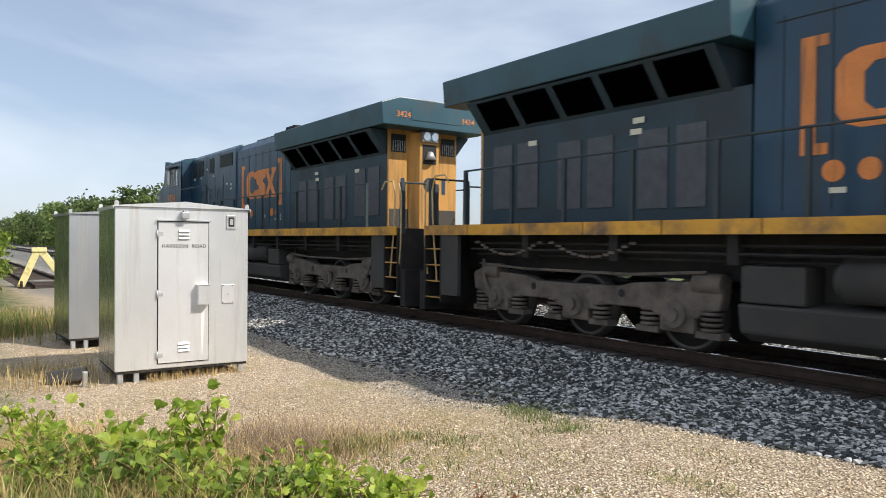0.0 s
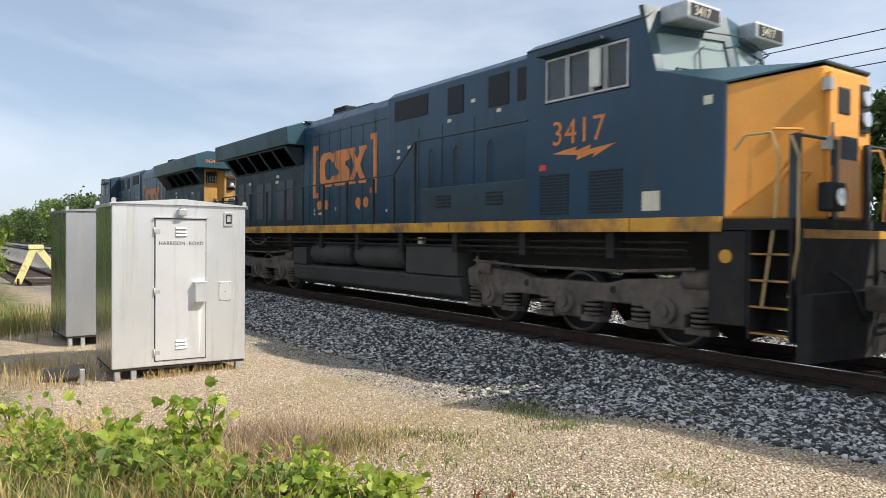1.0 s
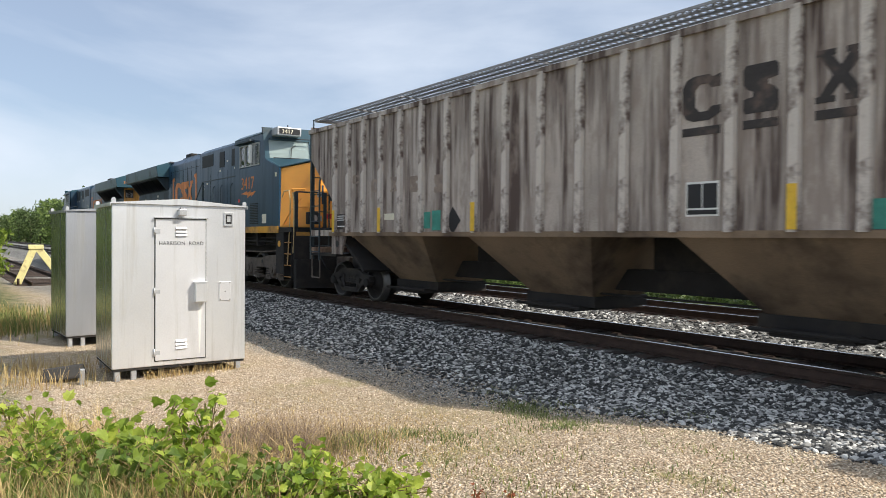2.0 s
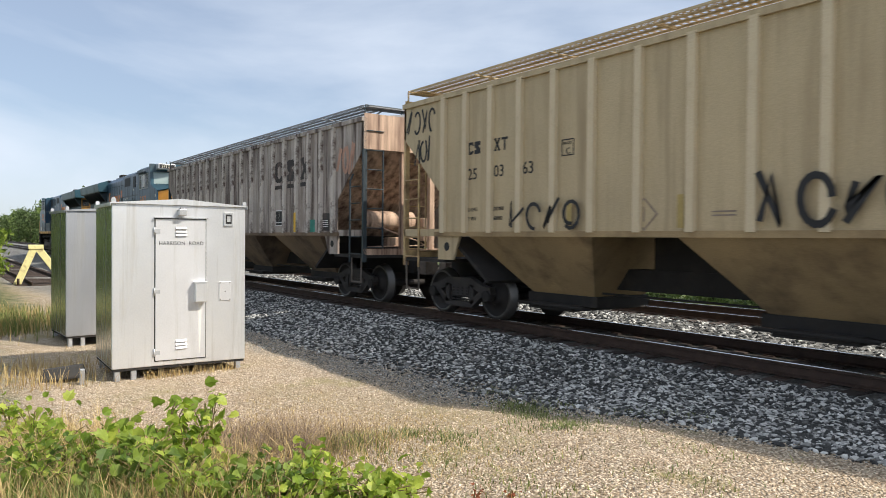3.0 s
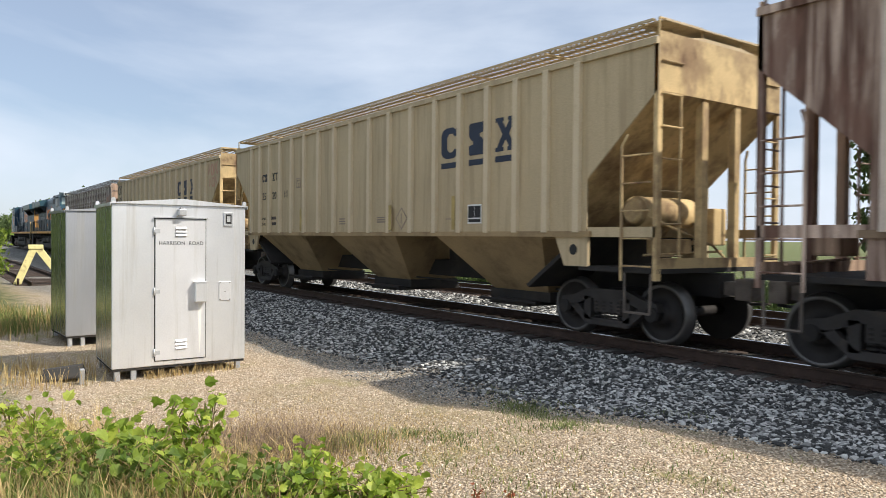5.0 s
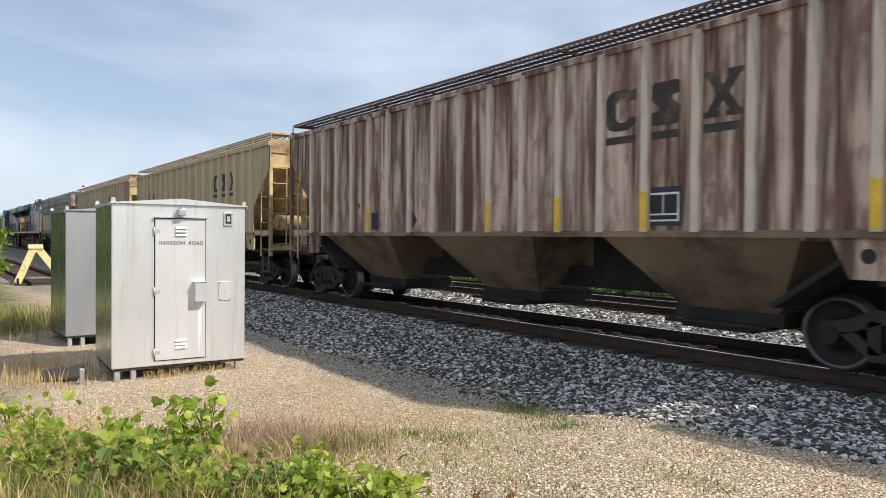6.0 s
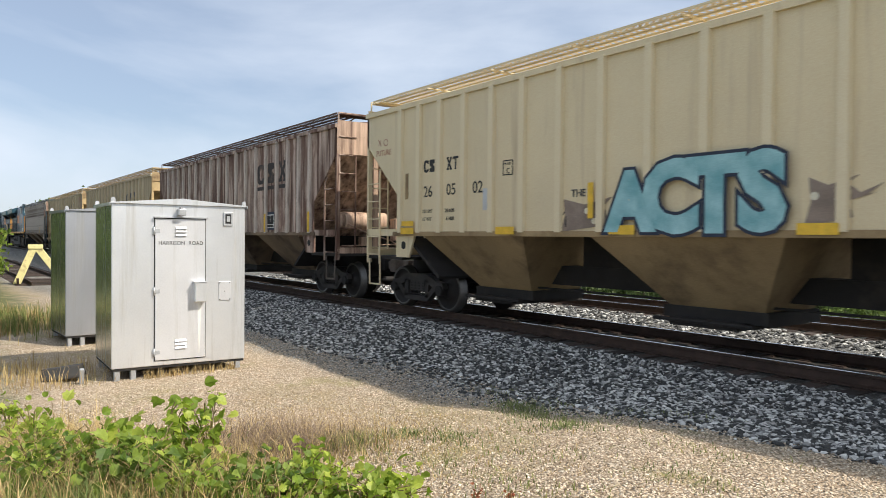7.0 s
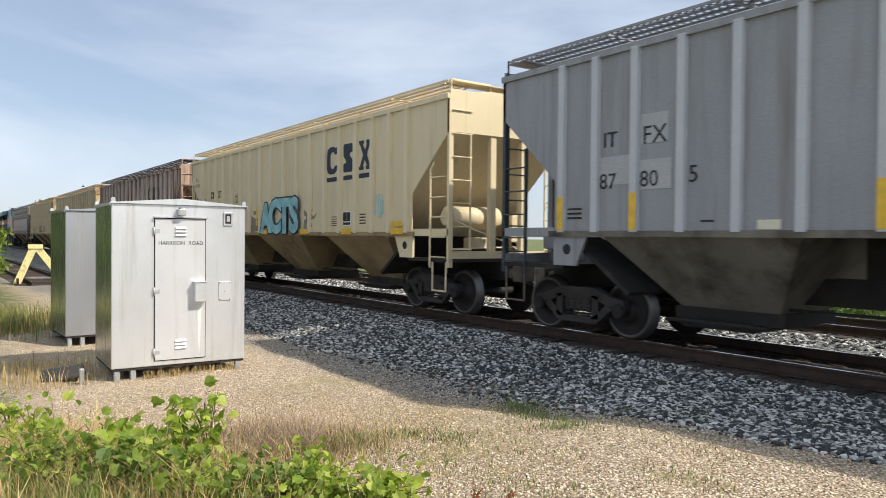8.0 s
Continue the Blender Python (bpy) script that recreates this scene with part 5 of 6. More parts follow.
            part("grille_bar", bx(B(), -9.74, -9.732, y - 0.006, y + 0.006, 3.74, 4.0), M["galv"], g)
        part("end_emblem", bx(B(), -9.727, -9.722, *sorted((s * 0.55, s * 0.66)), 2.75, 3.1), blue, rear)
        part("lower_panel", bx(B(), -9.726, -9.721, *sorted((s * 0.44, s * 0.98)), 1.9, 2.35), M["tank"], rear)
    part("headlight_plate", bx(B(), -10.03, -9.98, -0.24, 0.24, 3.98, 4.24, 0.02), M["galv"], rear)
    for y in (-0.12, 0.12):
        part("headlight", cyl(B(), (-10.02, y, 4.11), (-10.06, y, 4.11), 0.10, 18), M["lampglass"], rear, "round clear headlight")
    part("bell_niche", bx(B(), -9.99, -9.975, -0.2, 0.2, 3.45, 3.92), M["black"], rear)
    part("bell", cyl(B(), (-10.02, 0, 3.55), (-10.02, 0, 3.75), 0.15, 18, 0.06), M["galv"], rear, "small bell")
    part("round_emblem", cyl(B(), (-9.98, 0, 2.95), (-9.99, 0, 2.95), 0.17, 20), M["bluegrey"], rear)
    # engine hood
    b = B()
    prism(b, [(-1.0, 1.86), (1.0, 1.86), (1.0, 4.72), (0.8, 4.95), (-0.8, 4.95), (-1.0, 4.72)], "x", -3.91, 0.85)
    eng = bevelled(part("engine_hood", b, blue, c, "dark blue engine hood"), 0.03)
    b = B()
    prism(b, [(-1.04, 1.86), (1.04, 1.86), (1.04, 4.86), (0.85, 5.0), (-0.85, 5.0), (-1.04, 4.86)], "x", 0.86, 6.25)
    aux = bevelled(part("auxiliary_hood", b, blue, c, "dark blue auxiliary hood"), 0.03)
    b = B()
    bx(b, -3.05, -2.3, -0.5, 0.5, 4.93, 5.26, 0.05)
    bx(b, -2.3, -1.4, -0.55, 0.55, 4.93, 5.10, 0.03)
    part("exhaust_stack", b, M["under"], c, "raised exhaust housing")
    part("roof_lip", bx(B(), -2.6, -0.4, -0.75, 0.75, 4.95, 5.01), blue, c)
    for s in (-1, 1):
        ya = s * 1.0
        for k in range(7):
            a = -3.5 + 0.62 * k
            part("door_seam", bx(B(), a, a + 0.012, *sorted((ya, ya + s * 0.006)), 2.0, 4.5), M["black"], eng)
        part("hood_seam", bx(B(), -3.6, 0.8, *sorted((ya, ya + s * 0.006)), 4.42, 4.435), M["black"], eng)
        for a in (-3.2, -1.9, -0.6):
            part("latch", bx(B(), a, a + 0.06, *sorted((ya, ya + s * 0.012)), 2.3, 2.4), M["galv"], eng)
        y2 = s * 1.04
        for a, d, z0, z1, m in ((1.2, 2.55, 4.28, 4.74, M["black"]), (3.3, 3.85, 4.15, 4.72, M["black"]), (4.65, 5.25, 4.12, 4.72, M["black"]), (5.5, 6.0, 4.12, 4.72, M["black"])):
            part("hood_grille", bx(B(), a, d, *sorted((y2, y2 + s * 0.012)), z0, z1), m, aux, "black ventilation grille")
        for a, z in ((1.3, 3.55), (1.75, 3.6), (1.3, 3.4), (3.3, 4.0), (4.9, 4.0), (5.75, 4.0), (4.1, 4.3)):
            part("warning_label", bx(B(), a, a + 0.13, *sorted((y2, y2 + s * 0.006)), z, z + 0.07), M["cream"], aux)
        for a in (2.2, 3.1, 4.2):
            part("panel_seam", bx(B(), a, a + 0.015, *sorted((y2, y2 + s * 0.006)), 2.5, 4.0), M["black"], aux)
            part("grab_iron", tube(B(), [(a + 0.5, s * 1.04, 2.5), (a + 0.5, s * 1.1, 2.6), (a + 0.5, s * 1.1, 3.4), (a + 0.5, s * 1.04, 3.5)], 0.015), M["raild"], aux)
        # low cabinets flush with the walkway edge
        box = bevelled(part("equipment_cabinet", bx(B(), 2.9, 6.55, *sorted((s * 1.0, s * 1.46)), 1.86, 2.62), M["bluegrey"], c, "dusty blue-grey equipment cabinet"), 0.02)
        for a in (3.5, 5.1):
            for k in range(4):
                z = 2.2 + 0.07 * k
                part("louvre", bx(B(), a, a + 0.5, *sorted((s * 1.46, s * 1.472)), z, z + 0.035), M["black"], box)
        # emblem: plain orange brackets and blocks
        near = s * 1.003
        def plate(name, a, d, z0, z1, lab):
            part(name, bx(B(), *sorted((a, d)), *sorted((near, near + s * 0.006)), z0, z1), M["orange"], eng, lab)
        for e0, e1 in ((-3.27, -3.08), (0.14, 0.33)):
            plate("emblem_bracket", e0, e1, 2.68, 4.15, "orange bracket of the emblem")
        for z in (2.68, 4.01):
            plate("emblem_bracket", -3.078, -2.93, z, z + 0.14, "orange bracket end")
            plate("emblem_bracket", -0.01, 0.138, z, z + 0.14, "orange bracket end")
        for k, (a, w) in enumerate(((-2.84, 0.96), (-1.93, 0.84), (-1.16, 0.96))):
            pts = block_shape(k, a, w, 2.96, 0.94)
            if s > 0:
                pts = [(-3.0 - p[0], p[1]) for p in pts]
            part("emblem_block", prism(B(), pts, "y", *sorted((near, near + s * 0.006))), M["orange"], eng, "plain orange emblem block")
        for a in (-2.86, -2.44, -0.62, -0.22):
            part("emblem_dot", cyl(B(), (a, near, 2.47), (a, near + s * 0.006, 2.47), 0.135, 18), M["orange"], eng)
        for a, w in ((-3.2, 0.07), (-2.9, 0.2), (0.75, 0.14)):
            part("warning_label", bx(B(), a, a + w, *sorted((near, near + s * 0.006)), 2.2, 2.27), M["cream"], eng)
    # cab: side walls with window openings, roof, windscreen
    zs = [1.86, 3.80, 4.58, 4.80]
    cab = part("cab", bx(B(), 6.25, 6.32, -1.48, 1.48, 1.86, 4.78), blue, c, "dark blue cab")
    part("cab_floor", bx(B(), 6.32, 8.9, -1.43, 1.43, 2.6, 2.68), M["under"], cab)
    for s in (-1, 1):
        y0, y1 = sorted((s * 1.44, s * 1.50))
        b = B()
        prism(b, [(6.25, 1.86), (10.05, 1.86), (10.05, 3.62), (8.96, 3.98), (8.96, 3.82), (6.25, 3.82)], "y", y0, y1)
        prism(b, [(6.25, 4.57), (8.78, 4.57), (8.72, 4.80), (6.25, 4.80)], "y", y0, y1)
        prism(b, [(6.25, 3.82), (6.72, 3.82), (6.72, 4.57), (6.25, 4.57)], "y", y0, y1)
        prism(b, [(8.50, 3.82), (8.96, 3.82), (8.96, 3.98), (8.78, 4.57), (8.50, 4.57)], "y", y0, y1)
        wall = part("cab_side", b, blue, cab, "dark blue cab side wall")
        for a, d in ((6.74, 7.22), (7.24, 7.74), (7.76, 8.02), (8.04, 8.48)):
            fr = B()
            for q in ((a, a + 0.03, 3.84, 4.55), (d - 0.03, d, 3.84, 4.55), (a + 0.03, d - 0.03, 3.84, 3.875), (a + 0.03, d - 0.03, 4.515, 4.55)):
                bx(fr, q[0], q[1], *sorted((s * 1.46, s * 1.515)), q[2], q[3])
            w = part("cab_window", fr, M["galv"], wall, "aluminium-framed side window")
            part("pane", bx(B(), a + 0.03, d - 0.03, *sorted((s * 1.475, s * 1.483)), 3.875, 4.515), M["glass"], w)
        part("sun_visor", prism(B(), [(6.65, 4.60), (8.1, 4.60), (8.05, 4.66), (6.7, 4.66)], "y", *sorted((s * 1.5, s * 1.66))), M["bluegrey"], wall, "window awning")
        part("mirror", bx(B(), 7.78, 7.98, *sorted((s * 1.53, s * 1.60)), 3.92, 4.5, 0.02), M["white"], wall, "pale upright mirror panel")
        for a in (6.62, 7.72):
            for k in range(13):
                z = 1.99 + 0.052 * k
                part("louvre", bx(B(), a, a + 0.66, *sorted((s * 1.5, s * 1.514)), z, z + 0.026), M["black"], wall)
        part("data_plate", bx(B(), 8.75, 9.06, *sorted((s * 1.5, s * 1.506)), 2.0, 2.28), M["cream"], wall, "cream square plate")
        part("data_plate", bx(B(), 9.75, 9.88, *sorted((s * 1.5, s * 1.506)), 3.38, 3.5), M["cream"], wall)
        part("flag_sticker", bx(B(), 6.6, 6.76, *sorted((s * 1.5, s * 1.506)), 2.72, 2.82), M["red"], wall)
        me = text_mesh(number, 0.56, M["orange"], 0.004, squeeze=0.98, space=1.08)
        part("lettering", me, None, wall, "orange road number", pose(6.88, -1.503, 3.12, 90) if s < 0 else pose(8.3, 1.503, 3.12, 90, 0, 180))
        zz = [(6.9, 2.98), (7.45, 3.06), (7.42, 2.99), (7.75, 3.06), (7.72, 2.99), (8.25, 3.04), (7.8, 2.86), (7.83, 2.93), (7.45, 2.84), (7.48, 2.92)]
        part("lightning_mark", prism(B(), zz, "y", *sorted((s * 1.501, s * 1.507))), M["orange"], wall, "orange zigzag mark")
    roof = B()
    prism(roof, [(-1.52, 4.78), (1.52, 4.78), (1.30, 4.92), (0.7, 5.02), (-0.7, 5.02), (-1.30, 4.92)], "x", 6.25, 8.78)
    cr = part("cab_roof", roof, M["wing"], cab, "rounded cab roof")
    for k in range(3):
        part("roof_antenna", cyl(B(), (6.7 + 0.7 * k, -0.4, 5.0), (6.7 + 0.7 * k, -0.4, 5.22), 0.02, 6), M["ink"], cr)
    # windscreen front: slanted, angled to a shallow prow, with two panes
    ys, zb = (-1.5, -1.36, -0.14, 0.14, 1.36, 1.5), ((3.80, 9.00), (4.02, 8.96), (4.58, 8.82), (4.98, 8.72))

    def slab(b, y0, y1, lo, hi, back, front):
        def px(y, x0):
            return x0 + 0.36 * (1 - abs(y) / 1.5)
        low, high = [], []
        for lst, (z, x0) in ((low, lo), (high, hi)):
            lst += [(px(y0, x0) + back, y0, z), (px(y0, x0) + front, y0, z), (px(y1, x0) + front, y1, z), (px(y1, x0) + back, y1, z)]
        loft(b, low, high)

    b = B()
    for y0, y1 in ((-1.496, 0.0), (0.0, 1.496)):
        slab(b, y0, y1, zb[0], zb[1], -0.08, 0.0)
        slab(b, y0, y1, zb[2], zb[3], -0.08, 0.0)
    for y0, y1 in ((-1.496, -1.36), (-0.14, 0.0), (0.0, 0.14), (1.36, 1.496)):
        slab(b, y0, y1, zb[1], zb[2], -0.08, 0.0)
    fw = part("cab_front", b, M["wing"], cab, "grey-blue windscreen surround")
    for y0, y1 in ((-1.36, -0.14), (0.14, 1.36)):
        p = B()
        slab(p, y0, y1, zb[1], zb[2], -0.045, -0.03)
        w = part("windscreen", p, M["windscreen"], fw, "large windscreen pane")
        ym = (y0 + y1) / 2
        part("wiper", tube(B(), [(9.17, ym, 4.03), (9.10, ym + 0.06, 4.36), (9.08, ym + 0.2, 4.45)], 0.012), M["ink"], w)
    for y in (-0.85, 0.85):
        nb = bevelled(part("number_board", bx(B(), 8.82, 9.30, y - 0.40, y + 0.40, 4.70, 4.96), M["galv"], fw, "illuminated number board housing"), 0.03)
        part("board_face", bx(B(), 9.30, 9.306, y - 0.34, y + 0.34, 4.74, 4.92), M["ink"], nb)
        end_lettering(number, 9.309, y - 0.26, 4.76, 0.19, M["cream"], nb, 1, "cream road number")
    b = B()
    tube(b, [(8.88, -1.36, 4.60), (8.98, -1.34, 4.63), (9.30, -0.1, 4.63), (9.30, 0.1, 4.63), (8.98, 1.34, 4.63), (8.88, 1.36, 4.60)], 0.012)
    tube(b, [(9.2, -1.3, 3.93), (9.15, -1.3, 4.01), (9.46, 0.0, 4.01), (9.15, 1.3, 4.01), (9.2, 1.3, 3.93)], 0.014)
    part("grab_iron", b, M["ink"], fw)
    # nose
    low = [(8.9, -1.5, 1.86), (10.05, -1.5, 1.86), (10.920, -0.62, 1.86), (10.920, 0.62, 1.86), (10.05, 1.5, 1.86), (8.9, 1.5, 1.86)]
    high = [(8.9, -1.44, 3.96), (10.0, -1.44, 3.60), (10.880, -0.60, 3.84), (10.880, 0.60, 3.84), (10.0, 1.44, 3.60), (8.9, 1.44, 3.96)]
    nose = bevelled(part("nose", loft(B(), [(10.03 if abs(p[0] - 10.05) < 0.06 else p[0], p[1] * 0.995, p[2]) for p in low], high), gold, c, "golden yellow short nose"), 0.04)
    part("nose_deck", loft(B(), [(8.88, -1.46, 3.985), (10.02, -1.46, 3.632), (10.890, -0.60, 3.87), (10.890, 0.60, 3.87), (10.02, 1.46, 3.632), (8.88, 1.46, 3.985)], [(8.88, -1.46, 4.01), (10.02, -1.46, 3.66), (10.890, -0.60, 3.895), (10.890, 0.60, 3.895), (10.02, 1.46, 3.66), (8.88, 1.46, 4.01)]), M["wing"], nose, "grey anti-glare top")
    door = part("nose_door", bx(B(), 10.820, 10.945, -0.58, 0.18, 1.9, 3.74), gold, nose, "yellow nose door")
    part("door_window", bx(B(), 10.910, 10.955, -0.40, -0.06, 3.22, 3.58, 0.03), M["ink"], door)
    for z in (2.05, 2.75, 3.5):
        part("hinge", bx(B(), 10.880, 10.980, -0.66, -0.56, z, z + 0.16), M["galv"], door)
    part("headlight_recess", bx(B(), 10.840, 10.940, 0.24, 0.50, 3.05, 3.68), M["ink"], nose)
    for z in (3.22, 3.50):
        part("headlight", cyl(B(), (10.920, 0.37, z), (10.980, 0.37, z), 0.10, 18), M["lampglass"], nose, "round headlight")
    part("emblem_bracket", bx(B(), 10.946, 10.952, -0.55, -0.49, 2.55, 3.1), blue, door)
    part("emblem_block", bx(B(), 10.946, 10.952, -0.30, 0.14, 2.65, 2.95), M["bluegrey"], door)
    part("warning_sticker", bx(B(), 10.946, 10.954, -0.5, -0.1, 2.12, 2.27), M["red"], door, "red warning sticker")
    b = B()
    tube(b, [(10.540, -1.3, 2.86), (10.640, -1.34, 2.98), (10.820, -1.02, 2.98), (10.680, -0.98, 2.86)], 0.018)
    tube(b, [(10.640, -1.18, 2.3), (10.740, -1.2, 2.45), (10.880, -0.9, 2.45), (10.770, -0.86, 2.33)], 0.018)
    tube(b, [(10.05, -1.38, 1.9), (10.640, -1.4, 2.3), (10.820, -1.15, 2.7)], 0.02)
    part("nose_grab_irons", b, gold, nose)
    # tank and reservoirs
    b = B()
    prism(b, [(-1.28, 0.42), (-1.05, 0.30), (1.05, 0.30), (1.28, 0.42), (1.34, 0.80), (0.85, 0.86), (0.85, 1.35), (-0.85, 1.35), (-0.85, 0.86), (-1.34, 0.80)], "x", -3.9, 4.15)
    tank = bevelled(part("fuel_tank", b, M["tank"], c, "dusty dark grey fuel tank"), 0.04)
    for s in (-1, 1):
        for a, d in ((-2.7, -0.5), (-0.2, 2.0)):
            b = B()
            cyl(b, (a + 0.12, s * 1.12, 1.16), (d - 0.12, s * 1.12, 1.16), 0.28, 22)
            cyl(b, (a, s * 1.12, 1.16), (a + 0.12, s * 1.12, 1.16), 0.17, 22, 0.28)
            cyl(b, (d - 0.12, s * 1.12, 1.16), (d, s * 1.12, 1.16), 0.28, 22, 0.17)
            part("air_reservoir", b, M["tank"], c, "long grey air reservoir")
        bevelled(part("battery_box", bx(B(), 2.2, 4.1, *sorted((s * 0.86, s * 1.36)), 0.82, 1.42), M["tank"], c, "dark equipment box"), 0.03)
        bevelled(part("filter_box", bx(B(), -3.85, -3.0, *sorted((s * 0.86, s * 1.34)), 0.82, 1.3), M["tank"], c), 0.03)
        part("valve", bx(B(), 2.6, 2.75, *sorted((s * 1.2, s * 1.3)), 1.42, 1.6), M["cream"], c)
        part("disc_sign", cyl(B(), (10.1, s * 1.5, 1.38), (10.1, s * 1.512, 1.38), 0.09, 18), M["sill"], c, "yellow disc")
        part("pilot_side", bx(B(), 9.86, 10.38, *sorted((s * 1.42, s * 1.5)), 0.5, 1.70), M["under"], c)
        part("pilot_side", bx(B(), -10.36, -9.8, *sorted((s * 1.42, s * 1.5)), 0.5, 1.70), M["tank"], c)
        steps(c, 10.44, 10.92, s)
        steps(c, -10.92, -10.42, s)
        handrail(c, s, [(-9.6, 2.93), (1.9, 2.98), (2.75, 3.62), (6.3, 3.62)], [(xx, 2.94) for xx in (-9.55, -8.2, -6.9, -5.5, -4.1, -2.9, -1.6, -0.3, 1.0, 1.9)] + [(2.75, 3.6)], M["raild"])
    for xe, s in ((11.0, 1), (-11.0, -1)):
        b = B()
        bx(b, *sorted((xe, xe + s * 0.06)), -1.45, 1.45, 0.95, 1.74)
        pil = part("pilot", b, M["under"], c, "black end pilot plate")
        b = B()
        prism(b, [(-1.45, 0.14), (-0.2, 0.10), (0.2, 0.10), (1.45, 0.14), (1.45, 0.95), (-1.45, 0.95)], "x", *sorted((xe + s * 0.02, xe + s * 0.20)))
        part("plow", b, M["under"], pil, "black snow plow")
        for y in (-0.75, 0.6, 0.8):
            part("brake_hose", tube(B(), [(xe + s * 0.08, y, 1.2), (xe + s * 0.3, y, 1.05), (xe + s * 0.38, y * 0.8, 0.72), (xe + s * 0.3, y * 0.5, 0.6)], 0.026), M["ink"], pil)
        end_rails(c, xe - s * 0.08, s)
        coupler(c, xe, xe + s * 0.5)
    for y in (-0.95, 0.95):
        part("ditch_light", bx(B(), 11.06, 11.26, y - 0.16, y + 0.16, 1.95, 2.3, 0.03), M["ink"], c, "black ditch light housing")
        part("ditch_lens", cyl(B(), (11.26, y, 2.12), (11.29, y, 2.12), 0.11, 18), M["lampglass"], c)
    part("pilot_stripe", bx(B(), 11.062, 11.067, -1.4, 1.4, 1.62, 1.73), M["sill"], c, "yellow edge strip")
    for k in (0, 1):
        chain = B()
        for j in range(14):
            a = -9.3 + 0.13 * j + 2.0 * k
            z = 1.55 - 0.22 * math.sin(math.pi * j / 13)
            bx(chain, a, a + 0.11, *sorted((-1.42, -1.39 if j % 2 else -1.45)), z, z + 0.04)
        part("safety_chain", chain, M["truck"], c, "hanging safety chain")
    for xc in (6.95, -6.95):
        three_axle_truck(c, xc, turned)
    return c


locomotive("dark blue and golden yellow diesel locomotive, cab towards the hoppers, moving", -1.5, False, "3417")
locomotive("dark blue and golden yellow leading diesel locomotive, moving away", -24.5, True, "3424")

# ---- vegetation, far trees and small things on the lot ----
M["leaf"] = pieces("broad_green_leaf", (0.20, 0.31, 0.03), (0.60, 0.68, 0.12), 0.5, True, 0.55)
M["leafdark"] = pieces("dark_green_leaf", (0.09, 0.16, 0.022), (0.33, 0.42, 0.07), 0.55, True, 0.45)
M["leaftree"] = pieces("tree_foliage", (0.045, 0.080, 0.022), (0.13, 0.18, 0.055), 0.7, True, 0.25)
M["leafpale"] = pieces("pale_green_foliage", (0.10, 0.17, 0.04), (0.30, 0.38, 0.12), 0.7, True, 0.3)
M["drygrass"] = pieces("dry_grass", (0.30, 0.20, 0.08), (0.72, 0.55, 0.26), 0.8, True, 0.3)
M["grass"] = pieces("green_grass", (0.10, 0.15, 0.03), (0.32, 0.33, 0.10), 0.7, True, 0.25)
M["leafgrass"] = pieces("green_weed_blade", (0.10, 0.13, 0.04), (0.30, 0.33, 0.12), 0.7, True, 0.25)
M["weed"] = pieces("brown_weed", (0.16, 0.11, 0.08), (0.34, 0.25, 0.17), 0.85, True, 0.15)
M["stalk"] = surf("weed_stalk", (0.22, 0.17, 0.07), 0.8)
M["bark"] = surf("bark", (0.10, 0.075, 0.055), 0.95, 0, 0.3, 5, bump=0.4)
M["redleaf"] = pieces("red_autumn_leaf", (0.25, 0.06, 0.03), (0.42, 0.16, 0.06), 0.6, True, 0.3)
GZ = lambda x, y: float(ground_z(x, y))


def leaf_cloud(rng, centres, size, spread, per, toothed=False):
    """Small folded leaves scattered round the given centres, facing all ways but mostly up and out."""
    verts, faces = [], []
    if toothed:
        outline = [(0, -0.5), (0.30, -0.42), (0.52, -0.1), (0.38, 0.10), (0.42, 0.30), (0.18, 0.28), (0.0, 0.62), (-0.18, 0.28), (-0.42, 0.30), (-0.38, 0.10), (-0.52, -0.1), (-0.30, -0.42)]
    else:
        outline = [(0, -0.5), (0.30, 0.0), (0, 0.55), (-0.30, 0.0)]
    for c in centres:
        for _ in range(per):
            p = Vector(c) + Vector((rng.gauss(0, 1), rng.gauss(0, 1), rng.gauss(0, 0.75))) * spread
            n = (Vector((rng.gauss(0, 0.7), rng.gauss(0, 0.7), rng.uniform(0.1, 1.2)))).normalized()
            u = n.orthogonal().normalized()
            u = (Matrix.Rotation(rng.uniform(0, 6.28), 3, n) @ u)
            v = n.cross(u)
            s = size * rng.uniform(0.55, 1.25)
            base = len(verts)
            for a, b in outline:
                verts.append(p + u * a * s + v * b * s + n * (abs(a) * 0.35 - b * b * 0.25) * s)
            k = len(outline)
            if toothed:
                verts.append(p)
                for i in range(k):
                    faces.append((base + i, base + (i + 1) % k, base + k))
            else:
                faces.append((base, base + 1, base + 2))
                faces.append((base, base + 2, base + 3))
    me = bpy.data.meshes.new("leaves")
    me.from_pydata([tuple(v) for v in verts], [], faces)
    return me


def blades(rng, spots, h0, h1, lean, width):
    """Grass blades as bent tapering strips."""
    verts, faces = [], []
    for x, y, z in spots:
        h = rng.uniform(h0, h1)
        a = rng.uniform(0, 6.28)
        d = Vector((math.cos(a), math.sin(a), 0))
        e = Vector((-d.y, d.x, 0)) * width * rng.uniform(0.6, 1.2)
        bend = rng.uniform(0.1, 1.0) * lean * h
        p = Vector((x, y, z))
        pts = [p, p + Vector((0, 0, h * 0.5)) + d * bend * 0.25, p + Vector((0, 0, h * 0.9)) + d * bend]
        b = len(verts)
        verts += [pts[0] - e, pts[0] + e, pts[1] - e * 0.7, pts[1] + e * 0.7, pts[2]]
        faces += [(b, b + 1, b + 3, b + 2), (b + 2, b + 3, b + 4)]
    me = bpy.data.meshes.new("grass")
    me.from_pydata([tuple(v) for v in verts], [], faces)
    return me


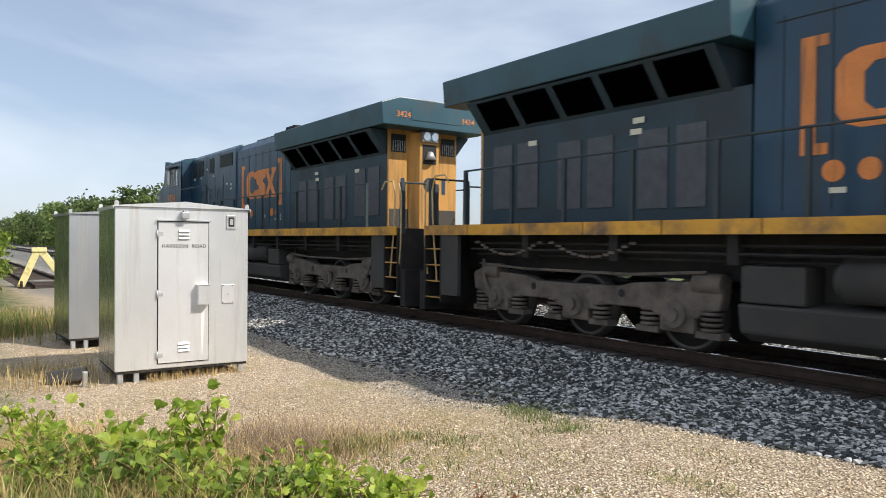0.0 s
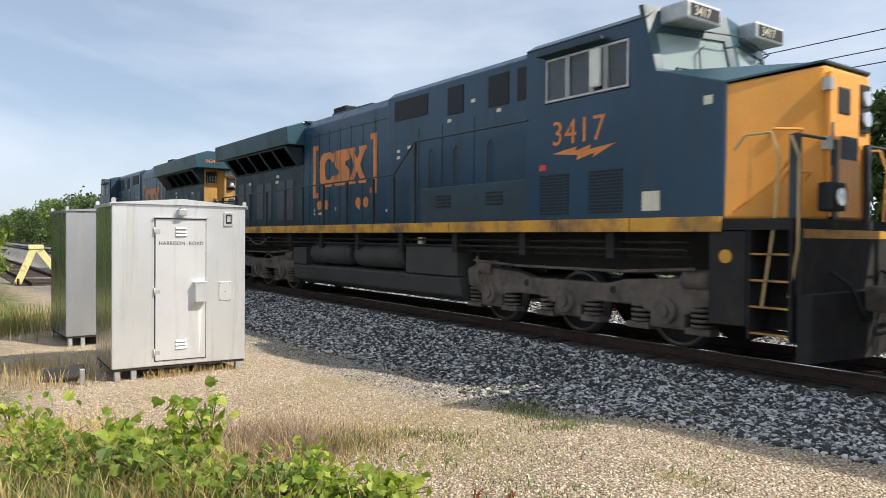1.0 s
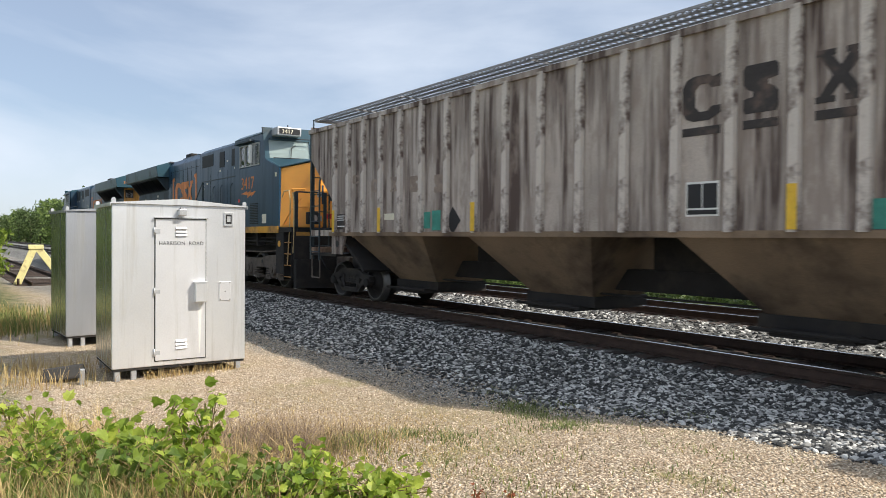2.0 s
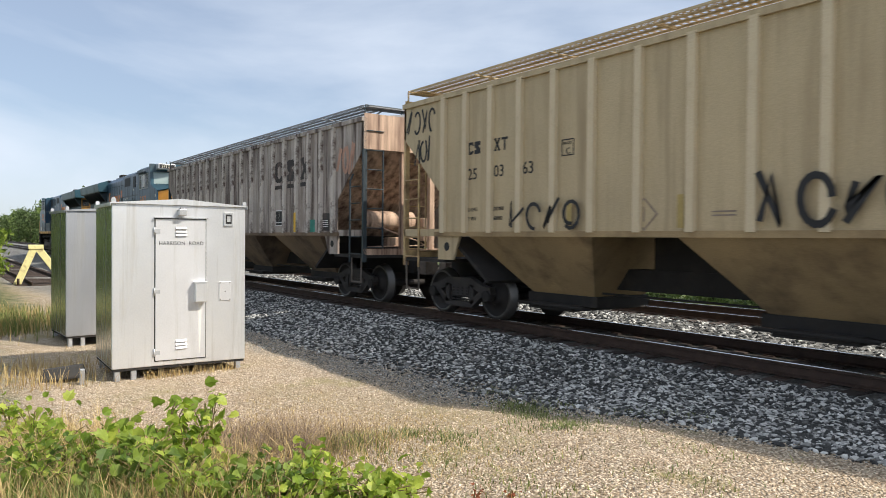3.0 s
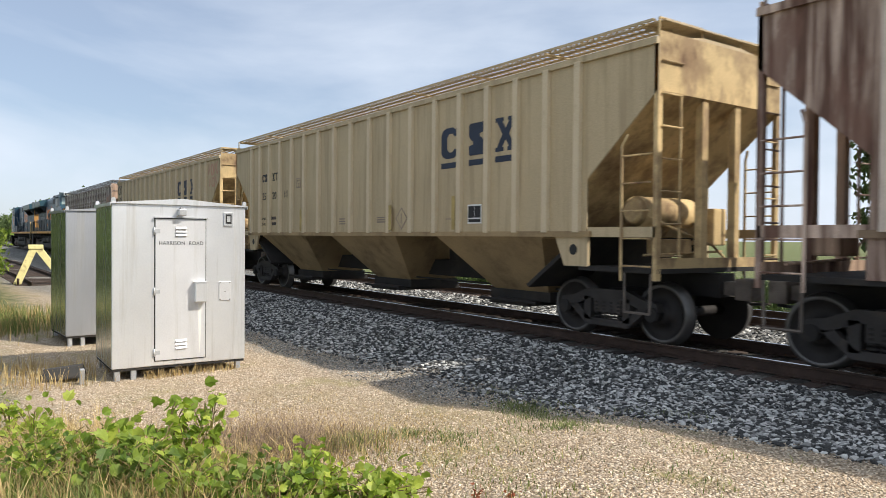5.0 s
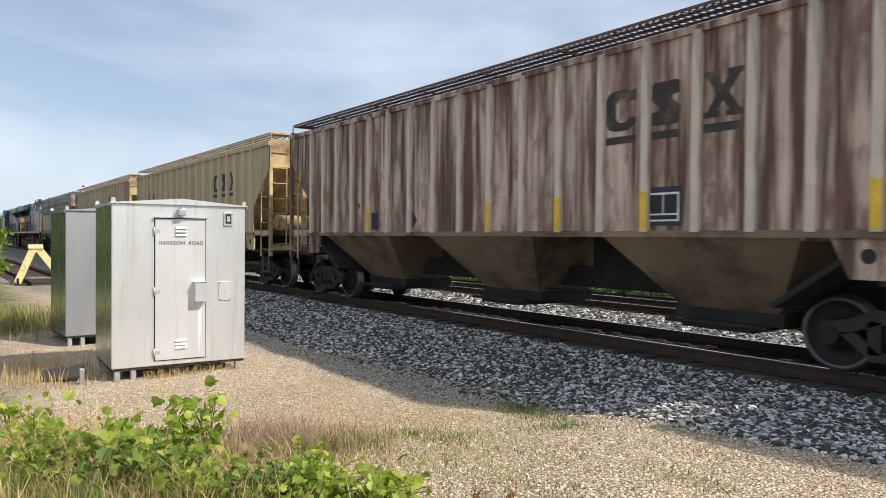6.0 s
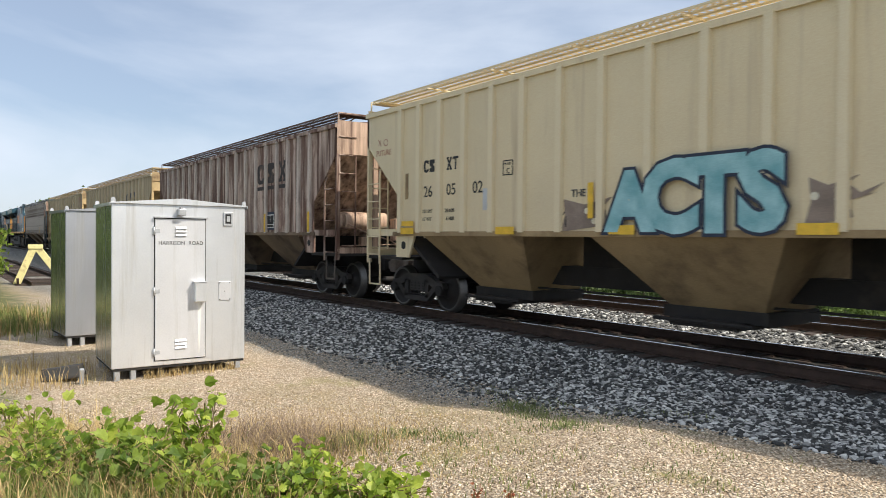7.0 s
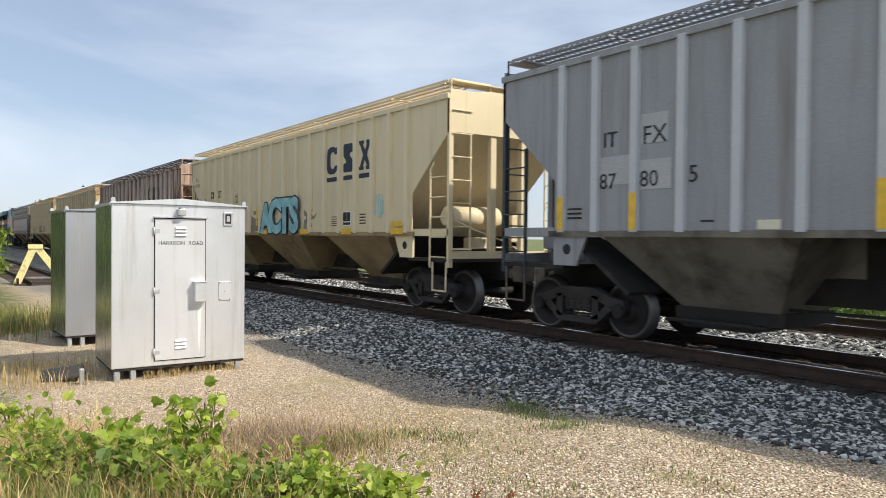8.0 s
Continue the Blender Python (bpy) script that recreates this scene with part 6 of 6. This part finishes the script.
def stuff(name, me, mat, label, category):
    me.materials.append(mat)
    return tagged(new(name, me), label, category, kind="stuff")


def vine_plant(x, y, h, width, seed, mat, size, label, n_stems=8, per=1):
    """A rank weed or vine: arching stems with broad toothed leaves along them."""
    rng = random.Random(seed)
    t = thing("leafy_weed", label, "weed", "weeds in the foreground", pose(x, y, GZ(x, y) - 0.02))
    stems, cents = B(), []
    for k in range(n_stems):
        a = rng.uniform(0, 6.28)
        r = width * rng.uniform(0.3, 1.0)
        hh = h * rng.uniform(0.6, 1.05)
        pts = [Vector((0.05 * math.cos(a), 0.05 * math.sin(a), 0))]
        for j in range(1, 6):
            f = j / 5
            pts.append(Vector((r * f ** 1.4 * math.cos(a + 0.4 * f), r * f ** 1.4 * math.sin(a + 0.4 * f), hh * (1 - (1 - f) ** 1.7))))
        tube(stems, pts, 0.0045, 4)
        for j, p in enumerate(pts[1:]):
            cents.append(p)
            if rng.random() < 0.35:
                cents.append(p.lerp(pts[j], 0.5))
    tagged(part("stem", stems, M["stalk"], t, "thin brown stems"), kind="stuff")
    me = leaf_cloud(rng, cents, size, size * 0.9, per, True)
    me.materials.append(mat)
    tagged(part("leaves", me, None, t, "broad toothed green leaves"), kind="stuff")
    return t


def tree(x, y, h, w, seed, mat, label, size=0.5, clumps=70, per=26, trunk=0.25, name="tree"):
    rng = random.Random(seed)
    z0 = GZ(x, y)
    t = thing(name, label, "tree" if name == "tree" else "bush", "", pose(x, y, z0 - 0.1))
    b = B()
    top = Vector((rng.uniform(-0.3, 0.3), rng.uniform(-0.3, 0.3), h * 0.8))
    cyl(b, (0, 0, 0), tuple(top), h * 0.022 + 0.03, 8, 0.03)
    cents = []
    for k in range(clumps):
        f = rng.random() ** 0.8
        z = h * (trunk + (0.97 - trunk) * f)
        rad = w * (0.35 + 0.65 * math.sin(math.pi * min(1, 0.15 + 0.85 * (1 - f) ** 0.8))) * rng.uniform(0.35, 1.0)
        a = rng.uniform(0, 6.28)
        p = Vector((rad * math.cos(a), rad * math.sin(a), z))
        cents.append(p)
        if k % 5 == 0:
            q = top * (max(0.15, z / h - 0.15))
            cyl(b, tuple(q), tuple(p), 0.012 * h * 0.5 + 0.01, 5, 0.01)
    part("trunk", b, M["bark"], t, "grey-brown trunk and limbs")
    me = leaf_cloud(rng, cents, size, w * 0.14 + 0.1, per)
    me.materials.append(mat)
    part("crown", me, None, t, "uneven leafy crown")
    return t


def build_vegetation():
    rng = random.Random(21)
    # foreground weeds and vines on the bank by the camera
    for k, (x, y, h, w, m, size) in enumerate((
            (-5.85, 1.50, 0.66, 0.24, "leaf", 0.10), (-5.94, 1.20, 0.52, 0.26, "leaf", 0.12), (-5.83, 1.84, 0.64, 0.20, "leaf", 0.10), (-8.15, 0.63, 0.55, 0.20, "leaf", 0.09), (-7.48, 0.76, 0.54, 0.20, "leaf", 0.10),
            (-6.48, 0.82, 0.44, 0.30, "leaf", 0.08), (-5.95, 0.94, 0.42, 0.30, "leafdark", 0.09), (-5.0, 2.03, 0.27, 0.28, "leafdark", 0.08), (-4.82, 2.24, 0.29, 0.26, "leaf", 0.075), (-4.32, 2.24, 0.20, 0.30, "leaf", 0.075),
            (-4.17, 2.42, 0.18, 0.28, "leaf", 0.085), (-4.04, 2.54, 0.17, 0.22, "leaf", 0.085), (-5.24, 1.18, 0.40, 0.34, "leafdark", 0.10), (-4.82, 1.37, 0.36, 0.30, "leaf", 0.085), (-4.73, 1.68, 0.26, 0.30, "leafdark", 0.08),
            (-5.29, 0.94, 0.40, 0.34, "leafdark", 0.09), (-5.69, 0.58, 0.40, 0.36, "leafdark", 0.085), (-5.97, 0.46, 0.40, 0.36, "leaf", 0.08), (-4.6, 1.85, 0.20, 0.28, "leafdark", 0.07),
            (-5.55, 1.35, 0.50, 0.26, "leaf", 0.085), (-5.65, 1.62, 0.48, 0.24, "leaf", 0.075), (-5.45, 1.10, 0.40, 0.28, "leafdark", 0.10), (-5.35, 1.55, 0.34, 0.28, "leaf", 0.075), (-6.15, 1.05, 0.44, 0.24, "leaf", 0.085), (-5.15, 1.42, 0.32, 0.28, "leafdark", 0.08),
            (-6.9, 0.85, 0.42, 0.24, "leaf", 0.065), (-6.2, 0.70, 0.36, 0.28, "leafdark", 0.07), (-4.45, 2.05, 0.18, 0.28, "leaf", 0.07))):
        vine_plant(x, y, h, w, k + 1, M[m], size, "broad-leaved green vine growing among dry grass" if m == "leaf" else "dark green rank weed growing on the bank", 8)
    for k in range(24):
        f = rng.random()
        x, y = -6.3 + 2.2 * f + rng.uniform(-0.25, 0.25), 0.45 + 1.95 * f + rng.uniform(-0.3, 0.3)
        vine_plant(x, y, (0.42 - 0.24 * f) * rng.uniform(0.6, 1.1), 0.26, 60 + k, M["leafdark" if k % 2 else "leaf"], rng.uniform(0.035, 0.06), "small-leaved yellow-green weed growing on the bank", 6, 2)
    for k, (x, y) in enumerate(((-3.42, 2.97), (-3.62, 2.85))):
        vine_plant(x, y, 0.11, 0.06, 31 + k, M["redleaf"], 0.026, "small weed with red autumn leaves", 3, 1)

    def patch(n, fx, fy):
        out = []
        while len(out) < n:
            x, y = fx(), fy()
            out.append((x, y, GZ(x, y) - 0.01))
        return out
    # dry grass behind the vines, thinning towards the gravel
    sp = patch(3300, lambda: rng.gauss(-6.6, 0.85), lambda: rng.gauss(0.85, 0.42))
    stuff("dry_grass", blades(rng, sp, 0.12, 0.52, 1.1, 0.0045), M["drygrass"], "tall straw-coloured dry grass among the weeds", "grass")
    sp = patch(2000, lambda: rng.gauss(-5.4, 0.7), lambda: rng.gauss(1.35, 0.45))
    stuff("dry_grass", blades(rng, sp, 0.10, 0.36, 1.1, 0.004), M["drygrass"], "straw-coloured grass between the vines", "grass")
    sp = patch(3600, lambda: rng.gauss(-5.7, 0.7), lambda: rng.gauss(1.0, 0.45))
    stuff("grass_tuft", blades(rng, sp, 0.10, 0.36, 0.9, 0.0045), M["grass"], "yellow-green grass among the foreground weeds", "grass")
    sp = patch(3400, lambda: rng.gauss(-6.5, 0.5), lambda: rng.gauss(2.75, 0.36))
    stuff("weed_tuft", blades(rng, sp, 0.06, 0.30, 1.5, 0.0026), M["weed"], "brown wispy dead weeds on the gravel", "weeds")
    sp = patch(1800, lambda: rng.gauss(-6.4, 0.6), lambda: rng.gauss(2.8, 0.4))
    stuff("dry_grass", blades(rng, sp, 0.05, 0.26, 1.6, 0.003), M["drygrass"], "pale wispy grass heads among the dead weeds", "grass")
    sp = patch(900, lambda: rng.gauss(-6.0, 0.22), lambda: rng.gauss(3.15, 0.16))
    stuff("grass_tuft", blades(rng, sp, 0.05, 0.16, 1.0, 0.004), M["grass"], "low green grass on the gravel", "grass")
    sp = patch(9000, lambda: rng.gauss(-6.4, 1.3), lambda: rng.gauss(3.4, 0.75))
    stuff("dry_grass", blades(rng, sp, 0.015, 0.06, 1.6, 0.004), M["drygrass"], "short dry grass matted over the gravel", "grass")
    sp = patch(4000, lambda: rng.uniform(-9.6, -3.0), lambda: rng.gauss(3.0, 1.1))
    stuff("weed_tuft", blades(rng, sp, 0.015, 0.07, 1.6, 0.003), M["weed"], "short brown weed litter scattered over the gravel", "weeds")
    for cx, cy, w in ((-6.0, 5.42, 0.16), (-5.6, 5.22, 0.13), (-6.25, 5.6, 0.12), (-4.9, 4.95, 0.10), (-5.35, 3.95, 0.14), (-5.9, 3.75, 0.12)):
        sp = patch(170, lambda: rng.gauss(cx, w * 1.6), lambda: rng.gauss(cy, w))
        stuff("grass_tuft", blades(rng, sp, 0.03, 0.10, 1.3, 0.007), M["leafgrass"], "low green weed clump in the gravel", "weeds")
    for cx, cy in ((-6.4, 5.7), (-5.2, 4.6), (-4.4, 6.3), (-7.4, 6.2), (-3.4, 5.0), (-4.1, 4.0), (-5.8, 3.9), (-3.6, 3.2), (-4.6, 3.3), (-5.4, 3.1), (-3.0, 4.3), (-6.2, 6.15), (-5.0, 6.1), (-2.9, 3.4), (-4.9, 5.3)):
        sp = patch(130, lambda: rng.gauss(cx, 0.28), lambda: rng.gauss(cy, 0.16))
        stuff("grass_tuft", blades(rng, sp, 0.02, 0.08, 1.3, 0.005), M["grass"], "small green weed patch in the gravel", "grass")
    sp = patch(700, lambda: rng.uniform(-13.2, -10.9), lambda: rng.gauss(1.2, 0.5))
    stuff("dry_grass", blades(rng, sp, 0.05, 0.35, 0.7, 0.006), M["drygrass"], "dry weeds round the fallen post beside the bungalow", "grass")
    sp = patch(300, lambda: rng.gauss(-10.95, 0.08), lambda: rng.uniform(2.5, 3.9))
    stuff("dry_grass", blades(rng, sp, 0.05, 0.2, 0.8, 0.005), M["drygrass"], "dry weeds under the bungalow's front", "grass")
    # tall grass beyond the second bungalow
    sp = patch(3600, lambda: rng.gauss(-19.2, 1.0), lambda: rng.gauss(0.7, 0.8))
    stuff("tall_grass", blades(rng, sp, 0.15, 0.55, 0.6, 0.010), M["grass"], "tall green and yellow grass beyond the bungalows", "grass")
    sp = patch(2200, lambda: rng.gauss(-19.5, 1.4), lambda: rng.gauss(1.0, 1.0))
    stuff("dry_grass", blades(rng, sp, 0.15, 0.5, 0.6, 0.008), M["drygrass"], "tall dry grass beyond the bungalows", "grass")
    # bush at the edge of the lot
    for x, y, h, w, s in ((-30.5, 1.35, 2.5, 0.8, 41), (-32.5, 0.2, 3.0, 1.5, 42), (-29.0, 0.4, 2.1, 1.1, 43)):
        tree(x, y, h, w, s, M["leafdark"], "dense dark green bush at the lot's edge", 0.22, 70, 34, 0.06, "bush")
    # far tree line along the railway
    k = 0
    for i in range(64):
        x = -360 + 4.4 * i + rng.uniform(-2, 2)
        y = 20.5 + rng.uniform(0, 10) * (1 + max(0, -x - 130) / 160)
        tree(x, y, rng.uniform(7.5, 11.0), rng.uniform(2.8, 4.4), 100 + i, M["leaftree"] if i % 3 else M["leafpale"], "dense green tree in the far line behind the tracks", 0.75, 46, 20, 0.05)
    # low shrubs behind the second track
    for i in range(34):
        x = -34 + 1.35 * i + rng.uniform(-0.5, 0.5)
        y = 22.5 + rng.uniform(-1.0, 5.0)
        tree(x, y, rng.uniform(0.9, 1.9), rng.uniform(0.8, 1.3), 300 + i, M["leafpale"] if i % 3 == 0 else M["leaftree"], "low scrubby green bush behind the tracks", 0.20, 40, 26, 0.03, "bush")
    # trees along the near edge of the lot, seen in the bungalows' bare metal
    for i in range(14):
        tree(-44 - 4.6 * i, -3.0 - 0.9 * i % 9 - rng.uniform(0, 3), rng.uniform(7, 10), rng.uniform(3.0, 4.0), 500 + i, M["leaftree"], "dense green tree along the lot's near edge", 0.6, 60, 26, 0.04)
    for i in range(7):
        tree(-19 - 3.6 * i, -4.6 - rng.uniform(0, 2.0), rng.uniform(5.5, 8), rng.uniform(2.4, 3.0), 530 + i, M["leaftree"], "dense green tree along the lot's near edge", 0.45, 60, 30, 0.03)
    # taller trees beyond the crossing
    for i, (x, y, h, w) in enumerate(((-13.0, 31.5, 8.8, 1.3), (-11.0, 33.5, 10.0, 1.8), (-8.0, 32, 9.5, 2.0), (-4.5, 34, 11.0, 2.4), (-0.5, 33, 10, 2.6))):
        tree(x, y, h, w, 400 + i, M["leaftree"], "tall slender green tree beyond the tracks", 0.34, 120, 34, 0.12)


build_vegetation()


def bumping_post():
    """Yellow end-of-track post: two legs meeting under a cap, on a spur beyond the bungalows."""
    x, y = -34.6, 3.55
    t = thing("bumping_post", "faded yellow steel bumping post at a spur's end", "bumping post", "", pose(x, y, GZ(x, y), 0, 0, 84))
    for name, a, b in (("leg", (-0.66, 0, 0.0), (-0.03, 0, 1.58)), ("leg", (1.20, 0, 0.0), (0.10, 0, 1.58))):
        p, q = Vector(a), Vector(b)
        d = (q - p).normalized()
        n = Vector((-d.z, 0, d.x)) * 0.14
        m = B()
        prism(m, [(v.x, v.z) for v in (p - n, q - n, q + n, p + n)], "y", -0.16, 0.16)
        bevelled(part(name, m, M["yellow_old"], t, "thick faded yellow leg"), 0.02)
    m = B()
    bx(m, -0.24, 0.32, -0.2, 0.2, 1.52, 1.70, 0.02)
    part("cap", m, M["yellow_old"], t, "yellow striking cap")
    m = B()
    for k in (-0.3, 0.2):
        cyl(m, (-0.6, k, 0.05), (-0.6, k, 0.3), 0.05, 8)
    part("foot_bolts", m, M["rail"], t)


bumping_post()


def spur():
    t = tagged(new("track_3"), "short rusty spur track ending at the yellow post", "railway track", kind="structure")
    t.location = (0, 4.1, 0.17)
    for s in (-1, 1):
        b = B()
        bx(b, -120, -33.5, s * 0.75 - 0.035, s * 0.75 + 0.035, -0.05, 0.0)
        bx(b, -120, -33.5, s * 0.75 - 0.012, s * 0.75 + 0.012, -0.14, -0.05)
        part("rail", b, M["rail"], t)
    tie = mesh_of("tie", bx(B(), -0.115, 0.115, -1.3, 1.3, -0.30, -0.14), M["tie"])
    for i in range(60):
        part("tie", tie, None, t, at=pose(-34 - 0.55 * i, 0, 0))


spur()


def fallen_post():
    """A short grey steel channel lying on the gravel with a stub stake in front of it."""
    x, y = -11.5, 1.55
    t = thing("steel_offcut", "short grey steel channel lying on the gravel", "scrap metal", "", pose(x, y, GZ(x, y) + 0.03, 0, -8, 62))
    b = B()
    prism(b, [(-0.14, 0.0), (0.14, 0.0), (0.14, 0.03), (0.07, 0.17), (-0.07, 0.17), (-0.14, 0.03)], "x", -0.26, 0.26)
    bevelled(part("channel", b, M["tank"], t), 0.006)
    part("end_cap", bx(B(), -0.275, -0.26, -0.09, 0.09, 0.0, 0.10), M["gap"], t)
    s = thing("marker_stake", "pale grey stub stake leaning in the gravel", "stake", "", pose(x + 0.35, y + 0.17, GZ(x, y) - 0.05, 0, 14, 0))
    part("shaft", bx(B(), -0.03, 0.03, -0.03, 0.03, 0, 0.27, 0.012), M["galv"], s)


fallen_post()


def wires():
    """Three overhead wires crossing the view high on the far side, between poles out of view."""
    for k, (z, y) in enumerate(((11.0, 30.6), (10.35, 31.0), (9.9, 31.4))):
        b = B()
        pts = []
        for j in range(15):
            f = j / 14
            pts.append((-60 + 90 * f, y, z - 2.0 * f * (1 - f)))
        tube(b, pts, 0.022, 5)
        t = tagged(new("overhead_wire", mesh_of("overhead_wire", b, M["ink"])), "thin dark overhead wire beyond the tracks", "wire", "overhead wires")


def pole(x, y, z):
    t = thing("utility_pole", "grey-brown wooden utility pole beyond the tracks", "utility pole", "", pose(x, y, GZ(x, y) - 0.2))
    part("shaft", cyl(B(), (0, 0, 0), (0, 0, z), 0.15, 12, 0.10), M["bark"], t)
    part("cross_arm", bx(B(), -0.06, 0.06, -0.9, 0.9, z - 0.9, z - 0.75), M["bark"], t)


wires()
pole(30, 31.0, 11.4)
pole(-60, 31.0, 11.4)


build_stones()


def motions():
    for c, x, turned in ROLLING:
        walk(c, [(t, pose(x - run, TRACK_Y, RAIL, 0, 0, 180 if turned else 0)) for t, run in RUN])
    for w, x, r, turned in WHEELSETS:
        # turning about the axle: the train runs towards -x
        rows = []
        for k in range(0, round(8 * FPS) + 1):
            run = float(np.interp(k / FPS, [p[0] for p in RUN], [p[1] for p in RUN]))
            rows.append((k / FPS, pose(x, 0, r, 0, math.degrees(run / r) * (1 if turned else -1), 0)))
        walk(w, rows)


motions()
